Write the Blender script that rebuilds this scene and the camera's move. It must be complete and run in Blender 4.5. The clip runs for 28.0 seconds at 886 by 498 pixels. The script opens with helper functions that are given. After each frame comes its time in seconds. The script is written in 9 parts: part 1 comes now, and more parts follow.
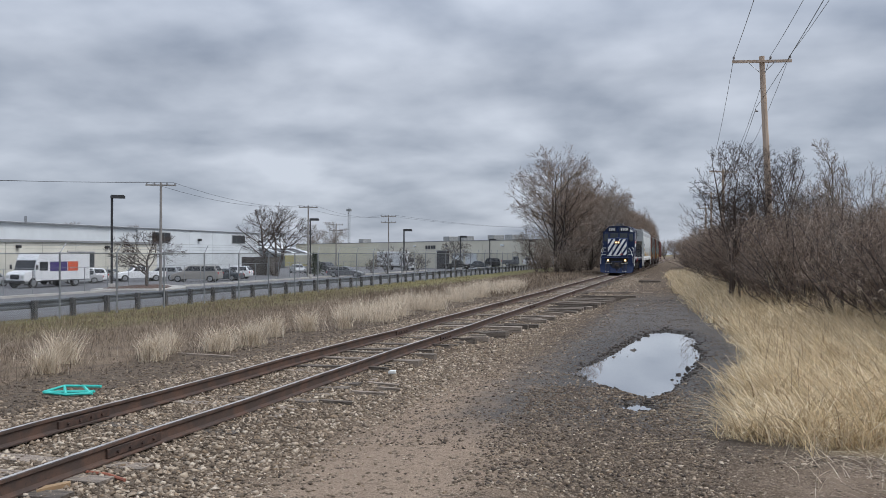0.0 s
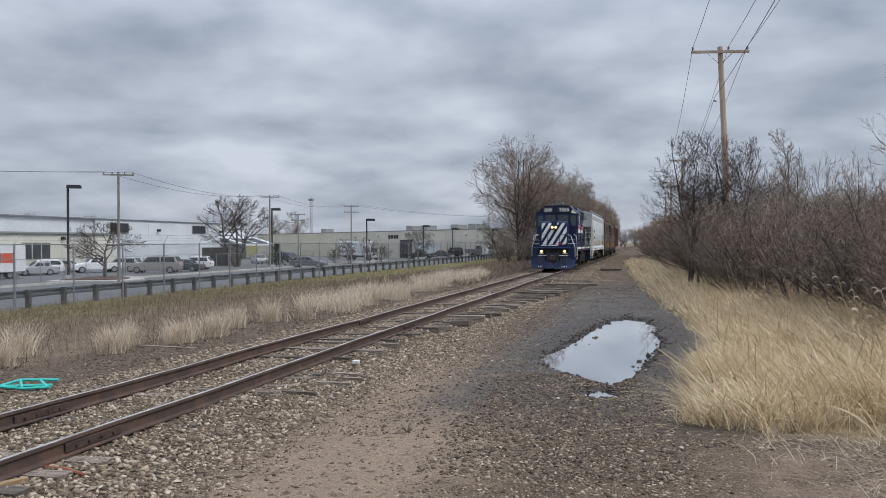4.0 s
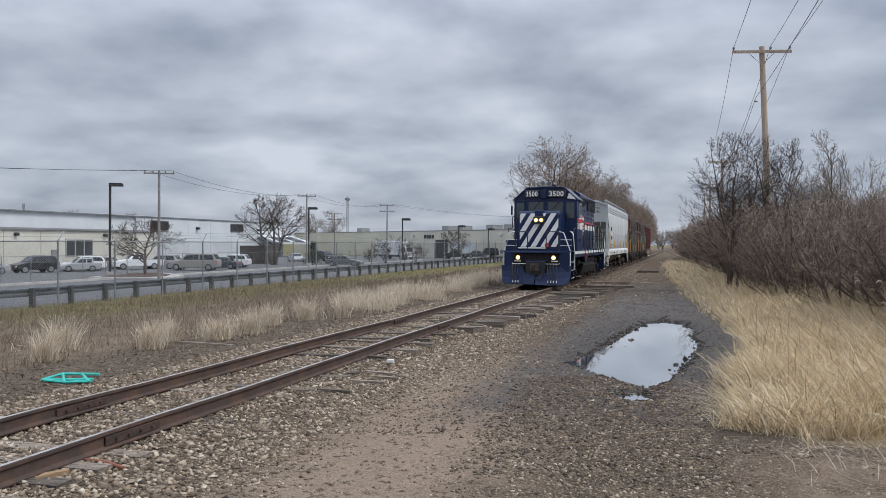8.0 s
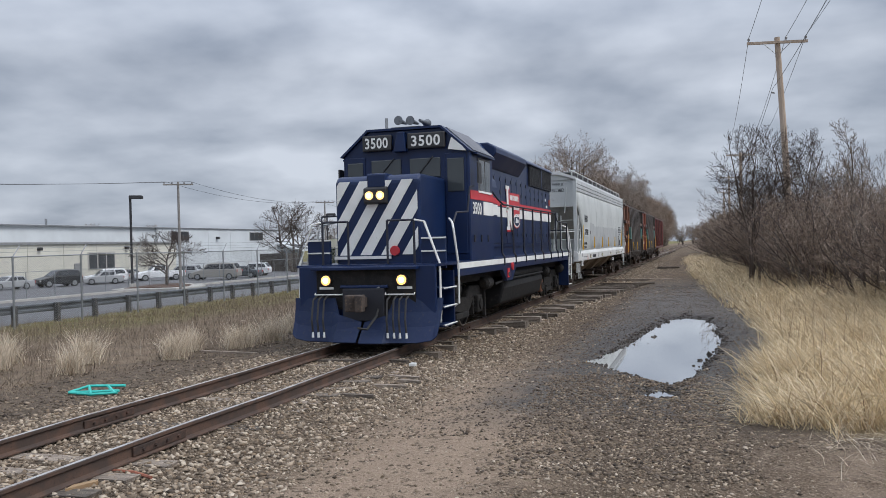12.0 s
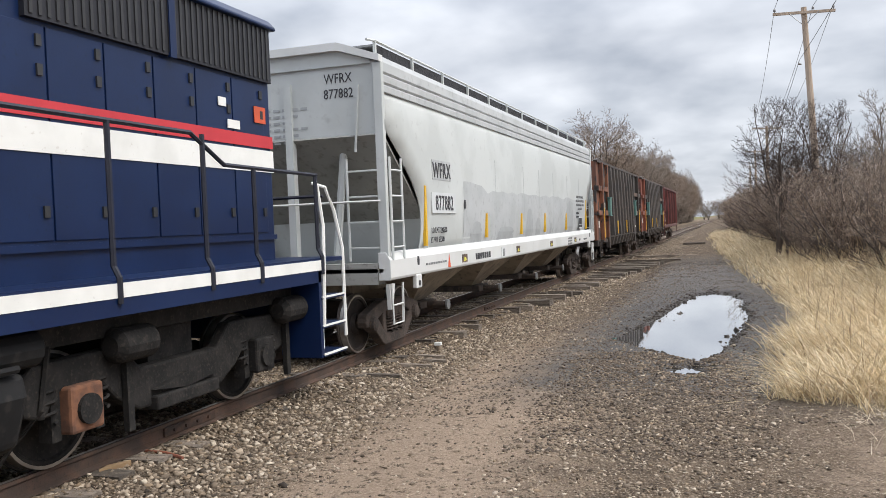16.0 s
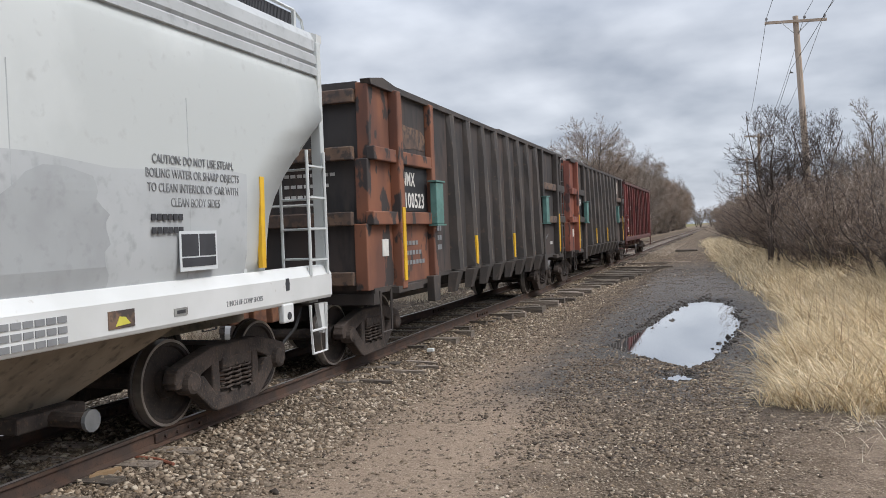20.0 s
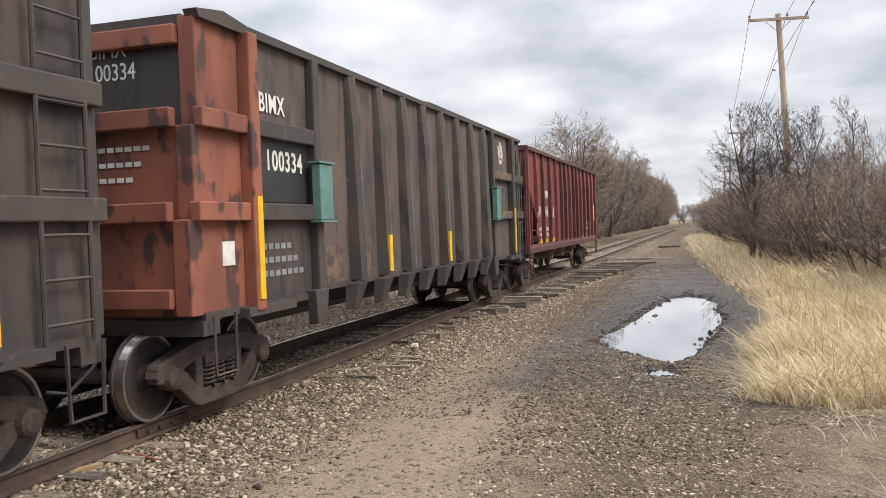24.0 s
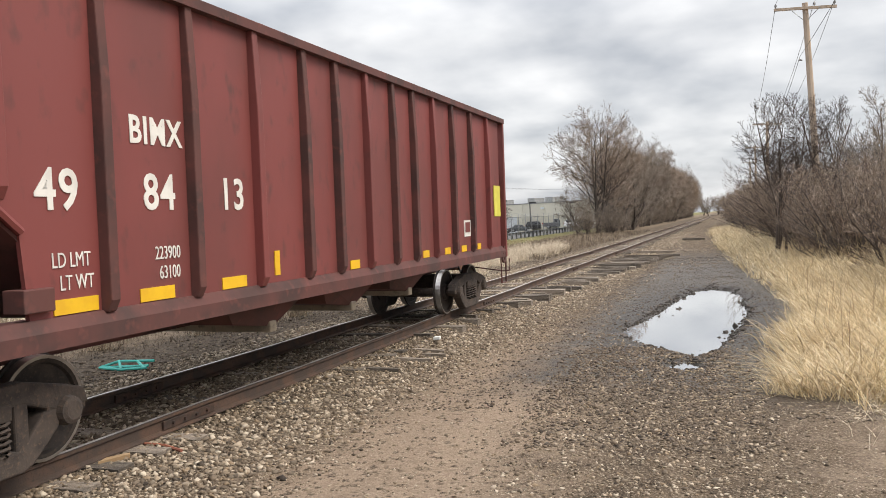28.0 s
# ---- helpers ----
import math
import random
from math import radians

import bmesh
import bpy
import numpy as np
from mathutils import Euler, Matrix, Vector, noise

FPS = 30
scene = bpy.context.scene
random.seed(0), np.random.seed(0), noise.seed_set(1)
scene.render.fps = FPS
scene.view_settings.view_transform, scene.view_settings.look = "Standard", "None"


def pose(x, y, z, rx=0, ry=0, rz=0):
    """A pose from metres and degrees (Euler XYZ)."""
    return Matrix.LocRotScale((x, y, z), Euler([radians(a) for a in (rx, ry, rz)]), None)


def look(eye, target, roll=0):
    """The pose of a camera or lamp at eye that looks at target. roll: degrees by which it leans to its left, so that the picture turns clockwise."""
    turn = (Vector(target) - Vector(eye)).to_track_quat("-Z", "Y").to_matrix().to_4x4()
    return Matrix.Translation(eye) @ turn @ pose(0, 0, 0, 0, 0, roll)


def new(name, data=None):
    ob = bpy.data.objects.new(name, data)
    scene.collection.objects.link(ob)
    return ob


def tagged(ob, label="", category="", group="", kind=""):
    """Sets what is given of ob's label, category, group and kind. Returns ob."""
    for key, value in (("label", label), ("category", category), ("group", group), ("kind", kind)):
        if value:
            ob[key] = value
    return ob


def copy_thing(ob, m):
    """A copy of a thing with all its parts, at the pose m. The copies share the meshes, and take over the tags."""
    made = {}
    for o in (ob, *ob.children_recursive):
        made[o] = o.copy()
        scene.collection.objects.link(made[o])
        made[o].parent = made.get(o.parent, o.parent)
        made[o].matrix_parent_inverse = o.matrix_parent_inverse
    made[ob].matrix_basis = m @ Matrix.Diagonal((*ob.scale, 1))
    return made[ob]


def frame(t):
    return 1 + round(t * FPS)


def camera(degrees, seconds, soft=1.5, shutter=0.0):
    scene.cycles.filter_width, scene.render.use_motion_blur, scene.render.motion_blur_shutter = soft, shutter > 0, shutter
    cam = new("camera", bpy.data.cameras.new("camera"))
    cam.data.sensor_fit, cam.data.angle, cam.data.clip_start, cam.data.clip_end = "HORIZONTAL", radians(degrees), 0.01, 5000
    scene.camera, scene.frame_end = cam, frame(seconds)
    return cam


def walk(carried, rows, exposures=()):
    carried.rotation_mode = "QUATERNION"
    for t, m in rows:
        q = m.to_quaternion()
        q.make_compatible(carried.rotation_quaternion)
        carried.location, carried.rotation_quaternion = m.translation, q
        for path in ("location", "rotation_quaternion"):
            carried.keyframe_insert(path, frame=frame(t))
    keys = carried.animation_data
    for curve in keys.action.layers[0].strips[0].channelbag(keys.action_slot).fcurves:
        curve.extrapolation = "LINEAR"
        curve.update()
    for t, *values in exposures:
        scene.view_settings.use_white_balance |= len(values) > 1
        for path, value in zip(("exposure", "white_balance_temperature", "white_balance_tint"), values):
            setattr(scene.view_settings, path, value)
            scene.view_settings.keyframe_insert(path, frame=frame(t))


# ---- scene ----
cam = camera(56, 28.0, soft=0.5)
PATH = [
    (0, pose(0, 0, 2.15, 90.280, -0.100, 16.350)),
    (0.5, pose(0, 0, 2.15, 90.018, -0.003, 16.183)),
    (1, pose(0, 0, 2.15, 89.735, -0.013, 15.932)),
    (1.5, pose(0, 0, 2.15, 89.464, -0.060, 15.467)),
    (2, pose(0, 0, 2.15, 89.230, -0.095, 14.856)),
    (2.5, pose(0, 0, 2.15, 89.107, -0.011, 14.198)),
    (3, pose(0, 0, 2.15, 89.144, 0.157, 13.816)),
    (3.5, pose(0, 0, 2.15, 89.356, 0.245, 13.690)),
    (5.5, pose(0, 0, 2.15, 89.751, -0.121, 14.832)),
    (6, pose(0, 0, 2.15, 89.729, -0.133, 15.136)),
    (6.5, pose(0, 0, 2.15, 89.684, -0.204, 15.455)),
    (7, pose(0, 0, 2.15, 89.625, -0.310, 15.783)),
    (7.5, pose(0, 0, 2.15, 89.571, -0.348, 16.032)),
    (8, pose(0, 0, 2.15, 89.552, -0.324, 16.245)),
    (8.5, pose(0, 0, 2.15, 89.542, -0.256, 16.399)),
    (9, pose(0, 0, 2.15, 89.555, -0.162, 16.523)),
    (9.5, pose(0, 0, 2.15, 89.538, 0.020, 16.675)),
    (10, pose(0, 0, 2.15, 89.525, 0.208, 16.787)),
    (10.5, pose(0, 0, 2.15, 89.510, 0.461, 16.933)),
    (11, pose(0, 0, 2.15, 89.558, 0.793, 17.064)),
    (11.5, pose(0, 0, 2.15, 89.639, 1.104, 17.285)),
    (12, pose(0, 0, 2.15, 89.725, 1.424, 17.531)),
    (12.5, pose(0, 0, 2.15, 89.703, 1.653, 17.707)),
    (14.5, pose(0, 0, 2.15, 88.581, 2.313, 18.806)),
    (15, pose(0, 0, 2.15, 88.401, 2.404, 19.150)),
    (15.5, pose(0, 0, 2.15, 88.338, 2.394, 19.209)),
    (16, pose(0, 0, 2.15, 88.364, 2.325, 19.143)),
    (16.5, pose(0, 0, 2.15, 88.470, 2.321, 18.981)),
    (17, pose(0, 0, 2.15, 88.588, 2.270, 18.880)),
    (17.5, pose(0, 0, 2.15, 88.755, 2.282, 18.761)),
    (18, pose(0, 0, 2.15, 88.831, 2.207, 18.673)),
    (18.5, pose(0, 0, 2.15, 88.913, 2.237, 18.652)),
    (19, pose(0, 0, 2.15, 88.914, 2.204, 18.660)),
    (19.5, pose(0, 0, 2.15, 88.850, 2.165, 18.669)),
    (20, pose(0, 0, 2.15, 88.771, 2.104, 18.660)),
    (20.5, pose(0, 0, 2.15, 88.697, 2.111, 18.567)),
    (21, pose(0, 0, 2.15, 88.568, 2.082, 18.469)),
    (21.5, pose(0, 0, 2.15, 88.467, 2.119, 18.396)),
    (23.5, pose(0, 0, 2.15, 88.444, 1.919, 17.838)),
    (24, pose(0, 0, 2.15, 88.410, 1.905, 17.577)),
    (24.5, pose(0, 0, 2.15, 88.347, 1.897, 17.533)),
    (25, pose(0, 0, 2.15, 88.290, 1.982, 17.691)),
    (25.5, pose(0, 0, 2.15, 88.224, 2.090, 18.038)),
    (26, pose(0, 0, 2.15, 88.170, 2.159, 18.394)),
    (26.5, pose(0, 0, 2.15, 88.140, 2.197, 18.669)),
    (27, pose(0, 0, 2.15, 88.096, 2.140, 18.793)),
    (27.5, pose(0, 0, 2.15, 88.033, 2.075, 18.919)),
    (28, pose(0, 0, 2.15, 87.975, 2.048, 19.115)),
]
walk(cam, PATH, exposures=[(0, 0.05, 6280, 10), (12.5, 0.1, 6300, 10), (14.5, 0.46, 6650, 10), (16, 0.6, 6700, 10), (17.2, 0.34, 6550, 10), (18, 0.24, 6400, 10), (19, 0.26, 6400, 10), (20, 0.36, 6500, 10), (21, 0.6, 6800, 10), (25, 0.74, 7050, 10), (28, 0.7, 7200, 10)])

# ---- light ----
SKY_HIGH, SKY_LOW = (0.61, 0.645, 0.71, 1), (0.28, 0.315, 0.38, 1)


def make_world():
    world = bpy.data.worlds.new("overcast_sky")
    scene.world = world
    world.use_nodes = True
    nt = world.node_tree
    nt.nodes.clear()
    N, L = nt.nodes.new, nt.links.new
    out, bg = N("ShaderNodeOutputWorld"), N("ShaderNodeBackground")
    coord = N("ShaderNodeTexCoord")
    sky = N("ShaderNodeTexSky")
    sky.sky_type, sky.sun_disc = "NISHITA", False
    sky.sun_elevation, sky.sun_rotation = radians(50), radians(85)
    dim = N("ShaderNodeMix")
    dim.data_type, dim.blend_type = "RGBA", "MULTIPLY"
    dim.inputs[0].default_value = 1
    dim.inputs[7].default_value = (0.10, 0.10, 0.10, 1)
    L(sky.outputs[0], dim.inputs[6])
    # the cloud deck lies flat overhead: directions are laid out on a plane
    sep = N("ShaderNodeSeparateXYZ")
    L(coord.outputs["Generated"], sep.inputs[0])
    lift = N("ShaderNodeMath")
    lift.operation = "ADD"
    lift.inputs[1].default_value = 0.26
    top = N("ShaderNodeMath")
    top.operation = "MAXIMUM"
    top.inputs[1].default_value = 0.0
    L(sep.outputs[2], top.inputs[0])
    L(top.outputs[0], lift.inputs[0])
    div = N("ShaderNodeVectorMath")
    div.operation = "DIVIDE"
    comb, comb2 = N("ShaderNodeCombineXYZ"), N("ShaderNodeCombineXYZ")
    L(sep.outputs[0], comb.inputs[0])
    L(sep.outputs[1], comb.inputs[1])
    for i in range(3):
        L(lift.outputs[0], comb2.inputs[i])
    L(comb.outputs[0], div.inputs[0])
    L(comb2.outputs[0], div.inputs[1])
    big, small = N("ShaderNodeTexNoise"), N("ShaderNodeTexNoise")
    for node, scale, detail, rough in ((big, 1.3, 4, 0.45), (small, 3.4, 6, 0.46)):
        node.inputs["Scale"].default_value = scale
        node.inputs["Detail"].default_value = detail
        node.inputs["Roughness"].default_value = rough
        L(div.outputs[0], node.inputs["Vector"])
    big.inputs["Distortion"].default_value = 0.6
    mixn = N("ShaderNodeMix")
    mixn.inputs[0].default_value = 0.42
    L(big.outputs["Fac"], mixn.inputs[2])
    L(small.outputs["Fac"], mixn.inputs[3])
    ramp = N("ShaderNodeValToRGB")
    ramp.color_ramp.elements[0].position, ramp.color_ramp.elements[0].color = 0.37, SKY_LOW
    ramp.color_ramp.elements[1].position, ramp.color_ramp.elements[1].color = 0.63, SKY_HIGH
    L(mixn.outputs[0], ramp.inputs[0])
    veil = N("ShaderNodeMix")
    veil.data_type = "RGBA"
    veil.inputs[0].default_value = 0.93
    L(dim.outputs[2], veil.inputs[6])
    L(ramp.outputs[0], veil.inputs[7])
    # an overcast sky grows brighter towards the zenith
    rise = N("ShaderNodeMapRange")
    rise.inputs[1].default_value, rise.inputs[2].default_value, rise.inputs[3].default_value, rise.inputs[4].default_value = 0.21, 0.9, 1.0, 3.0
    L(sep.outputs[2], rise.inputs[0])
    scaled = N("ShaderNodeVectorMath")
    scaled.operation = "SCALE"
    L(veil.outputs[2], scaled.inputs[0])
    L(rise.outputs[0], scaled.inputs["Scale"])
    L(scaled.outputs[0], bg.inputs[0])
    bg.inputs[1].default_value = 1.0
    L(bg.outputs[0], out.inputs[0])


make_world()
sun = new("sun", bpy.data.lights.new("sun", "SUN"))
sun.data.energy, sun.data.angle, sun.data.color = 1.9, radians(28), (1.0, 0.96, 0.9)
sun.matrix_world = look((0, 0, 40), (-33, 3, 0))

# ---- materials ----
MATS = {}


def mat(name, a, b=None, c=None, rough=0.7, metal=0.0, scale=3.0, fine=40.0, bump=0.15, patch=(0.42, 0.62), vary=0.0, spots=(0.55, 0.75), stretch=(1, 1, 1), emit=0.0, rough_b=None, spec=None):
    """Two scales of variation: a and b mix in large patches, c in small spots; fine relief on top."""
    m = bpy.data.materials.new(name)
    m.use_nodes = True
    nt = m.node_tree
    N, L = nt.nodes.new, nt.links.new
    bsdf = nt.nodes["Principled BSDF"]
    b = b or tuple(x * 0.8 for x in a)
    coord, mapping = N("ShaderNodeTexCoord"), N("ShaderNodeMapping")
    mapping.inputs["Scale"].default_value = stretch
    L(coord.outputs["Object"], mapping.inputs[0])
    n1, n2 = N("ShaderNodeTexNoise"), N("ShaderNodeTexNoise")
    n1.inputs["Scale"].default_value, n1.inputs["Detail"].default_value = scale, 6
    n2.inputs["Scale"].default_value, n2.inputs["Detail"].default_value = fine, 4
    L(mapping.outputs[0], n1.inputs["Vector"])
    L(mapping.outputs[0], n2.inputs["Vector"])
    ramp = N("ShaderNodeValToRGB")
    ramp.color_ramp.elements[0].position, ramp.color_ramp.elements[0].color = patch[0], (*a, 1)
    ramp.color_ramp.elements[1].position, ramp.color_ramp.elements[1].color = patch[1], (*b, 1)
    L(n1.outputs["Fac"], ramp.inputs[0])
    colour = ramp.outputs[0]
    if c:
        r2, mx = N("ShaderNodeMapRange"), N("ShaderNodeMix")
        r2.inputs[1].default_value, r2.inputs[2].default_value = spots
        L(n2.outputs["Fac"], r2.inputs[0])
        mx.data_type = "RGBA"
        mx.inputs[7].default_value = (*c, 1)
        L(r2.outputs[0], mx.inputs[0])
        L(colour, mx.inputs[6])
        colour = mx.outputs[2]
    if vary:
        info, hsv, rng = N("ShaderNodeObjectInfo"), N("ShaderNodeHueSaturation"), N("ShaderNodeMapRange")
        rng.inputs[3].default_value, rng.inputs[4].default_value = 1 - vary, 1 + vary
        L(info.outputs["Random"], rng.inputs[0])
        L(rng.outputs[0], hsv.inputs["Value"])
        L(colour, hsv.inputs["Color"])
        colour = hsv.outputs[0]
    L(colour, bsdf.inputs["Base Color"])
    if rough_b is None:
        rough_b = min(1, rough + 0.12)
    rr = N("ShaderNodeMapRange")
    rr.inputs[3].default_value, rr.inputs[4].default_value = rough, rough_b
    L(n1.outputs["Fac"], rr.inputs[0])
    L(rr.outputs[0], bsdf.inputs["Roughness"])
    bsdf.inputs["Metallic"].default_value = metal
    if spec is not None:
        bsdf.inputs["Specular IOR Level"].default_value = spec
    if bump:
        bp = N("ShaderNodeBump")
        bp.inputs["Strength"].default_value = bump
        bp.inputs["Distance"].default_value = 0.02
        L(n2.outputs["Fac"], bp.inputs["Height"])
        L(bp.outputs[0], bsdf.inputs["Normal"])
    if emit:
        bsdf.inputs["Emission Color"].default_value = (*a, 1)
        bsdf.inputs["Emission Strength"].default_value = emit
    MATS[name] = m
    return m


def island_mat(name, stops, rough=0.8, bump=0.0, fine=30.0, trans=0.0):
    """Every loose piece of a joined mesh takes its own colour from the stops."""
    m = bpy.data.materials.new(name)
    m.use_nodes = True
    nt = m.node_tree
    N, L = nt.nodes.new, nt.links.new
    bsdf = nt.nodes["Principled BSDF"]
    geo, ramp = N("ShaderNodeNewGeometry"), N("ShaderNodeValToRGB")
    while len(ramp.color_ramp.elements) < len(stops):
        ramp.color_ramp.elements.new(0.5)
    for i, col in enumerate(stops):
        ramp.color_ramp.elements[i].position = i / (len(stops) - 1)
        ramp.color_ramp.elements[i].color = (*col, 1)
    L(geo.outputs["Random Per Island"], ramp.inputs[0])
    L(ramp.outputs[0], bsdf.inputs["Base Color"])
    bsdf.inputs["Roughness"].default_value = rough
    bsdf.inputs["Specular IOR Level"].default_value = 0.25
    if trans:
        tr, mx = N("ShaderNodeBsdfTranslucent"), N("ShaderNodeMixShader")
        mx.inputs[0].default_value = trans
        L(ramp.outputs[0], tr.inputs[0])
        L(bsdf.outputs[0], mx.inputs[1])
        L(tr.outputs[0], mx.inputs[2])
        L(mx.outputs[0], nt.nodes["Material Output"].inputs[0])
    if bump:
        coord, n, bp = N("ShaderNodeTexCoord"), N("ShaderNodeTexNoise"), N("ShaderNodeBump")
        n.inputs["Scale"].default_value = fine
        L(coord.outputs["Object"], n.inputs["Vector"])
        bp.inputs["Strength"].default_value, bp.inputs["Distance"].default_value = bump, 0.02
        L(n.outputs["Fac"], bp.inputs["Height"])
        L(bp.outputs[0], bsdf.inputs["Normal"])
    MATS[name] = m
    return m


def ground_mat():
    """Gravel lane with bare sandy strips, dark mud by the puddle, brown turf and a green verge to the west, asphalt past the rail."""
    m = bpy.data.materials.new("ground_soil")
    m.use_nodes = True
    nt = m.node_tree
    N, L = nt.nodes.new, nt.links.new
    bsdf = nt.nodes["Principled BSDF"]
    geo, sep = N("ShaderNodeNewGeometry"), N("ShaderNodeSeparateXYZ")
    L(geo.outputs["Position"], sep.inputs[0])

    def noise_node(scale, detail=5, rough=0.6):
        n = N("ShaderNodeTexNoise")
        n.inputs["Scale"].default_value, n.inputs["Detail"].default_value, n.inputs["Roughness"].default_value = scale, detail, rough
        L(geo.outputs["Position"], n.inputs["Vector"])
        return n.outputs["Fac"]

    def rng(src, a, b, lo=0.0, hi=1.0, smooth=True):
        r = N("ShaderNodeMapRange")
        r.interpolation_type = "SMOOTHSTEP" if smooth else "LINEAR"
        r.inputs[1].default_value, r.inputs[2].default_value = a, b
        r.inputs[3].default_value, r.inputs[4].default_value = lo, hi
        L(src, r.inputs[0])
        return r.outputs[0]

    def op(kind, a, b):
        n = N("ShaderNodeMath")
        n.operation = kind
        for i, v in enumerate((a, b)):
            if isinstance(v, (int, float)):
                n.inputs[i].default_value = v
            else:
                L(v, n.inputs[i])
        return n.outputs[0]

    def mix(fac, a, b):
        n = N("ShaderNodeMix")
        n.data_type = "RGBA"
        L(fac, n.inputs[0])
        for i, v in ((6, a), (7, b)):
            if isinstance(v, tuple):
                n.inputs[i].default_value = (*v, 1)
            else:
                L(v, n.inputs[i])
        return n.outputs[2]

    big, mid, fine, grit = noise_node(0.35), noise_node(1.6), noise_node(9, 6), noise_node(45, 4, 0.7)
    x = op("ADD", sep.outputs[0], op("MULTIPLY", op("SUBTRACT", mid, 0.5), 1.6))
    y = sep.outputs[1]
    soil = mix(rng(mid, 0.35, 0.65), (0.142, 0.105, 0.074), (0.082, 0.061, 0.045))
    soil = mix(rng(grit, 0.52, 0.68), soil, (0.33, 0.275, 0.215))
    soil = mix(rng(grit, 0.48, 0.34), soil, (0.032, 0.027, 0.023))
    sand = mix(rng(fine, 0.35, 0.7), (0.335, 0.255, 0.19), (0.23, 0.174, 0.13))
    sand = mix(rng(grit, 0.55, 0.70), sand, (0.42, 0.34, 0.25))
    sand = mix(rng(grit, 0.44, 0.33), sand, (0.13, 0.10, 0.075))
    # two worn wheel strips of bare sand near by
    strip = op("MULTIPLY", rng(x, -4.7, -3.3), rng(x, -0.8, -2.4))
    near = op("MULTIPLY", rng(y, 22, 11), rng(fine, 0.34, 0.5))
    strip2 = op("MULTIPLY", rng(x, 0.2, 1.2), rng(y, 9.6, 8.6))
    soil = mix(op("MULTIPLY", strip, near), soil, sand)
    soil = mix(op("MULTIPLY", strip2, rng(mid, 0.35, 0.62, 0.0, 0.6)), soil, sand)
    # wet dark mud round the puddle and along the lane beyond it
    wet = op("MULTIPLY", op("MULTIPLY", rng(x, -3.6, -2.2), rng(x, 1.9, 0.8)), op("MULTIPLY", rng(y, 8.8, 11.4), rng(y, 52, 30)))
    mud = mix(rng(fine, 0.35, 0.65), (0.036, 0.029, 0.023), (0.078, 0.061, 0.047))
    soil = mix(op("MULTIPLY", wet, rng(mid, 0.22, 0.42)), soil, mud)
    # soaked black mud round the hollow
    ring = op("ADD", op("POWER", op("MULTIPLY", op("ADD", sep.outputs[0], 0.72), 0.62), 2.0), op("POWER", op("MULTIPLY", op("SUBTRACT", y, 18.0), 0.135), 2.0))
    soil = mix(op("MULTIPLY", rng(op("ADD", ring, op("MULTIPLY", fine, 0.5)), 1.5, 1.1), 0.85), soil, (0.032, 0.026, 0.021))
    turf = mix(rng(mid, 0.35, 0.65), (0.20, 0.152, 0.112), (0.12, 0.093, 0.07))
    turf = mix(rng(grit, 0.5, 0.68), turf, (0.33, 0.265, 0.19))
    thatch = mix(rng(grit, 0.4, 0.65), (0.26, 0.195, 0.115), (0.46, 0.37, 0.23))
    # bare dark dirt between the ballast and the weeds
    soil = mix(op("MULTIPLY", rng(x, -8.2, -8.9), rng(mid, 0.3, 0.5)), soil, mix(rng(fine, 0.4, 0.65), (0.15, 0.118, 0.09), (0.082, 0.066, 0.052)))
    soil = mix(rng(x, -9.9, -11.4), soil, turf)
    soil = mix(rng(x, 0.9, 2.0), soil, mix(rng(y, 9.5, 10.3), soil, thatch))
    green = mix(rng(mid, 0.3, 0.7), (0.12, 0.12, 0.05), (0.20, 0.17, 0.09))
    soil = mix(op("MULTIPLY", rng(x, -15.5, -18.0), rng(y, 14, 24)), soil, green)
    road = mix(rng(mid, 0.35, 0.65), (0.175, 0.175, 0.18), (0.13, 0.13, 0.135))
    soil = mix(op("MULTIPLY", rng(sep.outputs[0], -22.2, -22.5), rng(y, 195, 185)), soil, road)
    L(soil, bsdf.inputs["Base Color"])
    L(op("SUBTRACT", 0.95, op("MULTIPLY", wet, 0.42)), bsdf.inputs["Roughness"])
    L(op("ADD", 0.06, op("MULTIPLY", wet, 0.35)), bsdf.inputs["Specular IOR Level"])
    h = op("ADD", op("MULTIPLY", fine, 0.9), op("MULTIPLY", grit, 0.5))
    bp = N("ShaderNodeBump")
    bp.inputs["Strength"].default_value, bp.inputs["Distance"].default_value = 0.9, 0.06
    L(h, bp.inputs["Height"])
    L(bp.outputs[0], bsdf.inputs["Normal"])
    return m


def glass_mat(name, tint, rough=0.05):
    m = bpy.data.materials.new(name)
    m.use_nodes = True
    bsdf = m.node_tree.nodes["Principled BSDF"]
    bsdf.inputs["Base Color"].default_value = (*tint, 1)
    bsdf.inputs["Roughness"].default_value = rough
    bsdf.inputs["Specular IOR Level"].default_value = 0.55
    MATS[name] = m
    return m


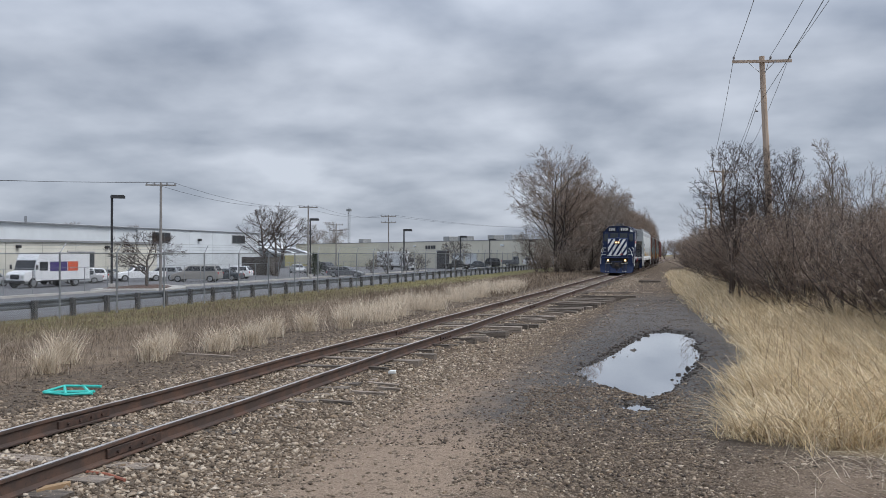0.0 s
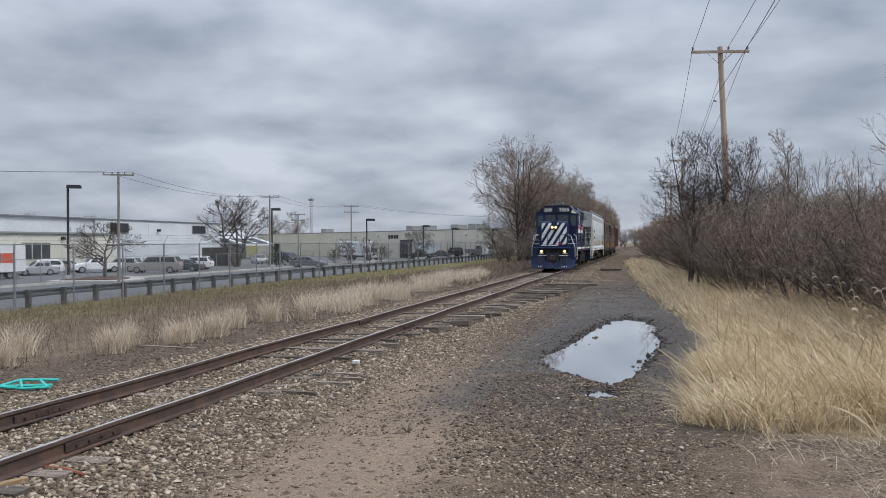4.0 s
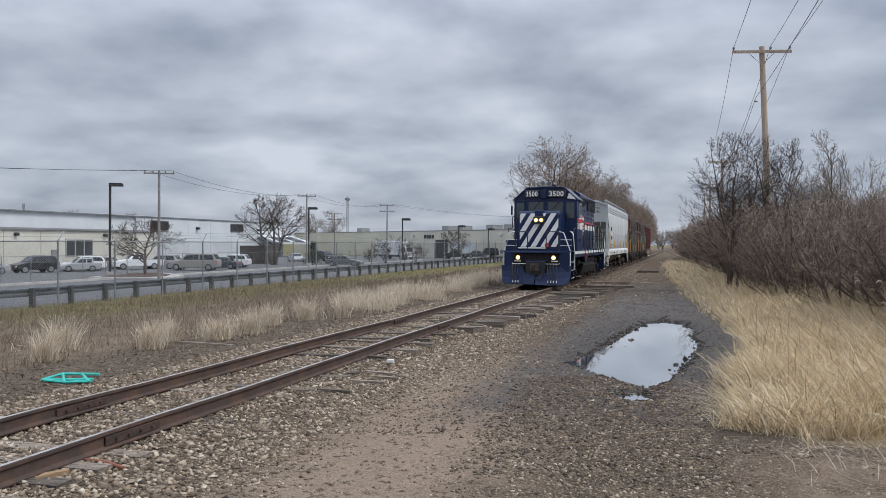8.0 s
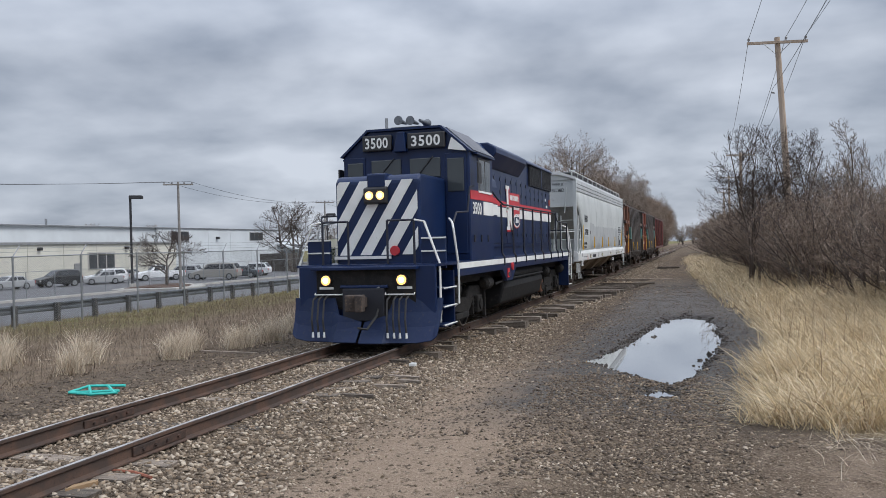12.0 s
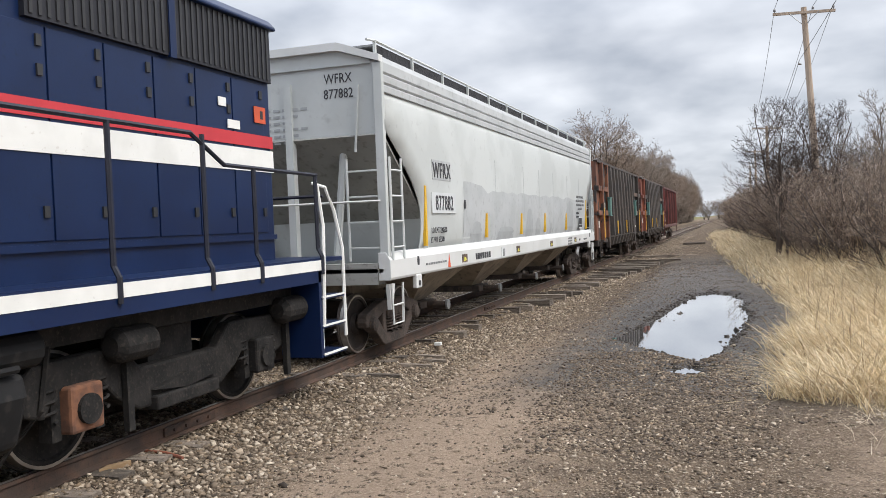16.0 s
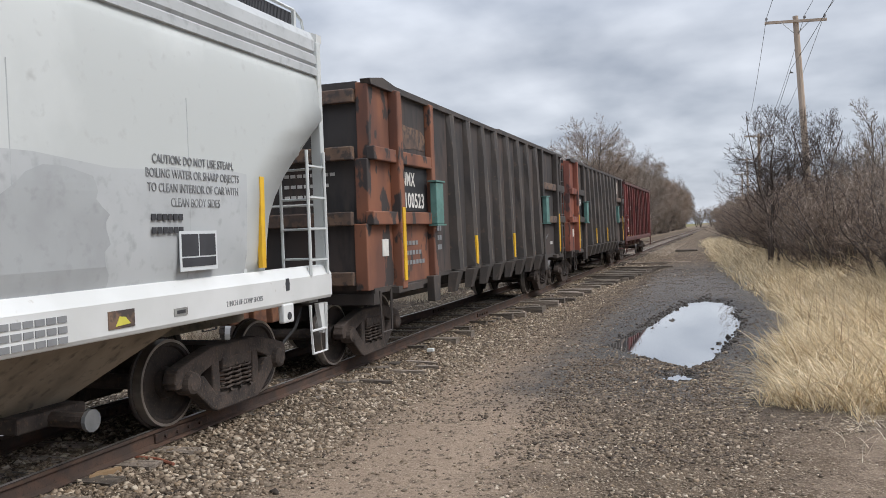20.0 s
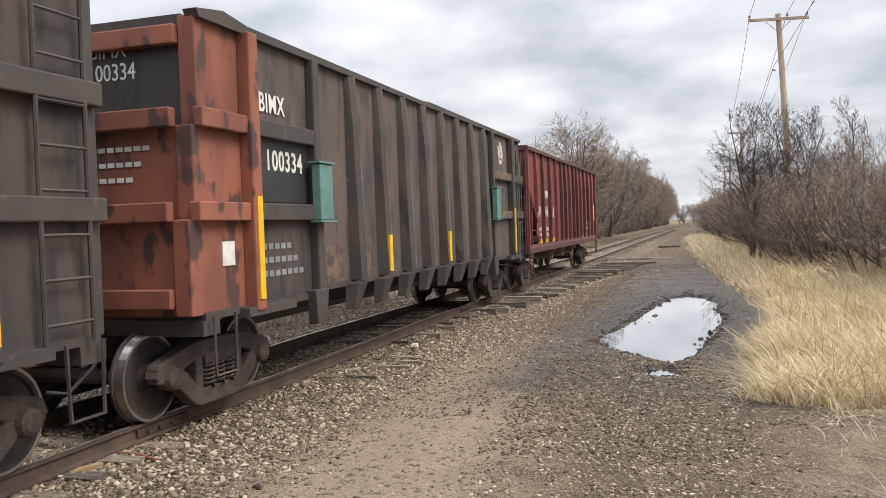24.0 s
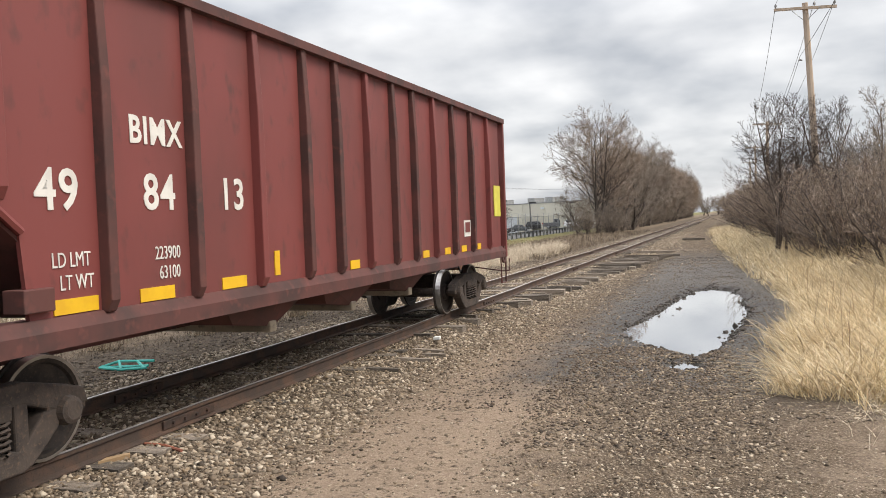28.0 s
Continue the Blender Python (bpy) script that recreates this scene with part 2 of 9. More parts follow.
def water_mat():
    m = bpy.data.materials.new("puddle_water")
    m.use_nodes = True
    nt = m.node_tree
    bsdf = nt.nodes["Principled BSDF"]
    bsdf.inputs["Base Color"].default_value = (0.74, 0.74, 0.74, 1)
    bsdf.inputs["Metallic"].default_value = 0.95
    bsdf.inputs["Roughness"].default_value = 0.02
    bsdf.inputs["IOR"].default_value = 3.2
    bsdf.inputs["Specular IOR Level"].default_value = 0.9
    coord, n, bp = nt.nodes.new("ShaderNodeTexCoord"), nt.nodes.new("ShaderNodeTexNoise"), nt.nodes.new("ShaderNodeBump")
    n.inputs["Scale"].default_value = 2.5
    nt.links.new(coord.outputs["Object"], n.inputs["Vector"])
    bp.inputs["Strength"].default_value, bp.inputs["Distance"].default_value = 0.003, 0.02
    nt.links.new(n.outputs["Fac"], bp.inputs["Height"])
    nt.links.new(bp.outputs[0], bsdf.inputs["Normal"])
    return m


def mesh_mat():
    """Chain-link fabric: thin grey wires, open between."""
    m = bpy.data.materials.new("chain_link")
    m.use_nodes = True
    nt = m.node_tree
    N, L = nt.nodes.new, nt.links.new
    bsdf, out = nt.nodes["Principled BSDF"], nt.nodes["Material Output"]
    bsdf.inputs["Base Color"].default_value = (0.32, 0.33, 0.34, 1)
    bsdf.inputs["Metallic"].default_value = 0.95
    bsdf.inputs["Roughness"].default_value = 0.5
    coord = N("ShaderNodeTexCoord")
    facs = []
    for turn in (45, -45):
        mp, wv = N("ShaderNodeMapping"), N("ShaderNodeTexWave")
        mp.inputs["Rotation"].default_value = (radians(turn), 0, 0)
        wv.bands_direction = "Y"
        wv.inputs["Scale"].default_value = 6.0
        L(coord.outputs["Object"], mp.inputs[0])
        L(mp.outputs[0], wv.inputs["Vector"])
        gt = N("ShaderNodeMath")
        gt.operation = "GREATER_THAN"
        gt.inputs[1].default_value = 0.975
        L(wv.outputs["Fac"], gt.inputs[0])
        facs.append(gt.outputs[0])
    mx = N("ShaderNodeMath")
    mx.operation = "MAXIMUM"
    L(facs[0], mx.inputs[0])
    L(facs[1], mx.inputs[1])
    L(mx.outputs[0], bsdf.inputs["Alpha"])
    return m


GROUND, WATER, FABRIC = ground_mat(), water_mat(), mesh_mat()
mat("rail_side", (0.058, 0.039, 0.031), (0.10, 0.057, 0.039), (0.038, 0.027, 0.023), rough=0.75, scale=4, fine=60)
mat("rail_head", (0.60, 0.57, 0.54), (0.42, 0.37, 0.335), rough=0.36, metal=0.9, scale=3, fine=80, bump=0.05)
mat("tie_wood", (0.20, 0.162, 0.13), (0.095, 0.077, 0.062), (0.33, 0.285, 0.235), rough=0.9, scale=5, fine=30, bump=0.8, vary=0.5, stretch=(0.4, 5, 5))
mat("rust_joint", (0.075, 0.042, 0.03), (0.04, 0.027, 0.022), rough=0.9, scale=12)
island_mat("stones", [(0.036, 0.028, 0.022), (0.265, 0.205, 0.148), (0.107, 0.081, 0.059), (0.385, 0.31, 0.23), (0.064, 0.049, 0.036), (0.245, 0.178, 0.118), (0.49, 0.415, 0.325), (0.138, 0.104, 0.075), (0.20, 0.152, 0.108)], 0.85, 0.3)
island_mat("stones_dark", [(0.042, 0.032, 0.025), (0.15, 0.114, 0.084), (0.074, 0.057, 0.043), (0.285, 0.222, 0.16), (0.032, 0.024, 0.019), (0.118, 0.088, 0.064), (0.19, 0.142, 0.098)], 0.75, 0.3)
island_mat("straw", [(0.68, 0.53, 0.32), (0.86, 0.72, 0.49), (0.40, 0.29, 0.17), (0.93, 0.82, 0.60), (0.2, 0.142, 0.084), (0.8, 0.645, 0.39), (0.32, 0.235, 0.138), (0.60, 0.475, 0.305)], 0.65, trans=0.3)
island_mat("weeds", [(0.13, 0.098, 0.073), (0.21, 0.162, 0.118), (0.08, 0.061, 0.047), (0.16, 0.123, 0.088), (0.30, 0.24, 0.175), (0.10, 0.076, 0.06)], 0.85)
island_mat("reed_brown", [(0.20, 0.13, 0.08), (0.29, 0.20, 0.125), (0.14, 0.095, 0.065), (0.42, 0.34, 0.23)], 0.85)
island_mat("pale_straw", [(0.62, 0.52, 0.39), (0.82, 0.72, 0.57), (0.36, 0.285, 0.205), (0.70, 0.585, 0.45), (0.24, 0.185, 0.135), (0.88, 0.80, 0.66)], 0.8, trans=0.2)
island_mat("verge_grass", [(0.15, 0.14, 0.06), (0.22, 0.185, 0.095), (0.31, 0.245, 0.15), (0.18, 0.155, 0.075), (0.27, 0.21, 0.13)], 0.8)
mat("bark_grey", (0.105, 0.086, 0.073), (0.062, 0.051, 0.044), rough=0.95, scale=4, fine=25, bump=0.6, stretch=(1, 1, 0.3))
island_mat("twig_brown", [(0.165, 0.12, 0.093), (0.25, 0.186, 0.146), (0.07, 0.051, 0.041), (0.19, 0.14, 0.11), (0.43, 0.345, 0.275), (0.105, 0.077, 0.061)], 0.95)
island_mat("twig_far", [(0.20, 0.175, 0.16), (0.26, 0.23, 0.21), (0.15, 0.132, 0.12)], 0.95)
island_mat("twig_grey", [(0.18, 0.145, 0.12), (0.26, 0.215, 0.178), (0.09, 0.072, 0.061), (0.21, 0.17, 0.138), (0.33, 0.28, 0.23)], 0.95)
island_mat("twig_dark", [(0.055, 0.042, 0.036), (0.085, 0.065, 0.054), (0.045, 0.035, 0.032)], 0.95)
mat("pole_wood", (0.42, 0.335, 0.265), (0.34, 0.265, 0.205), (0.25, 0.19, 0.145), rough=0.9, scale=2, fine=30, bump=0.3, stretch=(3, 3, 0.3))
mat("far_pole", (0.23, 0.215, 0.20), (0.18, 0.168, 0.155), rough=0.9)
mat("wire_black", (0.035, 0.035, 0.038), rough=0.5, bump=0)
mat("insulator", (0.16, 0.15, 0.15), rough=0.25, bump=0)
mat("galvanised", (0.30, 0.31, 0.32), (0.22, 0.23, 0.24), rough=0.45, metal=0.7, scale=3)
mat("guard_steel", (0.16, 0.175, 0.195), (0.11, 0.12, 0.135), (0.07, 0.07, 0.07), rough=0.5, metal=0.4, scale=2, fine=14)
mat("guard_post", (0.085, 0.083, 0.085), (0.055, 0.054, 0.056), rough=0.95, scale=6)
mat("lamp_black", (0.028, 0.028, 0.03), rough=0.45, bump=0.02)
mat("white_siding", (0.58, 0.61, 0.625), (0.53, 0.555, 0.57), rough=0.55, scale=0.3, bump=0.03)
mat("beige_siding", (0.60, 0.58, 0.50), (0.54, 0.52, 0.45), rough=0.6, scale=0.3, bump=0.03)
mat("cream_panel", (0.58, 0.55, 0.45), (0.53, 0.50, 0.42), rough=0.65, scale=0.15, bump=0.03)
mat("trim_dark", (0.24, 0.24, 0.24), rough=0.6)
mat("roof_grey", (0.30, 0.30, 0.30), rough=0.8)
mat("door_dark", (0.035, 0.035, 0.04), rough=0.6)
mat("concrete", (0.44, 0.42, 0.39), (0.36, 0.345, 0.32), rough=0.9, scale=1.5, fine=25)
mat("mulch", (0.10, 0.055, 0.035), (0.06, 0.035, 0.025), rough=1, fine=30, bump=0.6)
mat("bin_brown", (0.09, 0.078, 0.068), (0.06, 0.052, 0.046), rough=0.9, scale=1)
mat("teal_plastic", (0.03, 0.42, 0.36), (0.05, 0.50, 0.43), rough=0.4, scale=8, bump=0.05)
mat("rust_stick", (0.28, 0.10, 0.06), (0.2, 0.075, 0.05), rough=0.9)
mat("yellow_wood", (0.30, 0.20, 0.11), (0.2, 0.125, 0.07), rough=0.9)
mat("tyre", (0.022, 0.022, 0.023), rough=0.85)
mat("alloy", (0.42, 0.43, 0.44), rough=0.35, metal=0.7, bump=0)
glass_mat("car_glass", (0.02, 0.022, 0.026))
glass_mat("cab_glass", (0.045, 0.052, 0.056), 0.08)
glass_mat("window_glass", (0.05, 0.055, 0.06), 0.1)
for nm, col in (("paint_white", (0.72, 0.73, 0.74)), ("paint_silver", (0.36, 0.37, 0.38)), ("paint_black", (0.02, 0.02, 0.022)), ("paint_tan", (0.30, 0.285, 0.26)), ("paint_dark", (0.055, 0.065, 0.075)), ("paint_maroon", (0.10, 0.03, 0.03)), ("paint_grey", (0.13, 0.135, 0.145))):
    mat(nm, col, tuple(v * 0.93 for v in col), rough=0.25, rough_b=0.35, scale=1, bump=0)
mat("lamp_red", (0.45, 0.02, 0.02), rough=0.3, bump=0)
mat("lamp_clear", (0.6, 0.6, 0.58), rough=0.2, bump=0)
mat("mark_blue", (0.05, 0.03, 0.16), rough=0.5, bump=0)
mat("mark_orange", (0.62, 0.10, 0.04), rough=0.5, bump=0)
# train
mat("blue_paint", (0.0034, 0.0135, 0.055), (0.0045, 0.0175, 0.067), (0.0027, 0.0102, 0.036), rough=0.3, rough_b=0.5, scale=1.2, fine=18, bump=0.03, spots=(0.62, 0.85), spec=0.38)
mat("blue_dusty", (0.005, 0.0145, 0.055), (0.009, 0.02, 0.06), (0.04, 0.04, 0.052), rough=0.6, scale=3, fine=14, spots=(0.58, 0.85), spec=0.35)
mat("white_paint", (0.76, 0.76, 0.73), (0.68, 0.68, 0.65), (0.5, 0.47, 0.42), rough=0.45, scale=2, fine=22, bump=0.03, spots=(0.66, 0.85))
mat("red_paint", (0.52, 0.035, 0.045), (0.46, 0.03, 0.04), rough=0.42, scale=2, bump=0.02)
mat("truck_black", (0.016, 0.0155, 0.0155), (0.028, 0.026, 0.025), (0.05, 0.042, 0.036), rough=0.75, scale=5, fine=30, bump=0.3, spec=0.2)
mat("truck_brown", (0.066, 0.05, 0.042), (0.036, 0.029, 0.026), (0.12, 0.08, 0.056), rough=0.85, scale=5, fine=30, bump=0.35)
mat("tank_black", (0.011, 0.011, 0.012), (0.018, 0.018, 0.019), (0.032, 0.03, 0.028), rough=0.7, scale=2, fine=9, spec=0.25)
mat("roof_weathered", (0.14, 0.145, 0.165), (0.10, 0.105, 0.125), (0.19, 0.19, 0.20), rough=0.7, scale=3, fine=12, bump=0.1)
mat("wheel_steel", (0.048, 0.037, 0.032), (0.026, 0.022, 0.02), (0.085, 0.06, 0.046), rough=0.6, metal=0.2, scale=6)
mat("wheel_tread", (0.46, 0.44, 0.42), (0.30, 0.28, 0.26), rough=0.32, metal=0.9, bump=0)
mat("dark_rail", (0.012, 0.014, 0.026), rough=0.5, bump=0)
mat("grille_black", (0.016, 0.017, 0.024), rough=0.6)
mat("headlight", (1.0, 0.58, 0.2), emit=1.5, rough=0.2, bump=0)
mat("lamp_filament", (1.0, 0.86, 0.6), emit=2.6, rough=0.2, bump=0)
mat("ditch_light", (1.0, 0.52, 0.15), emit=1.5, rough=0.2, bump=0)
mat("hose_rubber", (0.025, 0.025, 0.026), rough=0.7)
mat("rust_metal", (0.20, 0.09, 0.05), (0.11, 0.055, 0.038), rough=0.9, scale=8)
mat("hopper_grey", (0.53, 0.55, 0.54), (0.475, 0.495, 0.485), (0.41, 0.418, 0.41), rough=0.5, scale=0.55, fine=7, bump=0.03, patch=(0.46, 0.54), spots=(0.62, 0.8))
mat("hopper_patch", (0.44, 0.455, 0.46), (0.39, 0.405, 0.41), (0.33, 0.34, 0.345), rough=0.6, scale=1.2, fine=8, bump=0.03)
mat("hopper_white", (0.62, 0.625, 0.615), (0.55, 0.555, 0.54), (0.4, 0.37, 0.33), rough=0.5, scale=1.0, fine=12, bump=0.03, spots=(0.68, 0.86))
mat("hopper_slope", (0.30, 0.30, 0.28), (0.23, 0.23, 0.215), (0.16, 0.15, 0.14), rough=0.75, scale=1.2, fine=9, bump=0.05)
mat("hopper_under", (0.30, 0.25, 0.19), (0.2, 0.165, 0.125), (0.12, 0.1, 0.08), rough=0.85, scale=2, fine=9)
mat("stripe_yellow", (0.72, 0.43, 0.02), (0.64, 0.36, 0.02), rough=0.4, scale=5, bump=0.02)
mat("tag_yellow", (0.58, 0.53, 0.08), (0.52, 0.47, 0.07), rough=0.5, scale=4, bump=0.02)
mat("stencil_black", (0.04, 0.04, 0.045), rough=0.7, bump=0)
mat("stencil_grey", (0.22, 0.225, 0.23), rough=0.7, bump=0)
mat("stencil_white", (0.66, 0.64, 0.60), (0.5, 0.48, 0.45), rough=0.7, fine=30, bump=0)
mat("gondola_black", (0.04, 0.034, 0.032), (0.07, 0.05, 0.042), (0.025, 0.023, 0.023), rough=0.7, scale=1.6, fine=5.5, bump=0.25, stretch=(1, 1, 0.28), spots=(0.5, 0.66))
mat("gondola_rib", (0.042, 0.036, 0.033), (0.06, 0.048, 0.041), (0.12, 0.082, 0.058), rough=0.65, scale=2, fine=9, bump=0.12, spots=(0.62, 0.8))
mat("gondola_orange", (0.215, 0.085, 0.046), (0.12, 0.052, 0.035), (0.04, 0.032, 0.03), rough=0.7, scale=1.4, fine=3.6, bump=0.12, spots=(0.54, 0.585), stretch=(1, 1, 0.5))
mat("gondola_brown", (0.082, 0.063, 0.054), (0.112, 0.08, 0.065), (0.05, 0.041, 0.037), rough=0.7, scale=1.7, fine=5.0, bump=0.25, stretch=(1, 1, 0.3), spots=(0.5, 0.64))
mat("faded_mark", (0.52, 0.48, 0.42), (0.14, 0.105, 0.085), rough=0.8, scale=9, patch=(0.47, 0.53), bump=0)
mat("gondola_russet", (0.26, 0.088, 0.052), (0.17, 0.056, 0.039), (0.07, 0.035, 0.03), rough=0.7, scale=1.5, fine=3.8, bump=0.15, patch=(0.4, 0.6), spots=(0.55, 0.61), stretch=(1, 1, 0.5))
island_mat("mud_black", [(0.022, 0.018, 0.015), (0.045, 0.036, 0.029), (0.03, 0.024, 0.02), (0.07, 0.056, 0.044)], 0.55)
mat("bracket_green", (0.105, 0.215, 0.19), (0.082, 0.175, 0.155), (0.14, 0.11, 0.085), rough=0.65, scale=5, fine=16, spots=(0.6, 0.74))
mat("gondola_highlight", (0.15, 0.132, 0.118), (0.10, 0.085, 0.075), (0.16, 0.10, 0.07), rough=0.7, scale=4, fine=14, bump=0.1)
mat("hopper_red", (0.18, 0.042, 0.038), (0.145, 0.038, 0.034), (0.085, 0.031, 0.028), rough=0.55, scale=1.0, fine=6, bump=0.06, spots=(0.58, 0.8), stretch=(1, 1, 0.5))
mat("hopper_red_dark", (0.095, 0.033, 0.028), (0.055, 0.026, 0.023), (0.13, 0.042, 0.035), rough=0.75, scale=2, fine=8, bump=0.08)
mat("gondola_tan", (0.16, 0.10, 0.066), (0.09, 0.06, 0.047), (0.06, 0.045, 0.04), rough=0.75, scale=2.5, fine=9, bump=0.1, spots=(0.48, 0.6))
mat("hopper_blotch", (0.365, 0.38, 0.385), (0.33, 0.342, 0.348), (0.30, 0.31, 0.315), rough=0.6, scale=2, fine=9, bump=0.03)
mat("hopper_panel", (0.57, 0.59, 0.595), (0.53, 0.55, 0.555), rough=0.55, scale=2, bump=0.02)

# ---- mesh building ----
class Shape:
    """Collects boxes, prisms, tubes and sheets into one mesh."""

    def __init__(self):
        self.v, self.f = [], []

    def add(self, verts, faces):
        k = len(self.v)
        self.v += [tuple(p) for p in verts]
        self.f += [tuple(i + k for i in face) for face in faces]
        return self

    def box(self, x0, x1, y0, y1, z0, z1):
        v = [(x, y, z) for z in (z0, z1) for y in (y0, y1) for x in (x0, x1)]
        return self.add(v, [(0, 2, 3, 1), (4, 5, 7, 6), (0, 1, 5, 4), (2, 6, 7, 3), (0, 4, 6, 2), (1, 3, 7, 5)])

    def prism(self, poly, axis, a, b):
        """poly: points in the plane across the axis (x: (y, z); y: (x, z); z: (x, y))."""
        put = {"x": lambda p, t: (t, p[0], p[1]), "y": lambda p, t: (p[0], t, p[1]), "z": lambda p, t: (p[0], p[1], t)}[axis]
        n = len(poly)
        v = [put(p, a) for p in poly] + [put(p, b) for p in poly]
        f = [tuple(range(n))[::-1], tuple(range(n, 2 * n))] + [(i, (i + 1) % n, n + (i + 1) % n, n + i) for i in range(n)]
        return self.add(v, f)

    def tube(self, pts, radii, n=6, cap=True):
        pts = [Vector(p) for p in pts]
        if isinstance(radii, (int, float)):
            radii = [radii] * len(pts)
        k = len(self.v)
        for i, p in enumerate(pts):
            d = (pts[min(i + 1, len(pts) - 1)] - pts[max(i - 1, 0)]).normalized()
            ref = Vector((0, 0, 1)) if abs(d.z) < 0.9 else Vector((1, 0, 0))
            u = d.cross(ref).normalized()
            w = d.cross(u)
            for j in range(n):
                a = 2 * math.pi * j / n
                self.v.append(tuple(p + (u * math.cos(a) + w * math.sin(a)) * radii[i]))
        for i in range(len(pts) - 1):
            for j in range(n):
                a, b = k + i * n + j, k + i * n + (j + 1) % n
                self.f.append((a, a + n, b + n, b))
        if cap:
            self.f.append(tuple(k + j for j in range(n)))
            self.f.append(tuple(k + (len(pts) - 1) * n + j for j in range(n))[::-1])
        return self

    def disc(self, c, axis, r, h, n=20, r2=None):
        c = Vector(c)
        d = Vector({"x": (1, 0, 0), "y": (0, 1, 0), "z": (0, 0, 1)}[axis]) * h
        return self.tube([c - d / 2, c + d / 2], [r, r if r2 is None else r2], n)

    def move(self, m):
        self.v = [tuple(m @ Vector(p)) for p in self.v]
        return self

    def mesh(self, name, smooth=False):
        me = bpy.data.meshes.new(name)
        me.from_pydata(self.v, [], self.f)
        if smooth:
            me.polygons.foreach_set("use_smooth", [True] * len(me.polygons))
        me.update()
        return me


def thing(name, m, label, category, group="", kind=""):
    ob = new(name)
    ob.matrix_world = m
    ob.empty_display_size = 0.2
    return tagged(ob, label, category, group, kind)


def part(name, shape, material, parent, label="", bevel=0.0, smooth=False, kind=""):
    """One mesh object under a thing or under a part."""
    me = shape if isinstance(shape, bpy.types.Mesh) else shape.mesh(name, smooth)
    if not me.materials:
        me.materials.append(MATS[material] if isinstance(material, str) else material)
    ob = new(name, me)
    ob.parent = parent
    if bevel:
        mod = ob.modifiers.new("bevel", "BEVEL")
        mod.width, mod.segments, mod.limit_method, mod.angle_limit = bevel, 2, "ANGLE", radians(40)
    return tagged(ob, label, kind=kind) if (label or kind) else ob


def solo(name, shape, material, m, label, category, group="", kind="", smooth=False, bevel=0.0):
    """A thing that is one mesh."""
    ob = part(name, shape, material, None, "", bevel, smooth)
    ob.matrix_world = m
    return tagged(ob, label, category, group, kind)


TEXT_CACHE = {}


def text_mesh(body, height, material, bold=0.0):
    key = (body, height, material)
    if key not in TEXT_CACHE:
        cu = bpy.data.curves.new("lettering", "FONT")
        cu.body, cu.size, cu.align_x, cu.extrude, cu.offset = body, height / 0.70, "CENTER", 0.003, bold
        cu.resolution_u = 3
        cu.space_character = 1.1 if bold else 1.0
        ob = bpy.data.objects.new("lettering", cu)
        me = bpy.data.meshes.new_from_object(ob)
        bpy.data.objects.remove(ob)
        me.materials.clear()
        me.materials.append(MATS[material])
        TEXT_CACHE[key] = me
    return TEXT_CACHE[key]


def lettering(name, body, height, material, parent, m, squeeze=1.0, bold=0.0):
    """Large marks stand letter by letter; small lines stay one mesh."""
    pose_m = m @ Matrix.Diagonal((squeeze, 1, 1, 1))
    if name not in ("number", "reporting_mark"):
        ob = new(name, text_mesh(body, height, material, bold))
        ob.parent, ob.matrix_basis = parent, pose_m
        return ob
    right = [max(v.co.x for v in text_mesh(body[:k + 1], height, material, bold).vertices) - min(v.co.x for v in text_mesh(body[:k + 1], height, material, bold).vertices) for k in range(len(body))]
    for k, ch in enumerate(body):
        if ch == " ":
            continue
        me = text_mesh(ch, height, material, bold)
        edge = max(v.co.x for v in me.vertices)
        ob = new("digit" if ch.isdigit() else "letter", me)
        ob.parent, ob.matrix_basis = parent, pose_m @ Matrix.Translation((right[k] - right[-1] / 2 - edge, 0, 0))
    return ob


def numpy_mesh(name, verts, faces, material):
    """verts (n, 3) and faces (m, 3 or 4) as arrays."""
    me = bpy.data.meshes.new(name)
    nv, nf, k = len(verts), len(faces), faces.shape[1]
    me.vertices.add(nv)
    me.vertices.foreach_set("co", verts.astype(np.float32).ravel())
    me.loops.add(nf * k)
    me.loops.foreach_set("vertex_index", faces.astype(np.int32).ravel())
    me.polygons.add(nf)
    me.polygons.foreach_set("loop_start", np.arange(0, nf * k, k, dtype=np.int32))
    me.polygons.foreach_set("loop_total", np.full(nf, k, dtype=np.int32))
    me.update(calc_edges=True)
    me.materials.append(MATS[material] if isinstance(material, str) else material)
    return me


# ---- ground ----
TRACK_X, RAIL_TOP = -6.41, 0.20


def smooth(a, b, t):
    t = np.clip((t - a) / (b - a), 0, 1)
    return t * t * (3 - 2 * t)


def wobble(x, y, f, s):
    return (np.sin(x * f + s) * np.cos(y * f * 0.83 + 2.1 * s) + 0.6 * np.sin(x * f * 2.1 - y * f * 1.7 + s * 3.3) + 0.4 * np.sin(x * f * 0.6 + y * f * 3.1 + s)) / 2.0


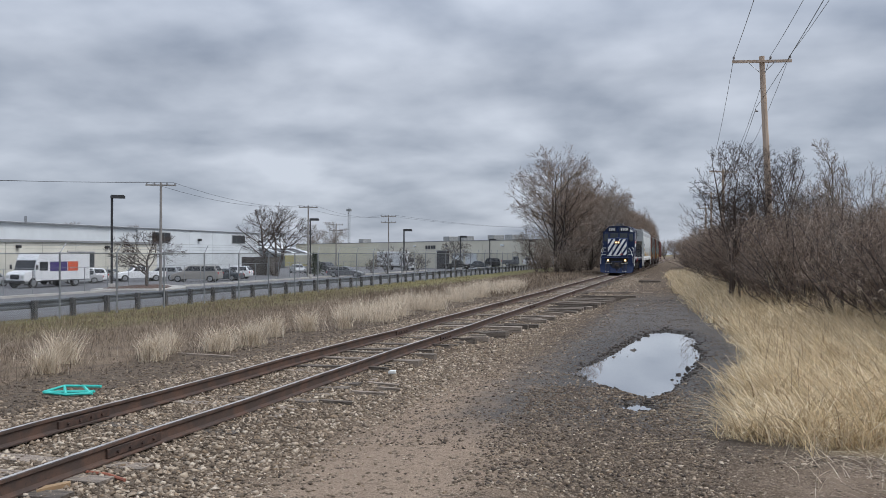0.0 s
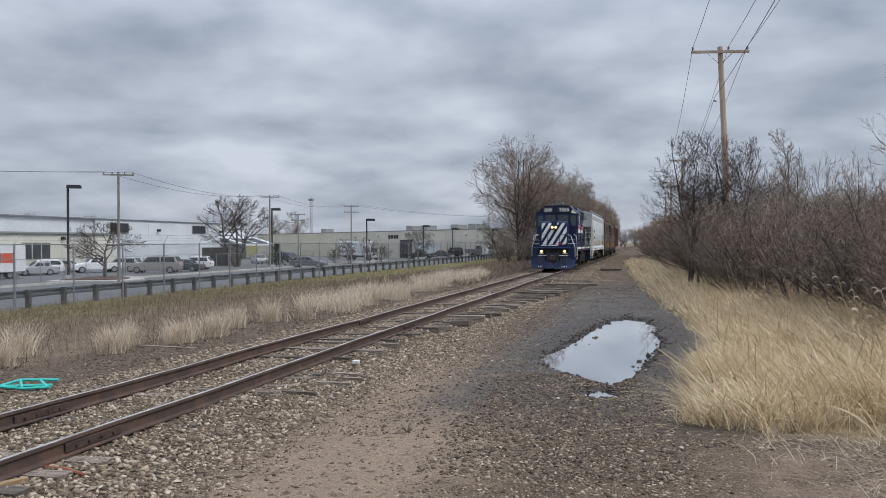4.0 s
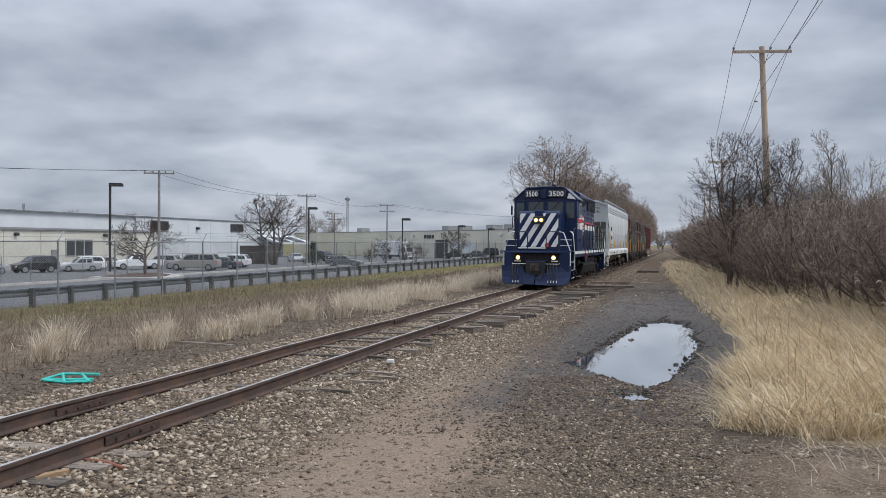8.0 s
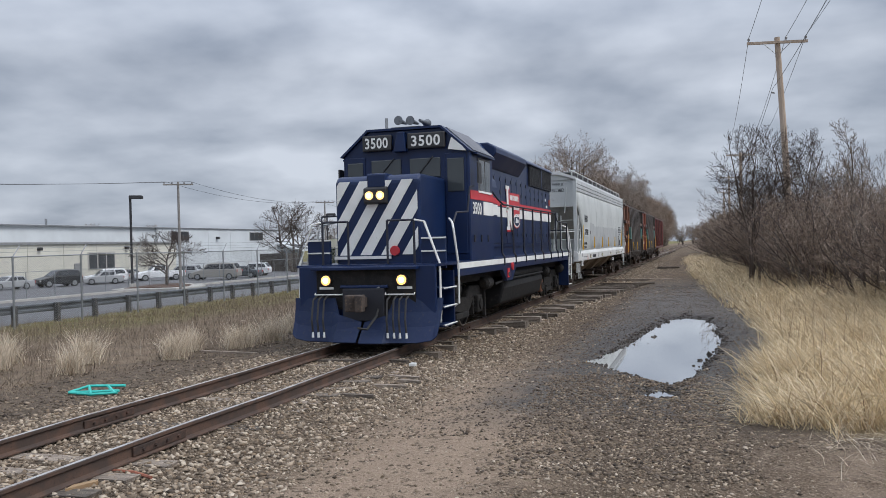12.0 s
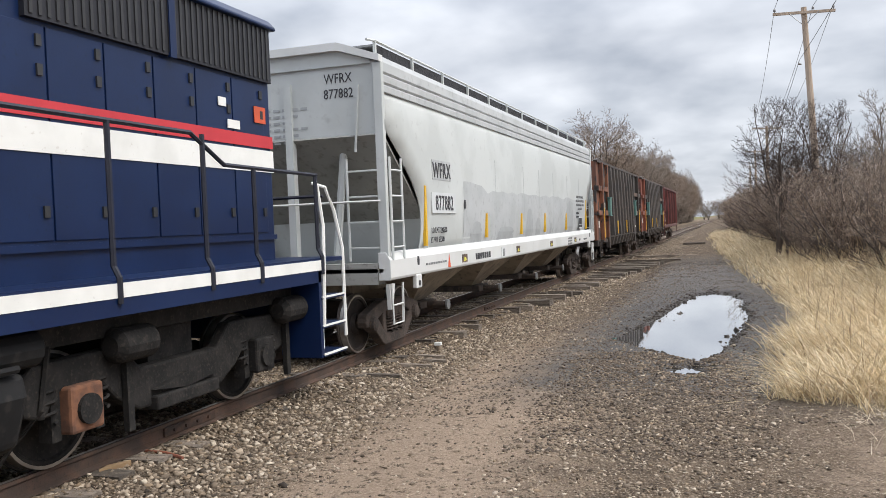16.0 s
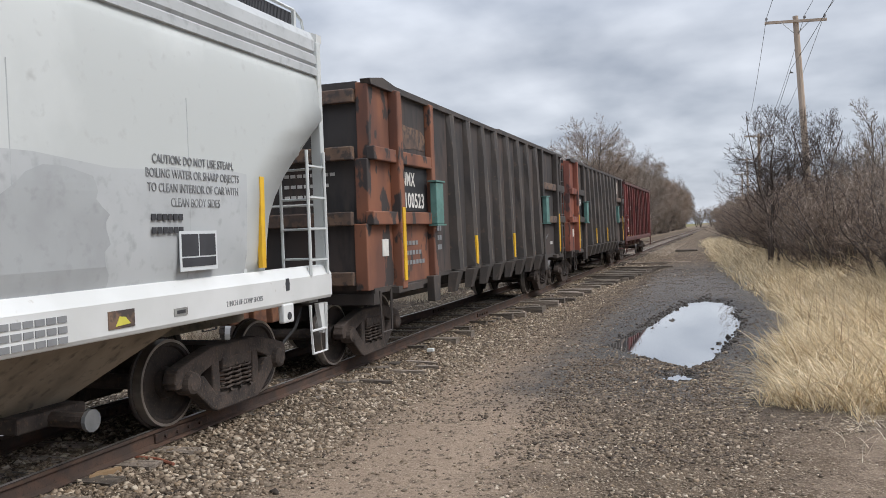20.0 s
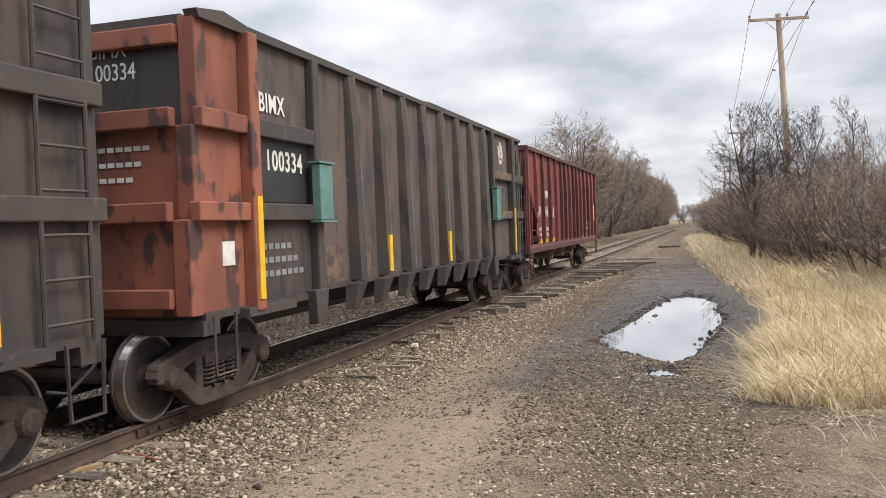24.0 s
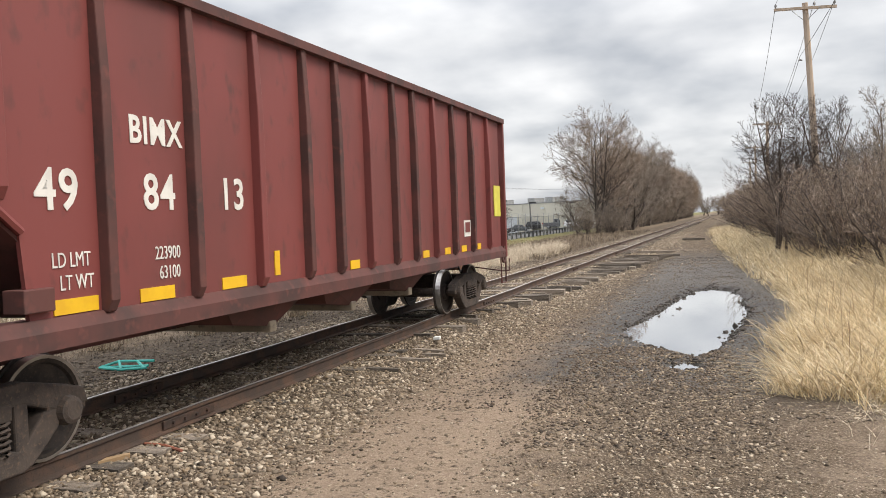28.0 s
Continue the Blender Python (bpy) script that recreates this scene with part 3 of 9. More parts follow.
def puddle_depth(x, y):
    """Positive inside the hollows that hold water."""
    # the hollow narrows to a tongue on the track side
    west = np.interp(y, [13.2, 13.9, 14.9, 15.6, 18.0, 21.0, 24.0, 24.6], [-0.6, -1.25, -1.75, -1.98, -1.72, -1.38, -1.05, -0.6])
    east = np.interp(y, [13.2, 13.6, 15.0, 16.9, 19.2, 22.0, 24.3, 24.6], [-0.6, -0.3, -0.12, 0.18, 0.25, 0.22, 0.02, -0.6])
    cx, half = (west + east) / 2, np.maximum((east - west) / 2, 0.05)
    r = np.sqrt(((x - cx) / half) ** 2 + np.clip(np.abs(y - 18.9) - 5.2, 0, 9) ** 2 * 6)
    a = (1.0 - r) * np.minimum(half, 1.0) + 0.06 * wobble(x, y, 2.3, 0.7) + 0.06 * wobble(x, y, 6.1, 1.9) + 0.04 * wobble(x, y, 15.0, 0.4)
    u2, v2 = (x + 0.66) / 0.36, (y - 12.25) / 0.5
    b = 0.75 - np.sqrt(u2 * u2 + v2 * v2) + 0.35 * wobble(x, y, 7.0, 2.2)
    return np.maximum(a, 0.4 * b)


def height(x, y):
    x, y = np.asarray(x, float), np.asarray(y, float)
    z = -0.20 * smooth(-11, -21, x) - 1.0 * smooth(-24, -46, x)
    z = z + 0.25 * smooth(2.0, 7.0, x) * smooth(8, 14, y)
    rough = smooth(-24, -20, x) * smooth(70, 30, y)
    z = z + rough * (0.03 * wobble(x, y, 0.9, 0.4) + 0.015 * wobble(x, y, 3.7, 1.3))
    bed = smooth(2.6, 1.5, TRACK_X - x) * smooth(2.6, 1.5, x - TRACK_X)
    z = z * (1 - bed) + bed * 0.0
    z = z - 0.05 * smooth(1.1, 1.6, x - TRACK_X) * smooth(-2.6, -3.3, x) - 0.07 * smooth(0.95, 1.4, x - TRACK_X) * smooth(-2.6, -3.3, x) * smooth(12, 17, y) * smooth(60, 45, y)
    lane = np.exp(-((x + 4.1) / 0.35) ** 2) + np.exp(-((x + 2.35) / 0.35) ** 2)
    z = z - 0.03 * lane * smooth(30, 12, y)
    d = puddle_depth(x, y)
    z = z - 0.15 * smooth(-0.35, 0.35, d)
    return z


def spaced(marks):
    out = []
    for a, b, step in marks:
        out += list(np.arange(a, b - 1e-6, step))
    return np.array(out + [marks[-1][1]])


gx = spaced([(-900, -200, 100), (-200, -60, 14), (-60, -20, 3), (-20, -10, 0.8), (-10, 4, 0.14), (4, 12, 1.0), (12, 60, 8), (60, 900, 120)])
gy = spaced([(-300, -20, 40), (-20, 4, 2), (4, 26, 0.14), (26, 60, 0.9), (60, 240, 6), (240, 1500, 140)])
GX, GY = np.meshgrid(gx, gy)
verts = np.stack([GX.ravel(), GY.ravel(), height(GX, GY).ravel()], 1)
nx, ny = len(gx), len(gy)
ii, jj = np.meshgrid(np.arange(nx - 1), np.arange(ny - 1))
k0 = (jj * nx + ii).ravel()
ground_mesh = numpy_mesh("ground", verts, np.stack([k0, k0 + 1, k0 + nx + 1, k0 + nx], 1), GROUND)
ground_mesh.polygons.foreach_set("use_smooth", [True] * len(ground_mesh.polygons))
tagged(new("ground", ground_mesh), "gravel lane, brown turf and asphalt on level ground", "ground", kind="structure")
WATER_Z = -0.075
wx, wy = np.meshgrid(np.linspace(-2.6, 1.1, 12), np.linspace(11.0, 25.4, 30))
wv = np.stack([wx.ravel(), wy.ravel(), np.full(wx.size, WATER_Z)], 1)
ii, jj = np.meshgrid(np.arange(11), np.arange(29))
k0 = (jj * 12 + ii).ravel()
cell = np.stack([(wx[:-1, :-1] + wx[1:, 1:]) / 2, (wy[:-1, :-1] + wy[1:, 1:]) / 2], 2).reshape(-1, 2)
k0 = k0[puddle_depth(cell[:, 0], cell[:, 1]) > -0.42]
tagged(new("puddle", numpy_mesh("puddle", wv, np.stack([k0, k0 + 1, k0 + 13, k0 + 12], 1), WATER)), "still rain puddle that mirrors the grey sky", "puddle", kind="structure")

# ---- loose stones, grass ----
CHIP = np.array([(1, 0.2, -0.3), (-0.3, 1, -0.2), (-1, -0.2, -0.3), (0.3, -1, -0.2), (0.35, 0.3, 0.8), (-0.4, -0.3, 0.7)], float) * 0.8
CHIP_F = np.array([(0, 1, 4), (1, 2, 5), (1, 5, 4), (2, 3, 5), (3, 0, 4), (3, 4, 5), (0, 2, 1), (0, 3, 2)])


def stones(name, pts, lo, hi, material, label, seed, sink=0.35):
    rs = np.random.RandomState(seed)
    n = len(pts)
    size = lo + (hi - lo) * rs.rand(n) ** 2.2
    base = CHIP[None] + 0.34 * (rs.rand(n, 6, 3) - 0.5) * 2
    base = base * (size[:, None] * np.stack([0.7 + 0.6 * rs.rand(n), 0.7 + 0.6 * rs.rand(n), 0.45 + 0.4 * rs.rand(n)], 1))[:, None, :]
    a, t = rs.rand(n) * 6.283, (rs.rand(n) - 0.5) * 0.9
    ca, sa, ct, st_ = np.cos(a), np.sin(a), np.cos(t), np.sin(t)
    x, y, z = base[..., 0], base[..., 1], base[..., 2]
    y, z = y * ct[:, None] - z * st_[:, None], y * st_[:, None] + z * ct[:, None]
    x, y = x * ca[:, None] - y * sa[:, None], x * sa[:, None] + y * ca[:, None]
    v = np.stack([x + pts[:, 0:1], y + pts[:, 1:2], z + pts[:, 2:3] + (size * (0.3 - sink * 0.6))[:, None]], 2)
    f = CHIP_F[None] + (np.arange(n) * 6)[:, None, None]
    ob = new(name, numpy_mesh(name, v.reshape(-1, 3), f.reshape(-1, 3), material))
    return tagged(ob, label, "gravel", kind="stuff")


def scatter(n, x0, x1, y0, y1, seed, keep=None, power=1.0):
    rs = np.random.RandomState(seed)
    x = x0 + (x1 - x0) * rs.rand(n)
    y = y0 + (y1 - y0) * rs.rand(n) ** power
    if keep is not None:
        k = keep(x, y, rs)
        x, y = x[k], y[k]
    return np.stack([x, y, height(x, y)], 1)


def in_lane(x, y, rs):
    sand = np.exp(-((x + 2.8) / 1.15) ** 2) * smooth(17, 9, y) + np.exp(-((x - 1.2) / 1.0) ** 2) * smooth(9.6, 8.6, y)
    damp = smooth(-4.0, -2.8, x) * smooth(8.2, 10.5, y)
    return (rs.rand(len(x)) > 0.9 * sand) & (rs.rand(len(x)) > 0.8 * damp) & (puddle_depth(x, y) < -0.12) & ((x < 0.3) | (y < 9.7))


bed = scatter(62000, TRACK_X - 2.2, TRACK_X + 2.75, 4.0, 34, 11, lambda x, y, r: r.rand(len(x)) > smooth(-4.6, -3.5, x), power=1.7)
stones("ballast", bed, 0.018, 0.056, "stones", "grey crushed stone ballast between and beside the rails", 5)
stones("ballast", scatter(16000, TRACK_X - 2.0, TRACK_X + 2.6, 30, 90, 12, power=1.6), 0.03, 0.07, "stones", "grey crushed stone ballast along the far track", 6)
stones("gravel", scatter(50000, -4.6, 3.2, 4.6, 15.5, 13, in_lane, 1.2), 0.007, 0.034, "stones", "loose gravel scattered on the lane", 7)
stones("gravel", scatter(17000, -2.6, 0.6, 7.6, 13.5, 14, lambda x, y, r: (puddle_depth(x, y) < -0.02) & (np.abs(x + 0.9 + 0.08 * (y - 9)) < 0.9 + 0.5 * r.rand(len(x)))), 0.010, 0.038, "stones_dark", "dark wet gravel before the puddle", 8)
stones("gravel", scatter(9000, -5.0, -2.2, 15, 34, 15, in_lane, 1.3), 0.012, 0.045, "stones", "loose gravel on the far lane", 9)
stones("mud_clods", scatter(4200, -2.3, 0.7, 11.4, 25.0, 91, lambda x, y, r: (puddle_depth(x, y) > -0.10) & (puddle_depth(x, y) < 0.10 * r.rand(len(x)) ** 1.5 * np.where(y < 15.5, 1.6, 0.8))), 0.02, 0.055, "mud_black", "black wet mud clods along the puddle's edge", 92, 0.1)
stones("mud_clods", scatter(46, -1.7, 0.1, 13.6, 24.0, 93, lambda x, y, r: (puddle_depth(x, y) > 0.1) & (puddle_depth(x, y) < 0.55)), 0.085, 0.14, "mud_black", "few black clods standing out of the puddle", 94, 0.0)
stones("gravel", scatter(17000, -3.6, 0.9, 9.0, 40, 67, lambda x, y, r: puddle_depth(x, y) < -0.08, 1.3), 0.009, 0.036, "stones_dark", "dark wet gravel round the puddle", 68)
stones("gravel", scatter(9000, -4.8, -0.4, 33, 75, 65, in_lane, 1.4), 0.02, 0.06, "stones", "loose gravel on the lane far off", 66)
stones("gravel", scatter(15000, -11.0, -8.3, 8, 40, 63, lambda x, y, r: r.rand(len(x)) < 0.25 + 0.75 * smooth(-10.6, -8.6, x), 1.4), 0.012, 0.05, "stones_dark", "scattered gravel and clods on bare dirt beside the track", 64)
stones("mud_clods", scatter(9000, -2.8, 1.2, 10.8, 26, 16, lambda x, y, r: np.abs(puddle_depth(x, y) - 0.0) < 0.05 + 0.16 * r.rand(len(x))), 0.012, 0.06, "mud_black", "dark mud clods along the water's edge", 10, 0.2)


def blades(name, pts, lo, hi, width, lean, material, label, seed, bias=(0, 0), category="grass", droop=0.5, heading=None):
    """Grass: each blade a bent, tapering strip; heading: the way each tuft has fallen."""
    rs = np.random.RandomState(seed)
    n = len(pts)
    ln = lo + (hi - lo) * rs.rand(n)
    ang = rs.rand(n) * 6.283 if heading is None else heading + rs.randn(n) * 0.45
    tilt = np.abs(rs.randn(n)) * lean * (0.75 + 0.5 * wobble(pts[:, 0], pts[:, 1], 1.9, seed))
    if heading is None:
        ang = ang + 1.2 * wobble(pts[:, 0], pts[:, 1], 1.3, seed * 0.7)
    else:
        tilt = tilt + 0.35
    dx, dy = np.cos(ang) * tilt + bias[0], np.sin(ang) * tilt + bias[1]
    up = np.stack([dx, dy, np.ones(n)], 1)
    up /= np.linalg.norm(up, axis=1)[:, None]
    flat = np.stack([dx, dy, np.zeros(n)], 1)
    side = np.stack([-np.sin(ang), np.cos(ang), np.zeros(n)], 1) * (width * (0.6 + 0.8 * rs.rand(n)))[:, None]
    turn = rs.rand(n) * 3.14
    side = np.stack([np.cos(turn), np.sin(turn), np.zeros(n)], 1) * np.linalg.norm(side, axis=1)[:, None]
    rows = []
    bend = droop * (0.3 + rs.rand(n))
    for s, w in ((0, 1.0), (0.4, 0.85), (0.75, 0.55), (1.0, 0.12)):
        c = pts + up * (ln * s)[:, None] + flat * (ln * s * s * bend)[:, None]
        c[:, 2] -= ln * s ** 2.5 * bend * 0.35
        c[:, 2] = np.maximum(c[:, 2], pts[:, 2] + 0.01)
        rows += [c - side * w, c + side * w]
    v = np.stack(rows, 1)
    f = np.array([(0, 1, 3, 2), (2, 3, 5, 4), (4, 5, 7, 6)])[None] + (np.arange(n) * 8)[:, None, None]
    ob = new(name, numpy_mesh(name, v.reshape(-1, 3), f.reshape(-1, 4), material))
    return tagged(ob, label, category, kind="stuff")


def bank_edge(y):
    """Where the tall grass begins, east of the lane."""
    return np.interp(y, [9.4, 10.3, 12, 13.7, 17, 19.5, 25, 30, 46, 80, 140], [1.3, 0.55, 0.55, 0.75, 1.2, 1.3, 0.95, 0.45, -0.6, -1.8, -3.2])


def in_bank(x, y, rs):
    e = bank_edge(y) + 0.22 * wobble(x, y, 2.2, 3.0)
    return (x > e) & (x < e + 3.6 + 0.06 * (y - 10)) & ((y > 10.15 + 0.3 * wobble(x, y, 1.7, 1.0)) | (rs.rand(len(x)) < 0.02))




def tufts(centres, per, spread, seed):
    """Points and headings of grass that has fallen over tuft by tuft."""
    rs = np.random.RandomState(seed)
    way = rs.rand(len(centres)) * 6.283
    c = np.repeat(centres, per, 0)
    pts = c + np.concatenate([rs.randn(len(c), 2) * spread, np.zeros((len(c), 1))], 1)
    pts[:, 2] = height(pts[:, 0], pts[:, 1])
    return pts, np.repeat(way, per)


def fallen_blades(name, pts, way, length, width, material, label, seed, start=(0.1, 0.8), end=(0.8, 2.3), spread=0.85):
    """Long dead grass: each blade rises, arches over along its tuft's way and hangs or lies."""
    rs = np.random.RandomState(seed)
    n = len(pts)
    ln = length * (0.6 + 0.55 * rs.rand(n))
    ang = np.where(rs.rand(n) < 0.3, rs.rand(n) * 6.283, way + rs.randn(n) * spread)
    a0 = start[0] + (start[1] - start[0]) * rs.rand(n)
    a1 = end[0] + (end[1] - end[0]) * rs.rand(n)
    turn = rs.randn(n) * 0.5
    flip = rs.rand(n) * 3.14
    half = width * (0.6 + 0.8 * rs.rand(n))
    across = np.stack([np.cos(flip), np.sin(flip), 0.3 * rs.randn(n)], 1) * half[:, None]
    rows, c = [], pts.copy()
    for k, w in enumerate((1.0, 0.95, 0.8, 0.6, 0.15)):
        rows += [c - across * w, c + across * w]
        t = (k + 0.5) / 4
        bend = a0 + (a1 - a0) * t ** 1.3
        head = ang + turn * t
        c = c + np.stack([np.sin(bend) * np.cos(head), np.sin(bend) * np.sin(head), np.cos(bend)], 1) * (ln / 4)[:, None]
        c[:, 2] = np.maximum(c[:, 2], height(c[:, 0], c[:, 1]) + 0.012 + 0.03 * rs.rand(n))
    v = np.stack(rows, 1)
    f = np.array([(0, 1, 3, 2), (2, 3, 5, 4), (4, 5, 7, 6), (6, 7, 9, 8)])[None] + (np.arange(n) * 10)[:, None, None]
    ob = new(name, numpy_mesh(name, v.reshape(-1, 3), f.reshape(-1, 4), material))
    return tagged(ob, label, "grass", kind="stuff")


def bank_grass(n, per, spread_m, y0, y1, power, tall, width, seed, label):
    """Tufts that lean out over the lane, lower at the foot, taller towards the thicket."""
    c = scatter(n, -3.5, 7.5, y0, y1, seed, in_bank, power)
    pts, way = tufts(c, per, spread_m, seed + 50)
    inward = pts[:, 0] - bank_edge(pts[:, 1])
    foot = np.minimum(inward, (pts[:, 1] - 9.7) * 1.1)
    lean = math.pi + 0.4 + 1.35 * np.sin(way * 3.0) + 0.7 * wobble(pts[:, 0], pts[:, 1], 0.9, 2.0)
    ln = tall * np.interp(foot, [0.0, 0.5, 1.4, 3.4], [0.55, 0.8, 1.0, 1.3]) * (0.85 + 0.3 * wobble(pts[:, 0], pts[:, 1], 1.6, 0.3))
    fallen_blades("tall_grass", pts, lean, ln, width, "straw", label, seed)


bank_grass(9500, 9, 0.09, 9.4, 24, 1.2, 0.95, 0.0058, 21, "tall dead straw-coloured grass lodged on the bank")
bank_grass(7600, 6, 0.14, 22, 95, 1.5, 0.95, 0.010, 22, "tall dead straw-coloured grass along the far lane")
blades("reeds", scatter(300, 0.9, 6.0, 11.5, 26, 23, in_bank), 0.7, 1.15, 0.0035, 0.22, "reed_brown", "brown dry reed stalks standing in the straw grass", 33, droop=0.25)
# curled seed heads along the back of the grass
rs_h = random.Random(44)
heads, stalks = Shape(), Shape()
for k in range(90):
    y = 12.5 + 26 * rs_h.random() ** 1.3
    x = float(bank_edge(y)) + 2.3 + 1.7 * rs_h.random()
    z, h = float(height(x, y)), rs_h.uniform(1.05, 1.55)
    lx, ly = rs_h.gauss(-0.22, 0.16), rs_h.gauss(-0.05, 0.2)
    tip = Vector((x + lx, y + ly, z + h))
    stalks.tube([(x, y, z), (x + lx * 0.35, y + ly * 0.35, z + h * 0.55), tip], [0.005, 0.004, 0.003], 3, False)
    d = rs_h.choice((-1, 1, 1))
    heads.tube([tip, tip + Vector((0.02 * d, 0, 0.03)), tip + Vector((0.055 * d, 0.01, 0.033)), tip + Vector((0.085 * d, 0.015, 0.008)), tip + Vector((0.095 * d, 0.02, -0.025))], [0.003, 0.007, 0.0095, 0.007, 0.002], 4)
tagged(new("reed_stalks", numpy_mesh("reed_stalks", np.array(stalks.v), np.array(stalks.f), "straw")), "thin straw stalks behind the lodged grass", "grass", kind="stuff")
plume_mesh = heads.mesh("seed_heads")
plume_mesh.materials.append(MATS["pale_straw"])
tagged(new("seed_heads", plume_mesh), "pale curled seed heads on thin stalks", "grass", kind="stuff")
lodged = scatter(4200, -0.3, 5, 10.0, 12.8, 24, lambda x, y, r: (x > bank_edge(y) - 0.15))
blades("fallen_grass", lodged, 0.2, 0.6, 0.0032, 1.8, "straw", "flattened straw lying at the foot of the bank", 34, (-0.6, -0.25), droop=0.9)
blades("fallen_grass", scatter(2600, 1.0, 4.6, 6.6, 10.2, 25, lambda x, y, r: r.rand(len(x)) < 0.15 + 0.85 * smooth(1.2, 3.4, x + 0.5 * (y - 8))), 0.08, 0.32, 0.0026, 2.5, "pale_straw", "thin dry straw lying on the bare lane", 35, (-0.5, 0.2), droop=0.8)
blades("brown_weeds", scatter(30000, -20.5, -9.3, 9, 42, 26, lambda x, y, r: wobble(x, y, 0.8, 0.2) > -0.7 + 1.1 * smooth(-10.8, -9.4, x), 1.3), 0.05, 0.24, 0.0045, 1.2, "weeds", "low brown dead weeds beside the track", 36)
blades("tall_weeds", scatter(17000, -20.5, -10.4, 10, 46, 61, lambda x, y, r: wobble(x, y, 0.55, 1.4) > -0.25, 1.2), 0.18, 0.62, 0.0036, 0.75, "weeds", "thin brown dead weed stalks in the field", 62, droop=0.3)
blades("brown_weeds", scatter(16000, -16.5, -8.6, 40, 95, 27, None, 1.2), 0.08, 0.42, 0.014, 0.9, "weeds", "brown dead weeds along the far track", 37)
blades("verge_turf", scatter(18000, -22.2, -18.2, 18, 80, 28, None, 1.3), 0.03, 0.09, 0.012, 0.6, "verge_grass", "short greening turf before the guard rail", 38)
rs_c = np.random.RandomState(77)
clump_pts = []
CLUMPS = [(-10.9, 12.2, .5), (-11.6, 13.4, .6), (-10.3, 14.4, .6), (-9.9, 16.2, .8), (-9.8, 17.4, .8), (-10.6, 15.4, .5), (-10.2, 19.2, .6), (-9.9, 20.6, .6), (-12.9, 12.4, .7), (-13.5, 13.2, .8), (-12.2, 10.6, .6), (-9.3, 21.8, .4)]
for cx, cy, s in CLUMPS:
    n = int(1000 * s)
    clump_pts.append(np.stack([cx + rs_c.standard_t(5, n) * 0.095 * s * 1.5, cy + rs_c.standard_t(5, n) * 0.13 * s * 1.5, np.zeros(n)], 1))
for k in range(70):
    cy = 24 + 30 * rs_c.rand() ** 1.2
    cx = -10.1 + rs_c.randn() * 0.7 - 0.02 * (cy - 24)
    n = 260
    clump_pts.append(np.stack([cx + rs_c.randn(n) * 0.22, cy + rs_c.randn(n) * 0.3, np.zeros(n)], 1))
clump_pts = np.concatenate(clump_pts)
clump_pts[:, 2] = height(clump_pts[:, 0], clump_pts[:, 1])
rs_w = np.random.RandomState(78)
fallen_blades("straw_clumps", clump_pts, rs_w.rand(len(clump_pts)) * 6.283, 0.3 + 0.42 * rs_w.rand(len(clump_pts)) ** 0.7 * (1 + 0.5 * wobble(clump_pts[:, 0], clump_pts[:, 1], 2.7, 0.8)), 0.0038, "pale_straw", "pale tufts of dead bunch grass beside the track", 39, (0.0, 0.45), (0.2, 1.7), 0.4)

# ---- bare trees ----


def grow(shape, p, d, length, r, level, rs, spec):
    """A limb and its branches; spec: per level (count, length ratio, spread in radians, sides, bend)."""
    env = spec["crown"]
    if env and level:
        mid, wide, tall = env
        for cut in (1.0, 0.86, 0.72, 0.58, 0.45, 0.33, 0.22):
            e = p + d * length * cut
            if (e.x * e.x + e.y * e.y) / wide ** 2 + ((e.z - mid) / tall) ** 2 < rs.uniform(0.82, 1.08):
                break
        length *= cut
    steps = 5 if level == 0 else (4 if level < 3 else 2)
    pts, radii, dirs = [p], [r], [d]
    q = p
    for i in range(steps):
        d = (d + Vector((rs.gauss(0, 1), rs.gauss(0, 1), rs.gauss(0, 0.6) + spec["lift"])) * spec["bend"] * (1.0 if level < 2 else 1.25)).normalized()
        q = q + d * (length / steps)
        pts.append(q)
        radii.append(r * (1 - 0.78 * (i + 1) / steps))
        dirs.append(d)
    shape[0 if level < 2 else 1].tube(pts, radii, 6 if level < 2 else 3, cap=False)
    if level >= spec["levels"]:
        return
    count = spec["count"][level]
    for i in range(count):
        t = spec["from"][level] + (1 - spec["from"][level]) * (i + rs.random()) / count
        k = min(int(t * steps), steps - 1)
        base = pts[k].lerp(pts[k + 1], t * steps - k)
        axis = dirs[k + 1].cross(Vector((rs.gauss(0, 1), rs.gauss(0, 1), rs.gauss(0, 1)))).normalized()
        nd = Matrix.Rotation(spec["spread"][level] * (0.7 + 0.6 * rs.random()), 3, axis) @ dirs[k + 1]
        grow(shape, base, nd, length * spec["ratio"][level] * (1.15 - 0.5 * t) * (0.75 + 0.5 * rs.random()), max(radii[k] * 0.55, spec["thin"]), level + 1, rs, spec)


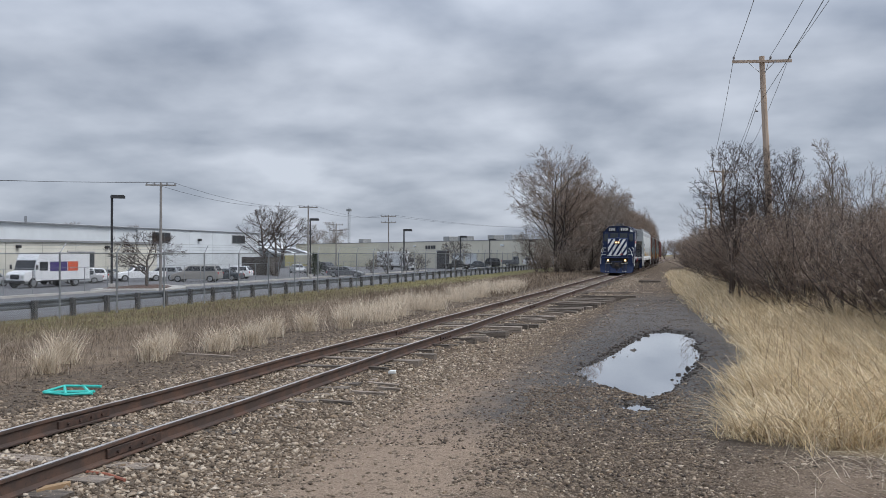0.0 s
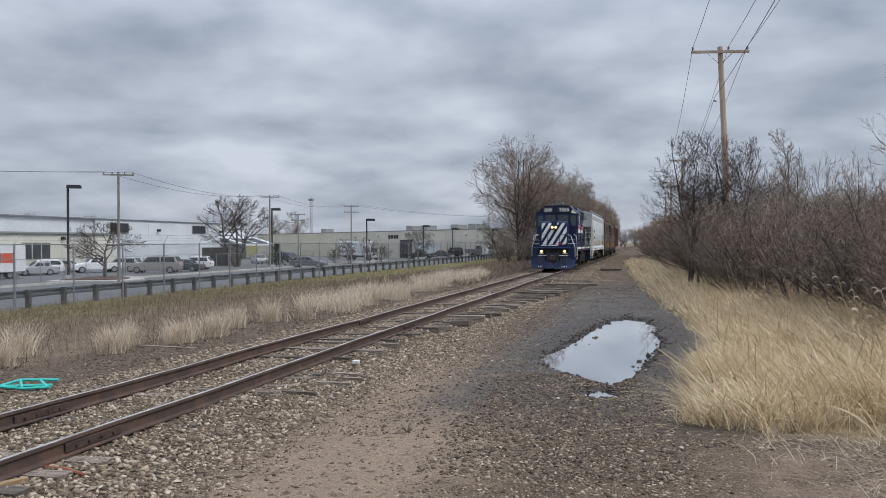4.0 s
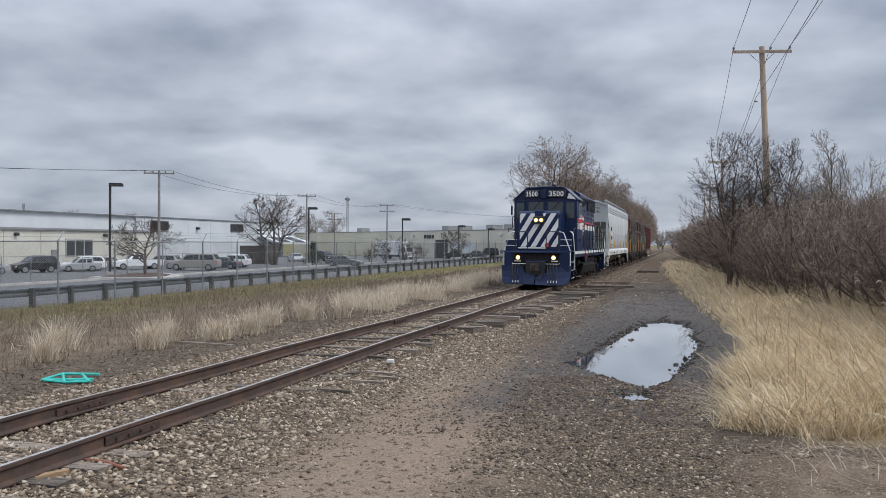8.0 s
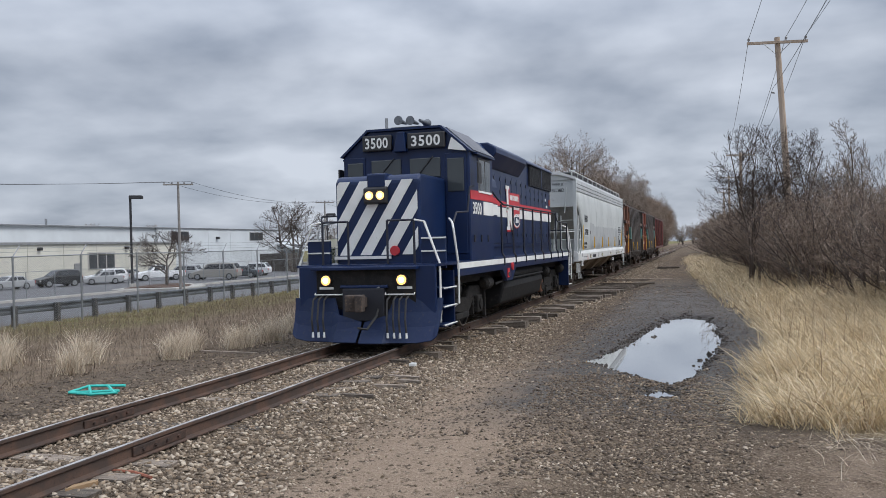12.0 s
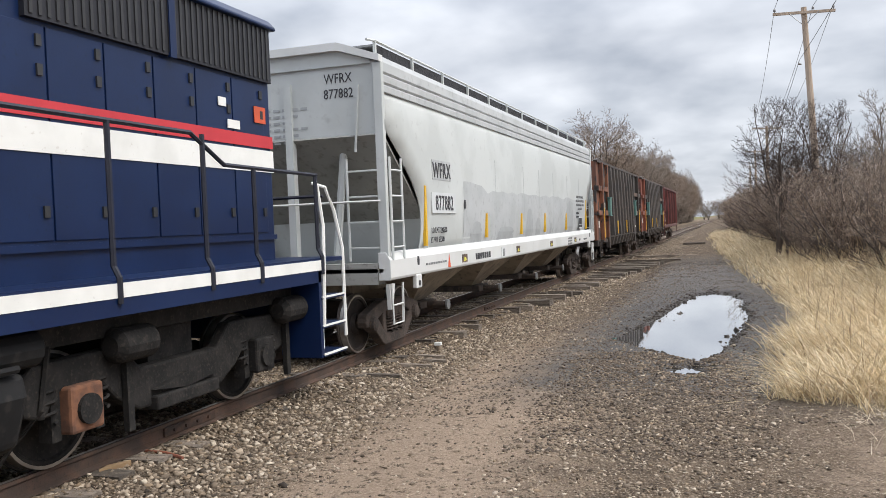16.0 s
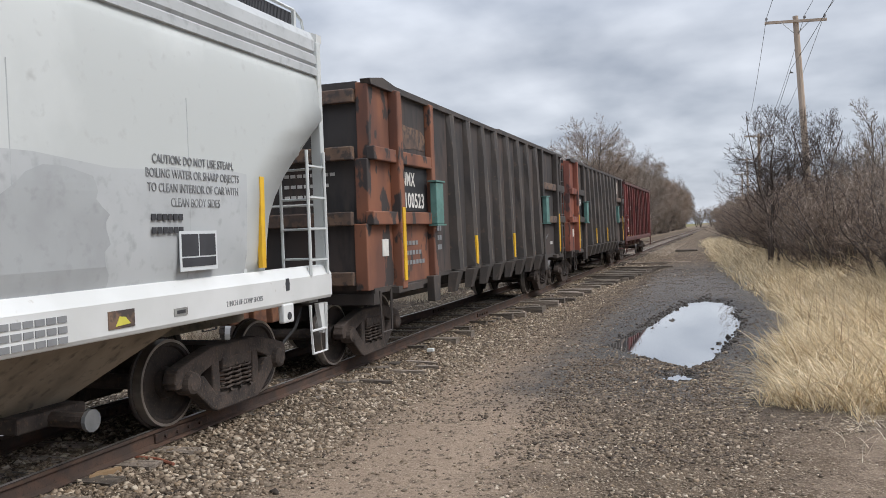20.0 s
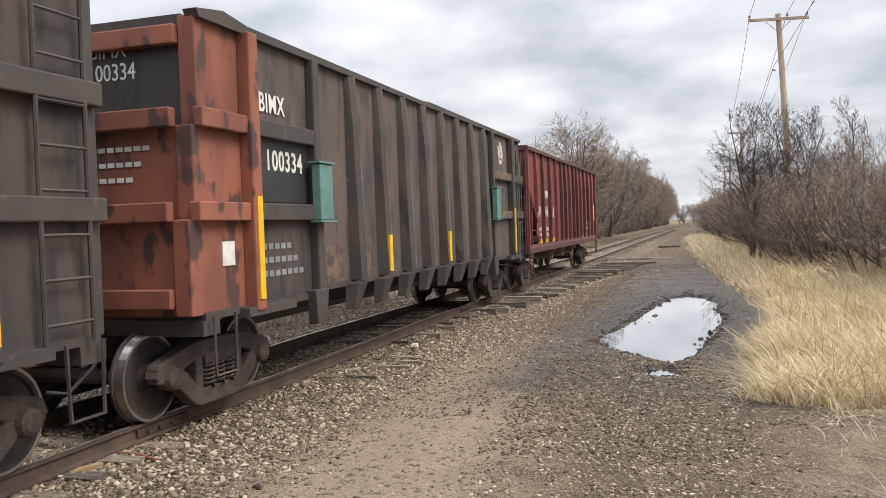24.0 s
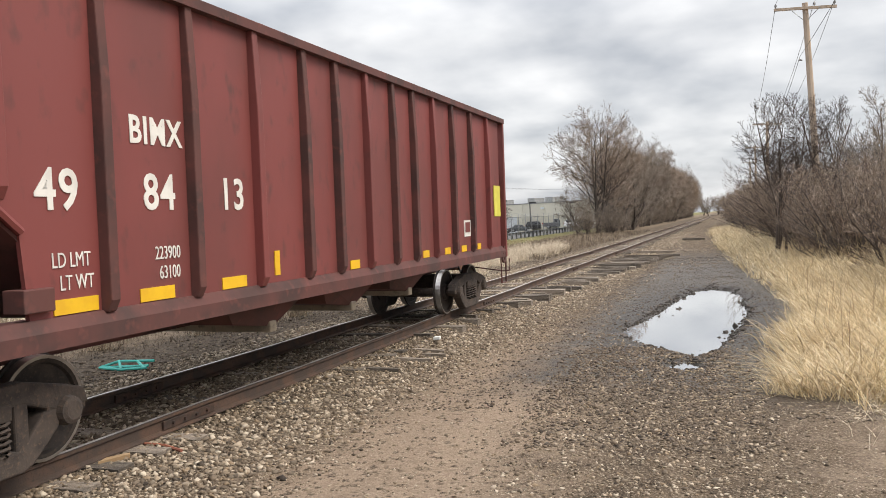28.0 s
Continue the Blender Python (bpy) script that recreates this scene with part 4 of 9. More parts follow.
def bare_tree(name, seed, height_m, stems=1, bark="bark_grey", twig="twig_grey", label="", category="tree", group="", levels=4, counts=(9, 7, 6, 6), lean=0.12, trunk_r=0.2, thin=0.012, spread=(0.75, 0.6, 0.6, 0.6), start=0.28, ratio=(0.55, 0.5, 0.5, 0.5), lift=0.10, bend=0.11, crown=None):
    rs = random.Random(seed)
    shape = (Shape(), Shape())
    spec = {"levels": levels, "count": counts, "from": (start, 0.2, 0.2, 0.2), "spread": spread, "ratio": ratio, "bend": bend, "thin": thin, "lift": lift, "crown": crown}
    for k in range(stems):
        d = Vector((rs.gauss(0, lean), rs.gauss(0, lean), 1)).normalized()
        off = Vector((rs.gauss(0, 0.14), rs.gauss(0, 0.14), -0.2)) if stems > 1 else Vector((0, 0, -0.2))
        grow(shape, off, d, height_m * (0.8 if stems == 1 else 0.62 + 0.3 * rs.random()), trunk_r, 0, rs, spec)
    ob = thing(name, Matrix(), label, category, group)
    part("trunk", shape[0], bark, ob)
    part("crown", shape[1], twig, ob)
    return ob


def at_ground(x, y, turn=0.0, s=1.0, sink=0.0):
    return pose(x, y, float(height(x, y)) - sink, 0, 0, turn) @ Matrix.Scale(s, 4)


def place_copy(ob, m):
    s = m.to_scale()
    c = copy_thing(ob, Matrix.LocRotScale(m.translation, m.to_quaternion(), None))
    c.scale = s
    return c


def put(ob, m):
    ob.matrix_world = m
    return ob


rnd = random.Random(4)
# west row of tall trees past the yard
row_a = bare_tree("tree", 107, 14.6, 6, "bark_grey", "twig_brown", "tall bare many-stemmed tree beside the track", group="tree row by the track", counts=(11, 8, 6, 4), trunk_r=0.16, lean=0.19, thin=0.012, spread=(0.95, 0.7, 0.75, 0.7), start=0.2, ratio=(0.6, 0.5, 0.5, 0.5), lift=0.4, crown=(7.9, 6.0, 7.4))
row_b = bare_tree("tree", 102, 13, 3, "bark_grey", "twig_grey", "tall bare tree in the row by the track", group="tree row by the track", counts=(14, 8, 6, 4), trunk_r=0.16, lean=0.24, thin=0.012, spread=(0.9, 0.7, 0.75, 0.7), start=0.15, ratio=(0.58, 0.5, 0.5, 0.5), lift=0.45, crown=(6.6, 4.6, 6.6))
row_c = bare_tree("tree", 103, 11, 4, "bark_grey", "twig_grey", "bare bushy tree in the row by the track", group="tree row by the track", counts=(13, 8, 6, 4), trunk_r=0.12, lean=0.28, thin=0.012, spread=(0.75, 0.7, 0.75, 0.7), start=0.1, ratio=(0.58, 0.5, 0.5, 0.5), lift=0.4, crown=(5.4, 4.6, 5.6))
put(row_a, at_ground(-14.2, 93, 20, 0.98))
place_copy(row_c, at_ground(-16.6, 94.5, 300, 0.62))
put(row_b, at_ground(-11.9, 107, 75, 0.92))
put(row_c, at_ground(-12.4, 100.5, 140, 0.9))
for i in range(38):
    y = 108 + i * 5.3 + rnd.uniform(-2, 2)
    src = (row_a, row_b, row_c)[rnd.randrange(3)]
    place_copy(src, at_ground(-12.2 - 2.4 * rnd.random() - 0.003 * (y - 108), y, rnd.uniform(0, 360), (0.9 if src is row_a else 1.05) * rnd.uniform(0.85, 1.08)))
brush = bare_tree("shrub", 110, 3.2, 12, "bark_grey", "twig_grey", "dense bare brush at the foot of the trees", "shrub", "brush by the track", levels=3, counts=(9, 8, 6), trunk_r=0.03, lean=0.45, thin=0.008, start=0.1)
put(brush, at_ground(-12.2, 90, 0))
for i in range(44):
    y = 88 + i * 4.2
    place_copy(brush, at_ground(-12.3 - 2.6 * rnd.random() + 1.2 * (rnd.random() - 0.3), y, rnd.uniform(0, 360), rnd.uniform(0.7, 1.15)))
# east thicket
bush_a = bare_tree("shrub", 120, 4.6, 12, "bark_grey", "twig_brown", "tangled bare brown shrub in the thicket", "shrub", "thicket by the lane", levels=3, counts=(8, 6, 4), trunk_r=0.034, lean=0.3, thin=0.0065, start=0.12, lift=0.3, bend=0.2, spread=(0.75, 0.8, 0.8, 0.7), ratio=(0.42, 0.55, 0.55, 0.5), crown=(2.4, 2.2, 2.4))
bush_b = bare_tree("shrub", 121, 3.6, 14, "bark_grey", "twig_brown", "dense bare brown shrub in the thicket", "shrub", "thicket by the lane", levels=3, counts=(8, 6, 5), trunk_r=0.028, lean=0.42, thin=0.006, start=0.1, lift=0.25, bend=0.22, spread=(0.8, 0.85, 0.8, 0.7), ratio=(0.42, 0.55, 0.55, 0.5), crown=(1.8, 2.1, 1.9))
bush_c = bare_tree("shrub", 122, 5.6, 8, "twig_dark", "twig_brown", "tall bare shrub with dark arching stems in the thicket", "shrub", "thicket by the lane", levels=3, counts=(10, 6, 4), trunk_r=0.05, lean=0.26, thin=0.007, start=0.2, lift=0.3, bend=0.2, spread=(0.7, 0.8, 0.8, 0.7), ratio=(0.36, 0.55, 0.55, 0.5), crown=(3.0, 2.3, 2.8))
BUSH_TALL = {bush_a: 4.6, bush_b: 3.6, bush_c: 5.6}
put(bush_a, at_ground(5.6, 17.5, 0, 0.78))
put(bush_b, at_ground(5.0, 21.0, 60))
put(bush_c, at_ground(6.9, 24.0, 200, 0.72))
for i in range(220):
    y = 15 + 125 * rnd.random() ** 1.5
    near_edge = float(np.interp(y, [14, 20, 28, 40, 70, 130], [5.2, 4.5, 3.8, 2.7, 1.6, 0.0]))
    x = near_edge + 6.5 * rnd.random() ** 1.3
    src = (bush_a, bush_b, bush_c)[rnd.randrange(3)]
    tallest = float(np.interp(y, [15, 22, 40, 55, 70, 130], [3.3, 4.0, 5.3, 5.8, 5.6, 6.4])) * rnd.uniform(0.75, 1.0)
    place_copy(src, at_ground(x, y, rnd.uniform(0, 360), min(1.3, tallest / BUSH_TALL[src])))
sapling = bare_tree("sapling", 125, 5.2, 2, "bark_grey", "twig_grey", "thin pale bare sapling rising out of the thicket", "sapling", "saplings in the thicket", levels=3, counts=(10, 5, 4), trunk_r=0.032, lean=0.2, thin=0.006, start=0.25, lift=0.35, bend=0.16, spread=(0.65, 0.65, 0.6, 0.6), ratio=(0.4, 0.5, 0.5, 0.5))
put(sapling, at_ground(4.7, 19.0, 30, 0.75))
for i in range(18):
    y = 17 + 60 * rnd.random() ** 1.2
    x = float(np.interp(y, [14, 20, 28, 40, 70, 130], [5.0, 4.4, 3.6, 2.6, 1.4, 0.0])) + 3.2 * rnd.random()
    tallest = float(np.interp(y, [15, 22, 40, 55, 70], [3.5, 4.2, 5.9, 6.2, 6.0])) * rnd.uniform(0.8, 1.05)
    place_copy(sapling, at_ground(x, y, rnd.uniform(0, 360), tallest / 5.2))
dark = bare_tree("tree", 139, 7.9, 4, "twig_dark", "twig_dark", "dark bare tree standing out of the thicket", group="trees in the thicket", counts=(8, 6, 5, 3), trunk_r=0.075, lean=0.06, thin=0.008, spread=(0.85, 0.75, 0.75, 0.8), bend=0.12, lift=0.4, start=0.4, ratio=(0.42, 0.55, 0.55, 0.5), crown=(5.0, 2.3, 2.9))
put(dark, at_ground(1.9, 38.0, 30, 0.9))
place_copy(dark, at_ground(2.9, 39.4, 130, 0.9))
place_copy(dark, at_ground(4.2, 39.6, 250, 0.86))
slim = bare_tree("tree", 131, 8.6, 1, "bark_grey", "twig_grey", "slim bare tree behind the thicket", group="trees in the thicket", counts=(16, 7, 5, 4), trunk_r=0.08, thin=0.007, spread=(0.6, 0.6, 0.6, 0.6), ratio=(0.28, 0.5, 0.5, 0.5), start=0.4, crown=(6.2, 1.5, 2.6), lift=0.3)
put(slim, at_ground(6.5, 44.5))
place_copy(slim, at_ground(9.4, 60.0, 200, 0.9))
open_tree = bare_tree("tree", 132, 9.4, 2, "bark_grey", "twig_grey", "open bare tree with long thin twigs beside the thicket", group="trees in the thicket", counts=(13, 7, 4, 3), trunk_r=0.09, lean=0.14, thin=0.006, spread=(0.8, 0.6, 0.6, 0.6), ratio=(0.42, 0.5, 0.5, 0.5), start=0.3, crown=(5.6, 3.3, 4.1), lift=0.35, bend=0.15)
put(open_tree, at_ground(9.7, 29.5, 40))
# wood that closes the far end of the line
for i in range(26):
    x = -34 + 3.2 * i + rnd.uniform(-1, 1)
    place_copy((row_a, row_b, row_c)[i % 3], at_ground(x, 322 + rnd.uniform(-14, 30), rnd.uniform(0, 360), rnd.uniform(0.55, 0.75)))

# ---- poles and wires ----


def sag(a, b, drop, n=14):
    a, b = Vector(a), Vector(b)
    return [a.lerp(b, i / n) - Vector((0, 0, drop * 4 * (i / n) * (1 - i / n))) for i in range(n + 1)]


def line_pole(x, y, top, lean, label):
    z0 = float(height(x, y))
    ob = thing("utility_pole", pose(x, y, z0), label, "utility pole", "pole line by the lane")
    h = top - z0
    s = Shape().tube([(0, 0, -0.3), (lean * 0.5, 0, h * 0.5), (lean, 0, h)], [0.175, 0.15, 0.125], 10)
    part("pole", s, "pole_wood", ob)
    arm = Shape().box(lean - 1.32, lean + 1.32, -0.19, -0.09, h - 0.32, h - 0.20)
    part("crossarm", arm.move(Matrix.Translation((lean, 0, h)) @ Matrix.Rotation(radians(2.5), 4, "Y") @ Matrix.Translation((-lean, 0, -h))), "pole_wood", ob)
    for sx in (-1, 1):
        part("brace", Shape().tube([(lean + sx * 0.62, -0.2, h - 0.28), (lean + sx * 0.1, -0.16, h - 0.78)], 0.018, 5), "galvanised", ob)
    for dx in (-1.25, 0.38, 1.22):
        z = h - 0.2 - dx * 0.043
        ins = Shape().tube([(lean + dx, -0.14, z), (lean + dx, -0.14, z + 0.06), (lean + dx, -0.14, z + 0.07), (lean + dx, -0.14, z + 0.15), (lean + dx, -0.14, z + 0.2)], [0.015, 0.015, 0.06, 0.055, 0.02], 8)
        part("insulator", ins, "insulator", ob)
    part("insulator", Shape().tube([(lean - 0.16, -0.1, h - 2.6), (lean - 0.3, -0.1, h - 2.56)], [0.03, 0.05], 6), "insulator", ob)
    return ob


POLES = [(3.75, -4.0, 11.3, 0.0), (3.88, 41.9, 11.45, -0.52), (3.35, 87.0, 10.5, 0.05), (3.45, 132.0, 11.4, 0.0), (3.6, 177.0, 11.5, 0.0)]
for x, y, top, lean in POLES:
    line_pole(x, y, top, lean, "weathered wooden utility pole with one crossarm beside the lane")
for dx, dz, drop, first in ((-1.25, 0.02, 0.7, 0), (0.38, -0.02, 0.7, 0), (1.22, -0.06, 0.7, 0), (-0.25, -2.4, 0.5, 0), (0.2, -4.4, 0.8, 1)):
    for (x0, y0, t0, l0), (x1, y1, t1, l1) in list(zip(POLES, POLES[1:]))[first:]:
        solo("power_line", Shape().tube(sag((x0 + l0 + dx, y0 - 0.14, t0 + dz), (x1 + l1 + dx, y1 - 0.14, t1 + dz), drop), 0.011, 4, False), "wire_black", Matrix(), "dark overhead wire slung between poles", "wire", "overhead wires by the lane")


def street_pole(x, y, top, arms, label):
    z0 = float(height(x, y))
    h = top - z0
    ob = thing("utility_pole", pose(x, y, z0), label, "utility pole", "poles along the yard")
    part("pole", Shape().tube([(0, 0, -0.3), (0, 0, h)], [0.135, 0.095], 8), "far_pole", ob)
    for k in range(arms):
        z = h - 0.25 - 1.0 * k
        part("crossarm", Shape().box(-0.06, 0.06, -1.25, 1.25, z - 0.06, z + 0.06).move(Matrix.Rotation(radians(-62), 4, "Z")), "far_pole", ob)
        for d in (-1.15, -0.5, 0.5, 1.15):
            part("insulator", Shape().disc((0, d, z + 0.14), "z", 0.05, 0.16, 6).move(Matrix.Rotation(radians(-62), 4, "Z")), "insulator", ob)
    return ob


YARD_POLES = [(-70, 20, 8.6, 1), (-43.1, 61.4, 8.15, 1), (-49.6, 103.8, 8.6, 1), (-48.1, 131.5, 8.5, 2), (-30, 215, 9.0, 1)]
for x, y, t, arms in YARD_POLES:
    street_pole(x, y, t, arms, "grey wooden utility pole along the yard")
street_pole(-60.2, 137.4, 7.4, 2, "far grey wooden utility pole with two crossarms")
for dx in (-0.9, 0.9):
    for (x0, y0, t0, _), (x1, y1, t1, _) in zip(YARD_POLES, YARD_POLES[1:]):
        solo("power_line", Shape().tube(sag((x0 + dx, y0 + dx * 0.5, t0), (x1 + dx, y1 + dx * 0.5, t1), 0.9), 0.014, 4, False), "wire_black", Matrix(), "overhead wire along the yard", "wire", "overhead wires along the yard")


def area_light(x, y, top, side, label):
    z0 = float(height(x, y))
    h = top - z0
    ob = thing("parking_lot_lamp", pose(x, y, z0), label, "lamp post", "yard lamps")
    part("pole", Shape().box(-0.075, 0.075, -0.075, 0.075, 0.5, h), "lamp_black", ob)
    part("base", Shape().tube([(0, 0, -0.2), (0, 0, 0.55)], [0.3, 0.3], 12), "concrete", ob)
    part("head", Shape().prism([(-0.12, h - 0.05), (1.12, h - 0.05), (1.12, h + 0.16), (1.0, h + 0.26), (-0.05, h + 0.26), (-0.12, h + 0.16)], "y", -0.25, 0.25).move(Matrix.Rotation(radians(side), 4, "Z")), "lamp_black", ob, bevel=0.02)
    return ob


area_light(-49.9, 63.8, 7.1, 35, "black square lamp post in the yard")
area_light(-47.2, 99.4, 6.4, 28, "black square lamp post in the yard")
area_light(-37.5, 108.7, 5.2, 20, "black square lamp post in the yard")
area_light(-36.6, 135.1, 4.8, 15, "black square lamp post in the yard")
area_light(-34.1, 146.1, 4.5, 12, "far black lamp post by the warehouse")
area_light(-27.6, 150.0, 4.3, 12, "far black lamp post by the warehouse")
mast = thing("radio_mast", pose(-116, 276, -1.2), "thin lattice radio mast far beyond the yard", "mast")
for a in range(3):
    dx, dy = 0.45 * math.cos(a * 2.094), 0.45 * math.sin(a * 2.094)
    part("leg", Shape().tube([(dx, dy, 0), (dx, dy, 19.5)], 0.06, 4), "galvanised", mast)
lat = Shape()
for k in range(26):
    for a in range(3):
        p = [(0.45 * math.cos(b * 2.094), 0.45 * math.sin(b * 2.094)) for b in (a, a + 1)]
        lat.tube([(*p[0], k * 0.75), (*p[1], k * 0.75 + 0.75)], 0.035, 3, False)
part("lattice", lat, "galvanised", mast)
part("antenna", Shape().box(-0.7, 0.7, -0.7, 0.7, 18.2, 19.0), "galvanised", mast)

# ---- fence and guard rail ----
FX = -21.2
fence = thing("chain_link_fence", pose(0, 0, 0), "tall chain-link fence with angled barbed-wire arms", "fence")
POST_Y = [9.1 + 3.05 * k for k in range(52)]
post_mesh = Shape().tube([(0, 0, -0.1), (0, 0, 2.35)], 0.036, 7).mesh("post")
arm_mesh = Shape().tube([(0, 0, 2.32), (0.0, 0.30, 2.68)], 0.018, 5).mesh("arm")
for y in POST_Y:
    z = float(height(FX, y))
    p = part("post", post_mesh, "galvanised", fence)
    p.location = (FX, y, z)
    a = part("arm", arm_mesh, "galvanised", p)
for y0, y1 in zip(POST_Y, POST_Y[1:]):
    z0, z1 = float(height(FX, y0)), float(height(FX, y1))
    part("top_rail", Shape().tube([(FX, y0, z0 + 2.32), (FX, y1, z1 + 2.32)], 0.022, 5, False), "galvanised", fence)
for k in range(3):
    part("barbed_wire", Shape().tube([(FX, y + 0.1 * (k + 1), float(height(FX, y)) + 2.35 + 0.12 * (k + 1)) for y in POST_Y], 0.006, 3, False), "galvanised", fence)
fab = Shape()
for y0, y1 in zip(POST_Y, POST_Y[1:]):
    z0, z1 = float(height(FX, y0)), float(height(FX, y1))
    fab.add([(FX - 0.04, y0, z0 + 0.03), (FX - 0.04, y1, z1 + 0.03), (FX - 0.04, y1, z1 + 2.3), (FX - 0.04, y0, z0 + 2.3)], [(0, 1, 2, 3)])
part("fabric", fab, FABRIC, fence).visible_shadow = False
far_fence = thing("chain_link_fence", pose(0, 0, 0), "lower chain-link fence before the parked cars", "fence")
for y in range(34, 160, 3):
    fx = -50.5
    p = part("post", post_mesh, "galvanised", far_fence)
    p.location, p.scale = (fx, y, float(height(fx, y))), (1, 1, 0.86)
part("top_rail", Shape().tube([(-50.5, 34, 0.85), (-50.5, 157, 0.85)], 0.022, 5, False), "galvanised", far_fence)
GX0 = -21.9
guard = thing("guard_rail", pose(0, 0, 0), "steel W-beam guard rail on wooden posts", "guard rail")
gp = Shape().box(-0.09, 0.08, -0.07, 0.07, -0.2, 0.70).mesh("post")
gb = Shape().box(-0.17, -0.09, -0.07, 0.07, 0.42, 0.68).mesh("blockout")
WPROF = [(0.0, 0.38), (0.05, 0.41), (0.05, 0.47), (0.0, 0.50), (0.0, 0.56), (0.05, 0.59), (0.05, 0.65), (0.0, 0.68), (-0.012, 0.68), (-0.012, 0.38)]
for k in range(74):
    y = 12.5 + 1.905 * k
    bend = 0.0006 * max(0, y - 60) ** 1.5
    x = GX0 + bend
    z = float(height(x, y)) - 0.02
    p = part("post", gp, "guard_post", guard)
    p.location = (x, y, z)
    if k < 70 and k % 2 == 0:
        y2 = y + 3.81
        x2 = GX0 + 0.0006 * max(0, y2 - 60) ** 1.5
        z2 = float(height(x2, y2)) - 0.02
        s = Shape()
        n = len(WPROF)
        v = [(x - 0.15 + q[0], y - 0.1, z + q[1] + 0.03) for q in WPROF] + [(x2 - 0.15 + q[0], y2 + 0.1, z2 + q[1] + 0.03) for q in WPROF]
        s.add(v, [(i, (i + 1) % n, n + (i + 1) % n, n + i) for i in range(n)] + [tuple(range(n))[::-1], tuple(range(n, 2 * n))])
        part("beam", s, "guard_steel", guard)
tagged(solo("kerb", Shape().box(-47.6, -47.2, 20, 61.5, -1.3, -1.02), "concrete", Matrix(), "pale concrete kerb along the yard road", "kerb", kind="structure"))
tagged(solo("kerb", Shape().box(-47.6, -47.2, 68, 150, -1.3, -1.02), "concrete", Matrix(), "pale concrete kerb along the yard road", "kerb", kind="structure"))
solo("kerb_island", Shape().prism([(-49.5, 60.5), (-44.0, 62.0), (-43.4, 64.5), (-45.0, 68.0), (-50.0, 72.0), (-51.5, 68.0)], "z", -1.25, -1.0), "concrete", Matrix(), "concrete kerbed island in the yard", "kerb", kind="structure", bevel=0.05)
solo("planting_bed", Shape().prism([(-49.0, 61.5), (-45.0, 62.8), (-44.6, 64.6), (-46.0, 67.2), (-49.6, 70.4), (-50.6, 67.6)], "z", -1.1, -0.94), "mulch", Matrix(), "dark mulch bed round the island tree", "planting bed")
crab = bare_tree("tree", 140, 5.2, 1, "bark_grey", "twig_dark", "small spreading bare ornamental tree in the yard island", levels=4, counts=(15, 8, 5, 4), trunk_r=0.17, thin=0.012, spread=(1.15, 0.7, 0.65, 0.6), start=0.3, ratio=(1.05, 0.5, 0.55, 0.5), group="yard trees", lift=0.1, bend=0.14, crown=(3.2, 3.8, 2.1))
put(crab, pose(-48.4, 66.8, -1.0, 0, 0, 40))
place_copy(crab, at_ground(-41.0, 148.0, 100, 1.05))
mid = bare_tree("tree", 141, 8.6, 3, "bark_grey", "twig_dark", "large rounded bare tree in the yard", levels=4, counts=(9, 7, 6, 4), trunk_r=0.2, lean=0.42, thin=0.012, spread=(0.9, 0.7, 0.7, 0.6), start=0.3, ratio=(0.8, 0.5, 0.52, 0.5), group="yard trees", lift=0.35, bend=0.13, crown=(4.6, 4.9, 3.9))
put(mid, pose(-56.6, 108, -1.2, 0, 0, 10) @ Matrix.Scale(1.22, 4))
scrub = bare_tree("shrub", 142, 4.2, 5, "bark_grey", "twig_dark", "scrubby bare saplings in the yard", "shrub", levels=3, counts=(8, 6, 5), trunk_r=0.06, lean=0.4, thin=0.014, group="yard saplings")
for k, (x, y, s) in enumerate(((-46.5, 127, 1.0), (-44.5, 129, 1.1), (-43.0, 131, 0.8), (-47.5, 122, 0.7))):
    put(scrub, pose(x, y, -1.2)) if k == 0 else place_copy(scrub, at_ground(x, y, 70 * k, s))
evergreen = thing("evergreen_shrub", pose(-52.5, 112, -1.2), "dark green conifer beside the large tree", "shrub")
rs_e = np.random.RandomState(9)
pe = np.stack([rs_e.randn(900) * 0.7, rs_e.randn(900) * 0.7, 3.2 * rs_e.rand(900)], 1)
pe[:, :2] *= (1.1 - pe[:, 2:3] / 3.4)
ev = blades("needles", pe, 0.2, 0.45, 0.05, 0.8, "verge_grass", "", 50)
del ev["category"], ev["kind"]
ev.data.materials.clear()
ev.data.materials.append(mat("conifer", (0.03, 0.045, 0.022), (0.02, 0.032, 0.017), rough=0.9))
ev.parent = evergreen
part("trunk", Shape().tube([(0, 0, 0), (0, 0, 2.8)], [0.1, 0.03], 6), "bark_grey", evergreen)
far_tree = bare_tree("tree", 143, 12, 2, "twig_far", "twig_far", "far bare tree beyond the warehouses", levels=4, counts=(10, 8, 6, 4), trunk_r=0.25, thin=0.025, group="far trees", lean=0.2, spread=(0.7, 0.75, 0.8, 0.8))
put(far_tree, pose(-125, 168, -1.2) @ Matrix.Scale(0.72, 4))
for x, y, s in ((-131, 176, 0.7), (-120, 160, 0.68), (-105, 236, 0.95), (-113, 240, 0.9), (-160, 190, 0.85), (-154, 180, 0.8)):
    place_copy(far_tree, pose(x, y, -1.2, 0, 0, 50 * s * 7) @ Matrix.Scale(s, 4))

# ---- warehouses ----


def wall_panels(ob, x, y0, y1, z0, z1, step, material):
    y = y0
    while y < y1 - 0.01:
        e = min(y + step, y1)
        part("wall_panel", Shape().box(x - 0.25, x, y + 0.03, e - 0.03, z0, z1), material, ob)
        y = e


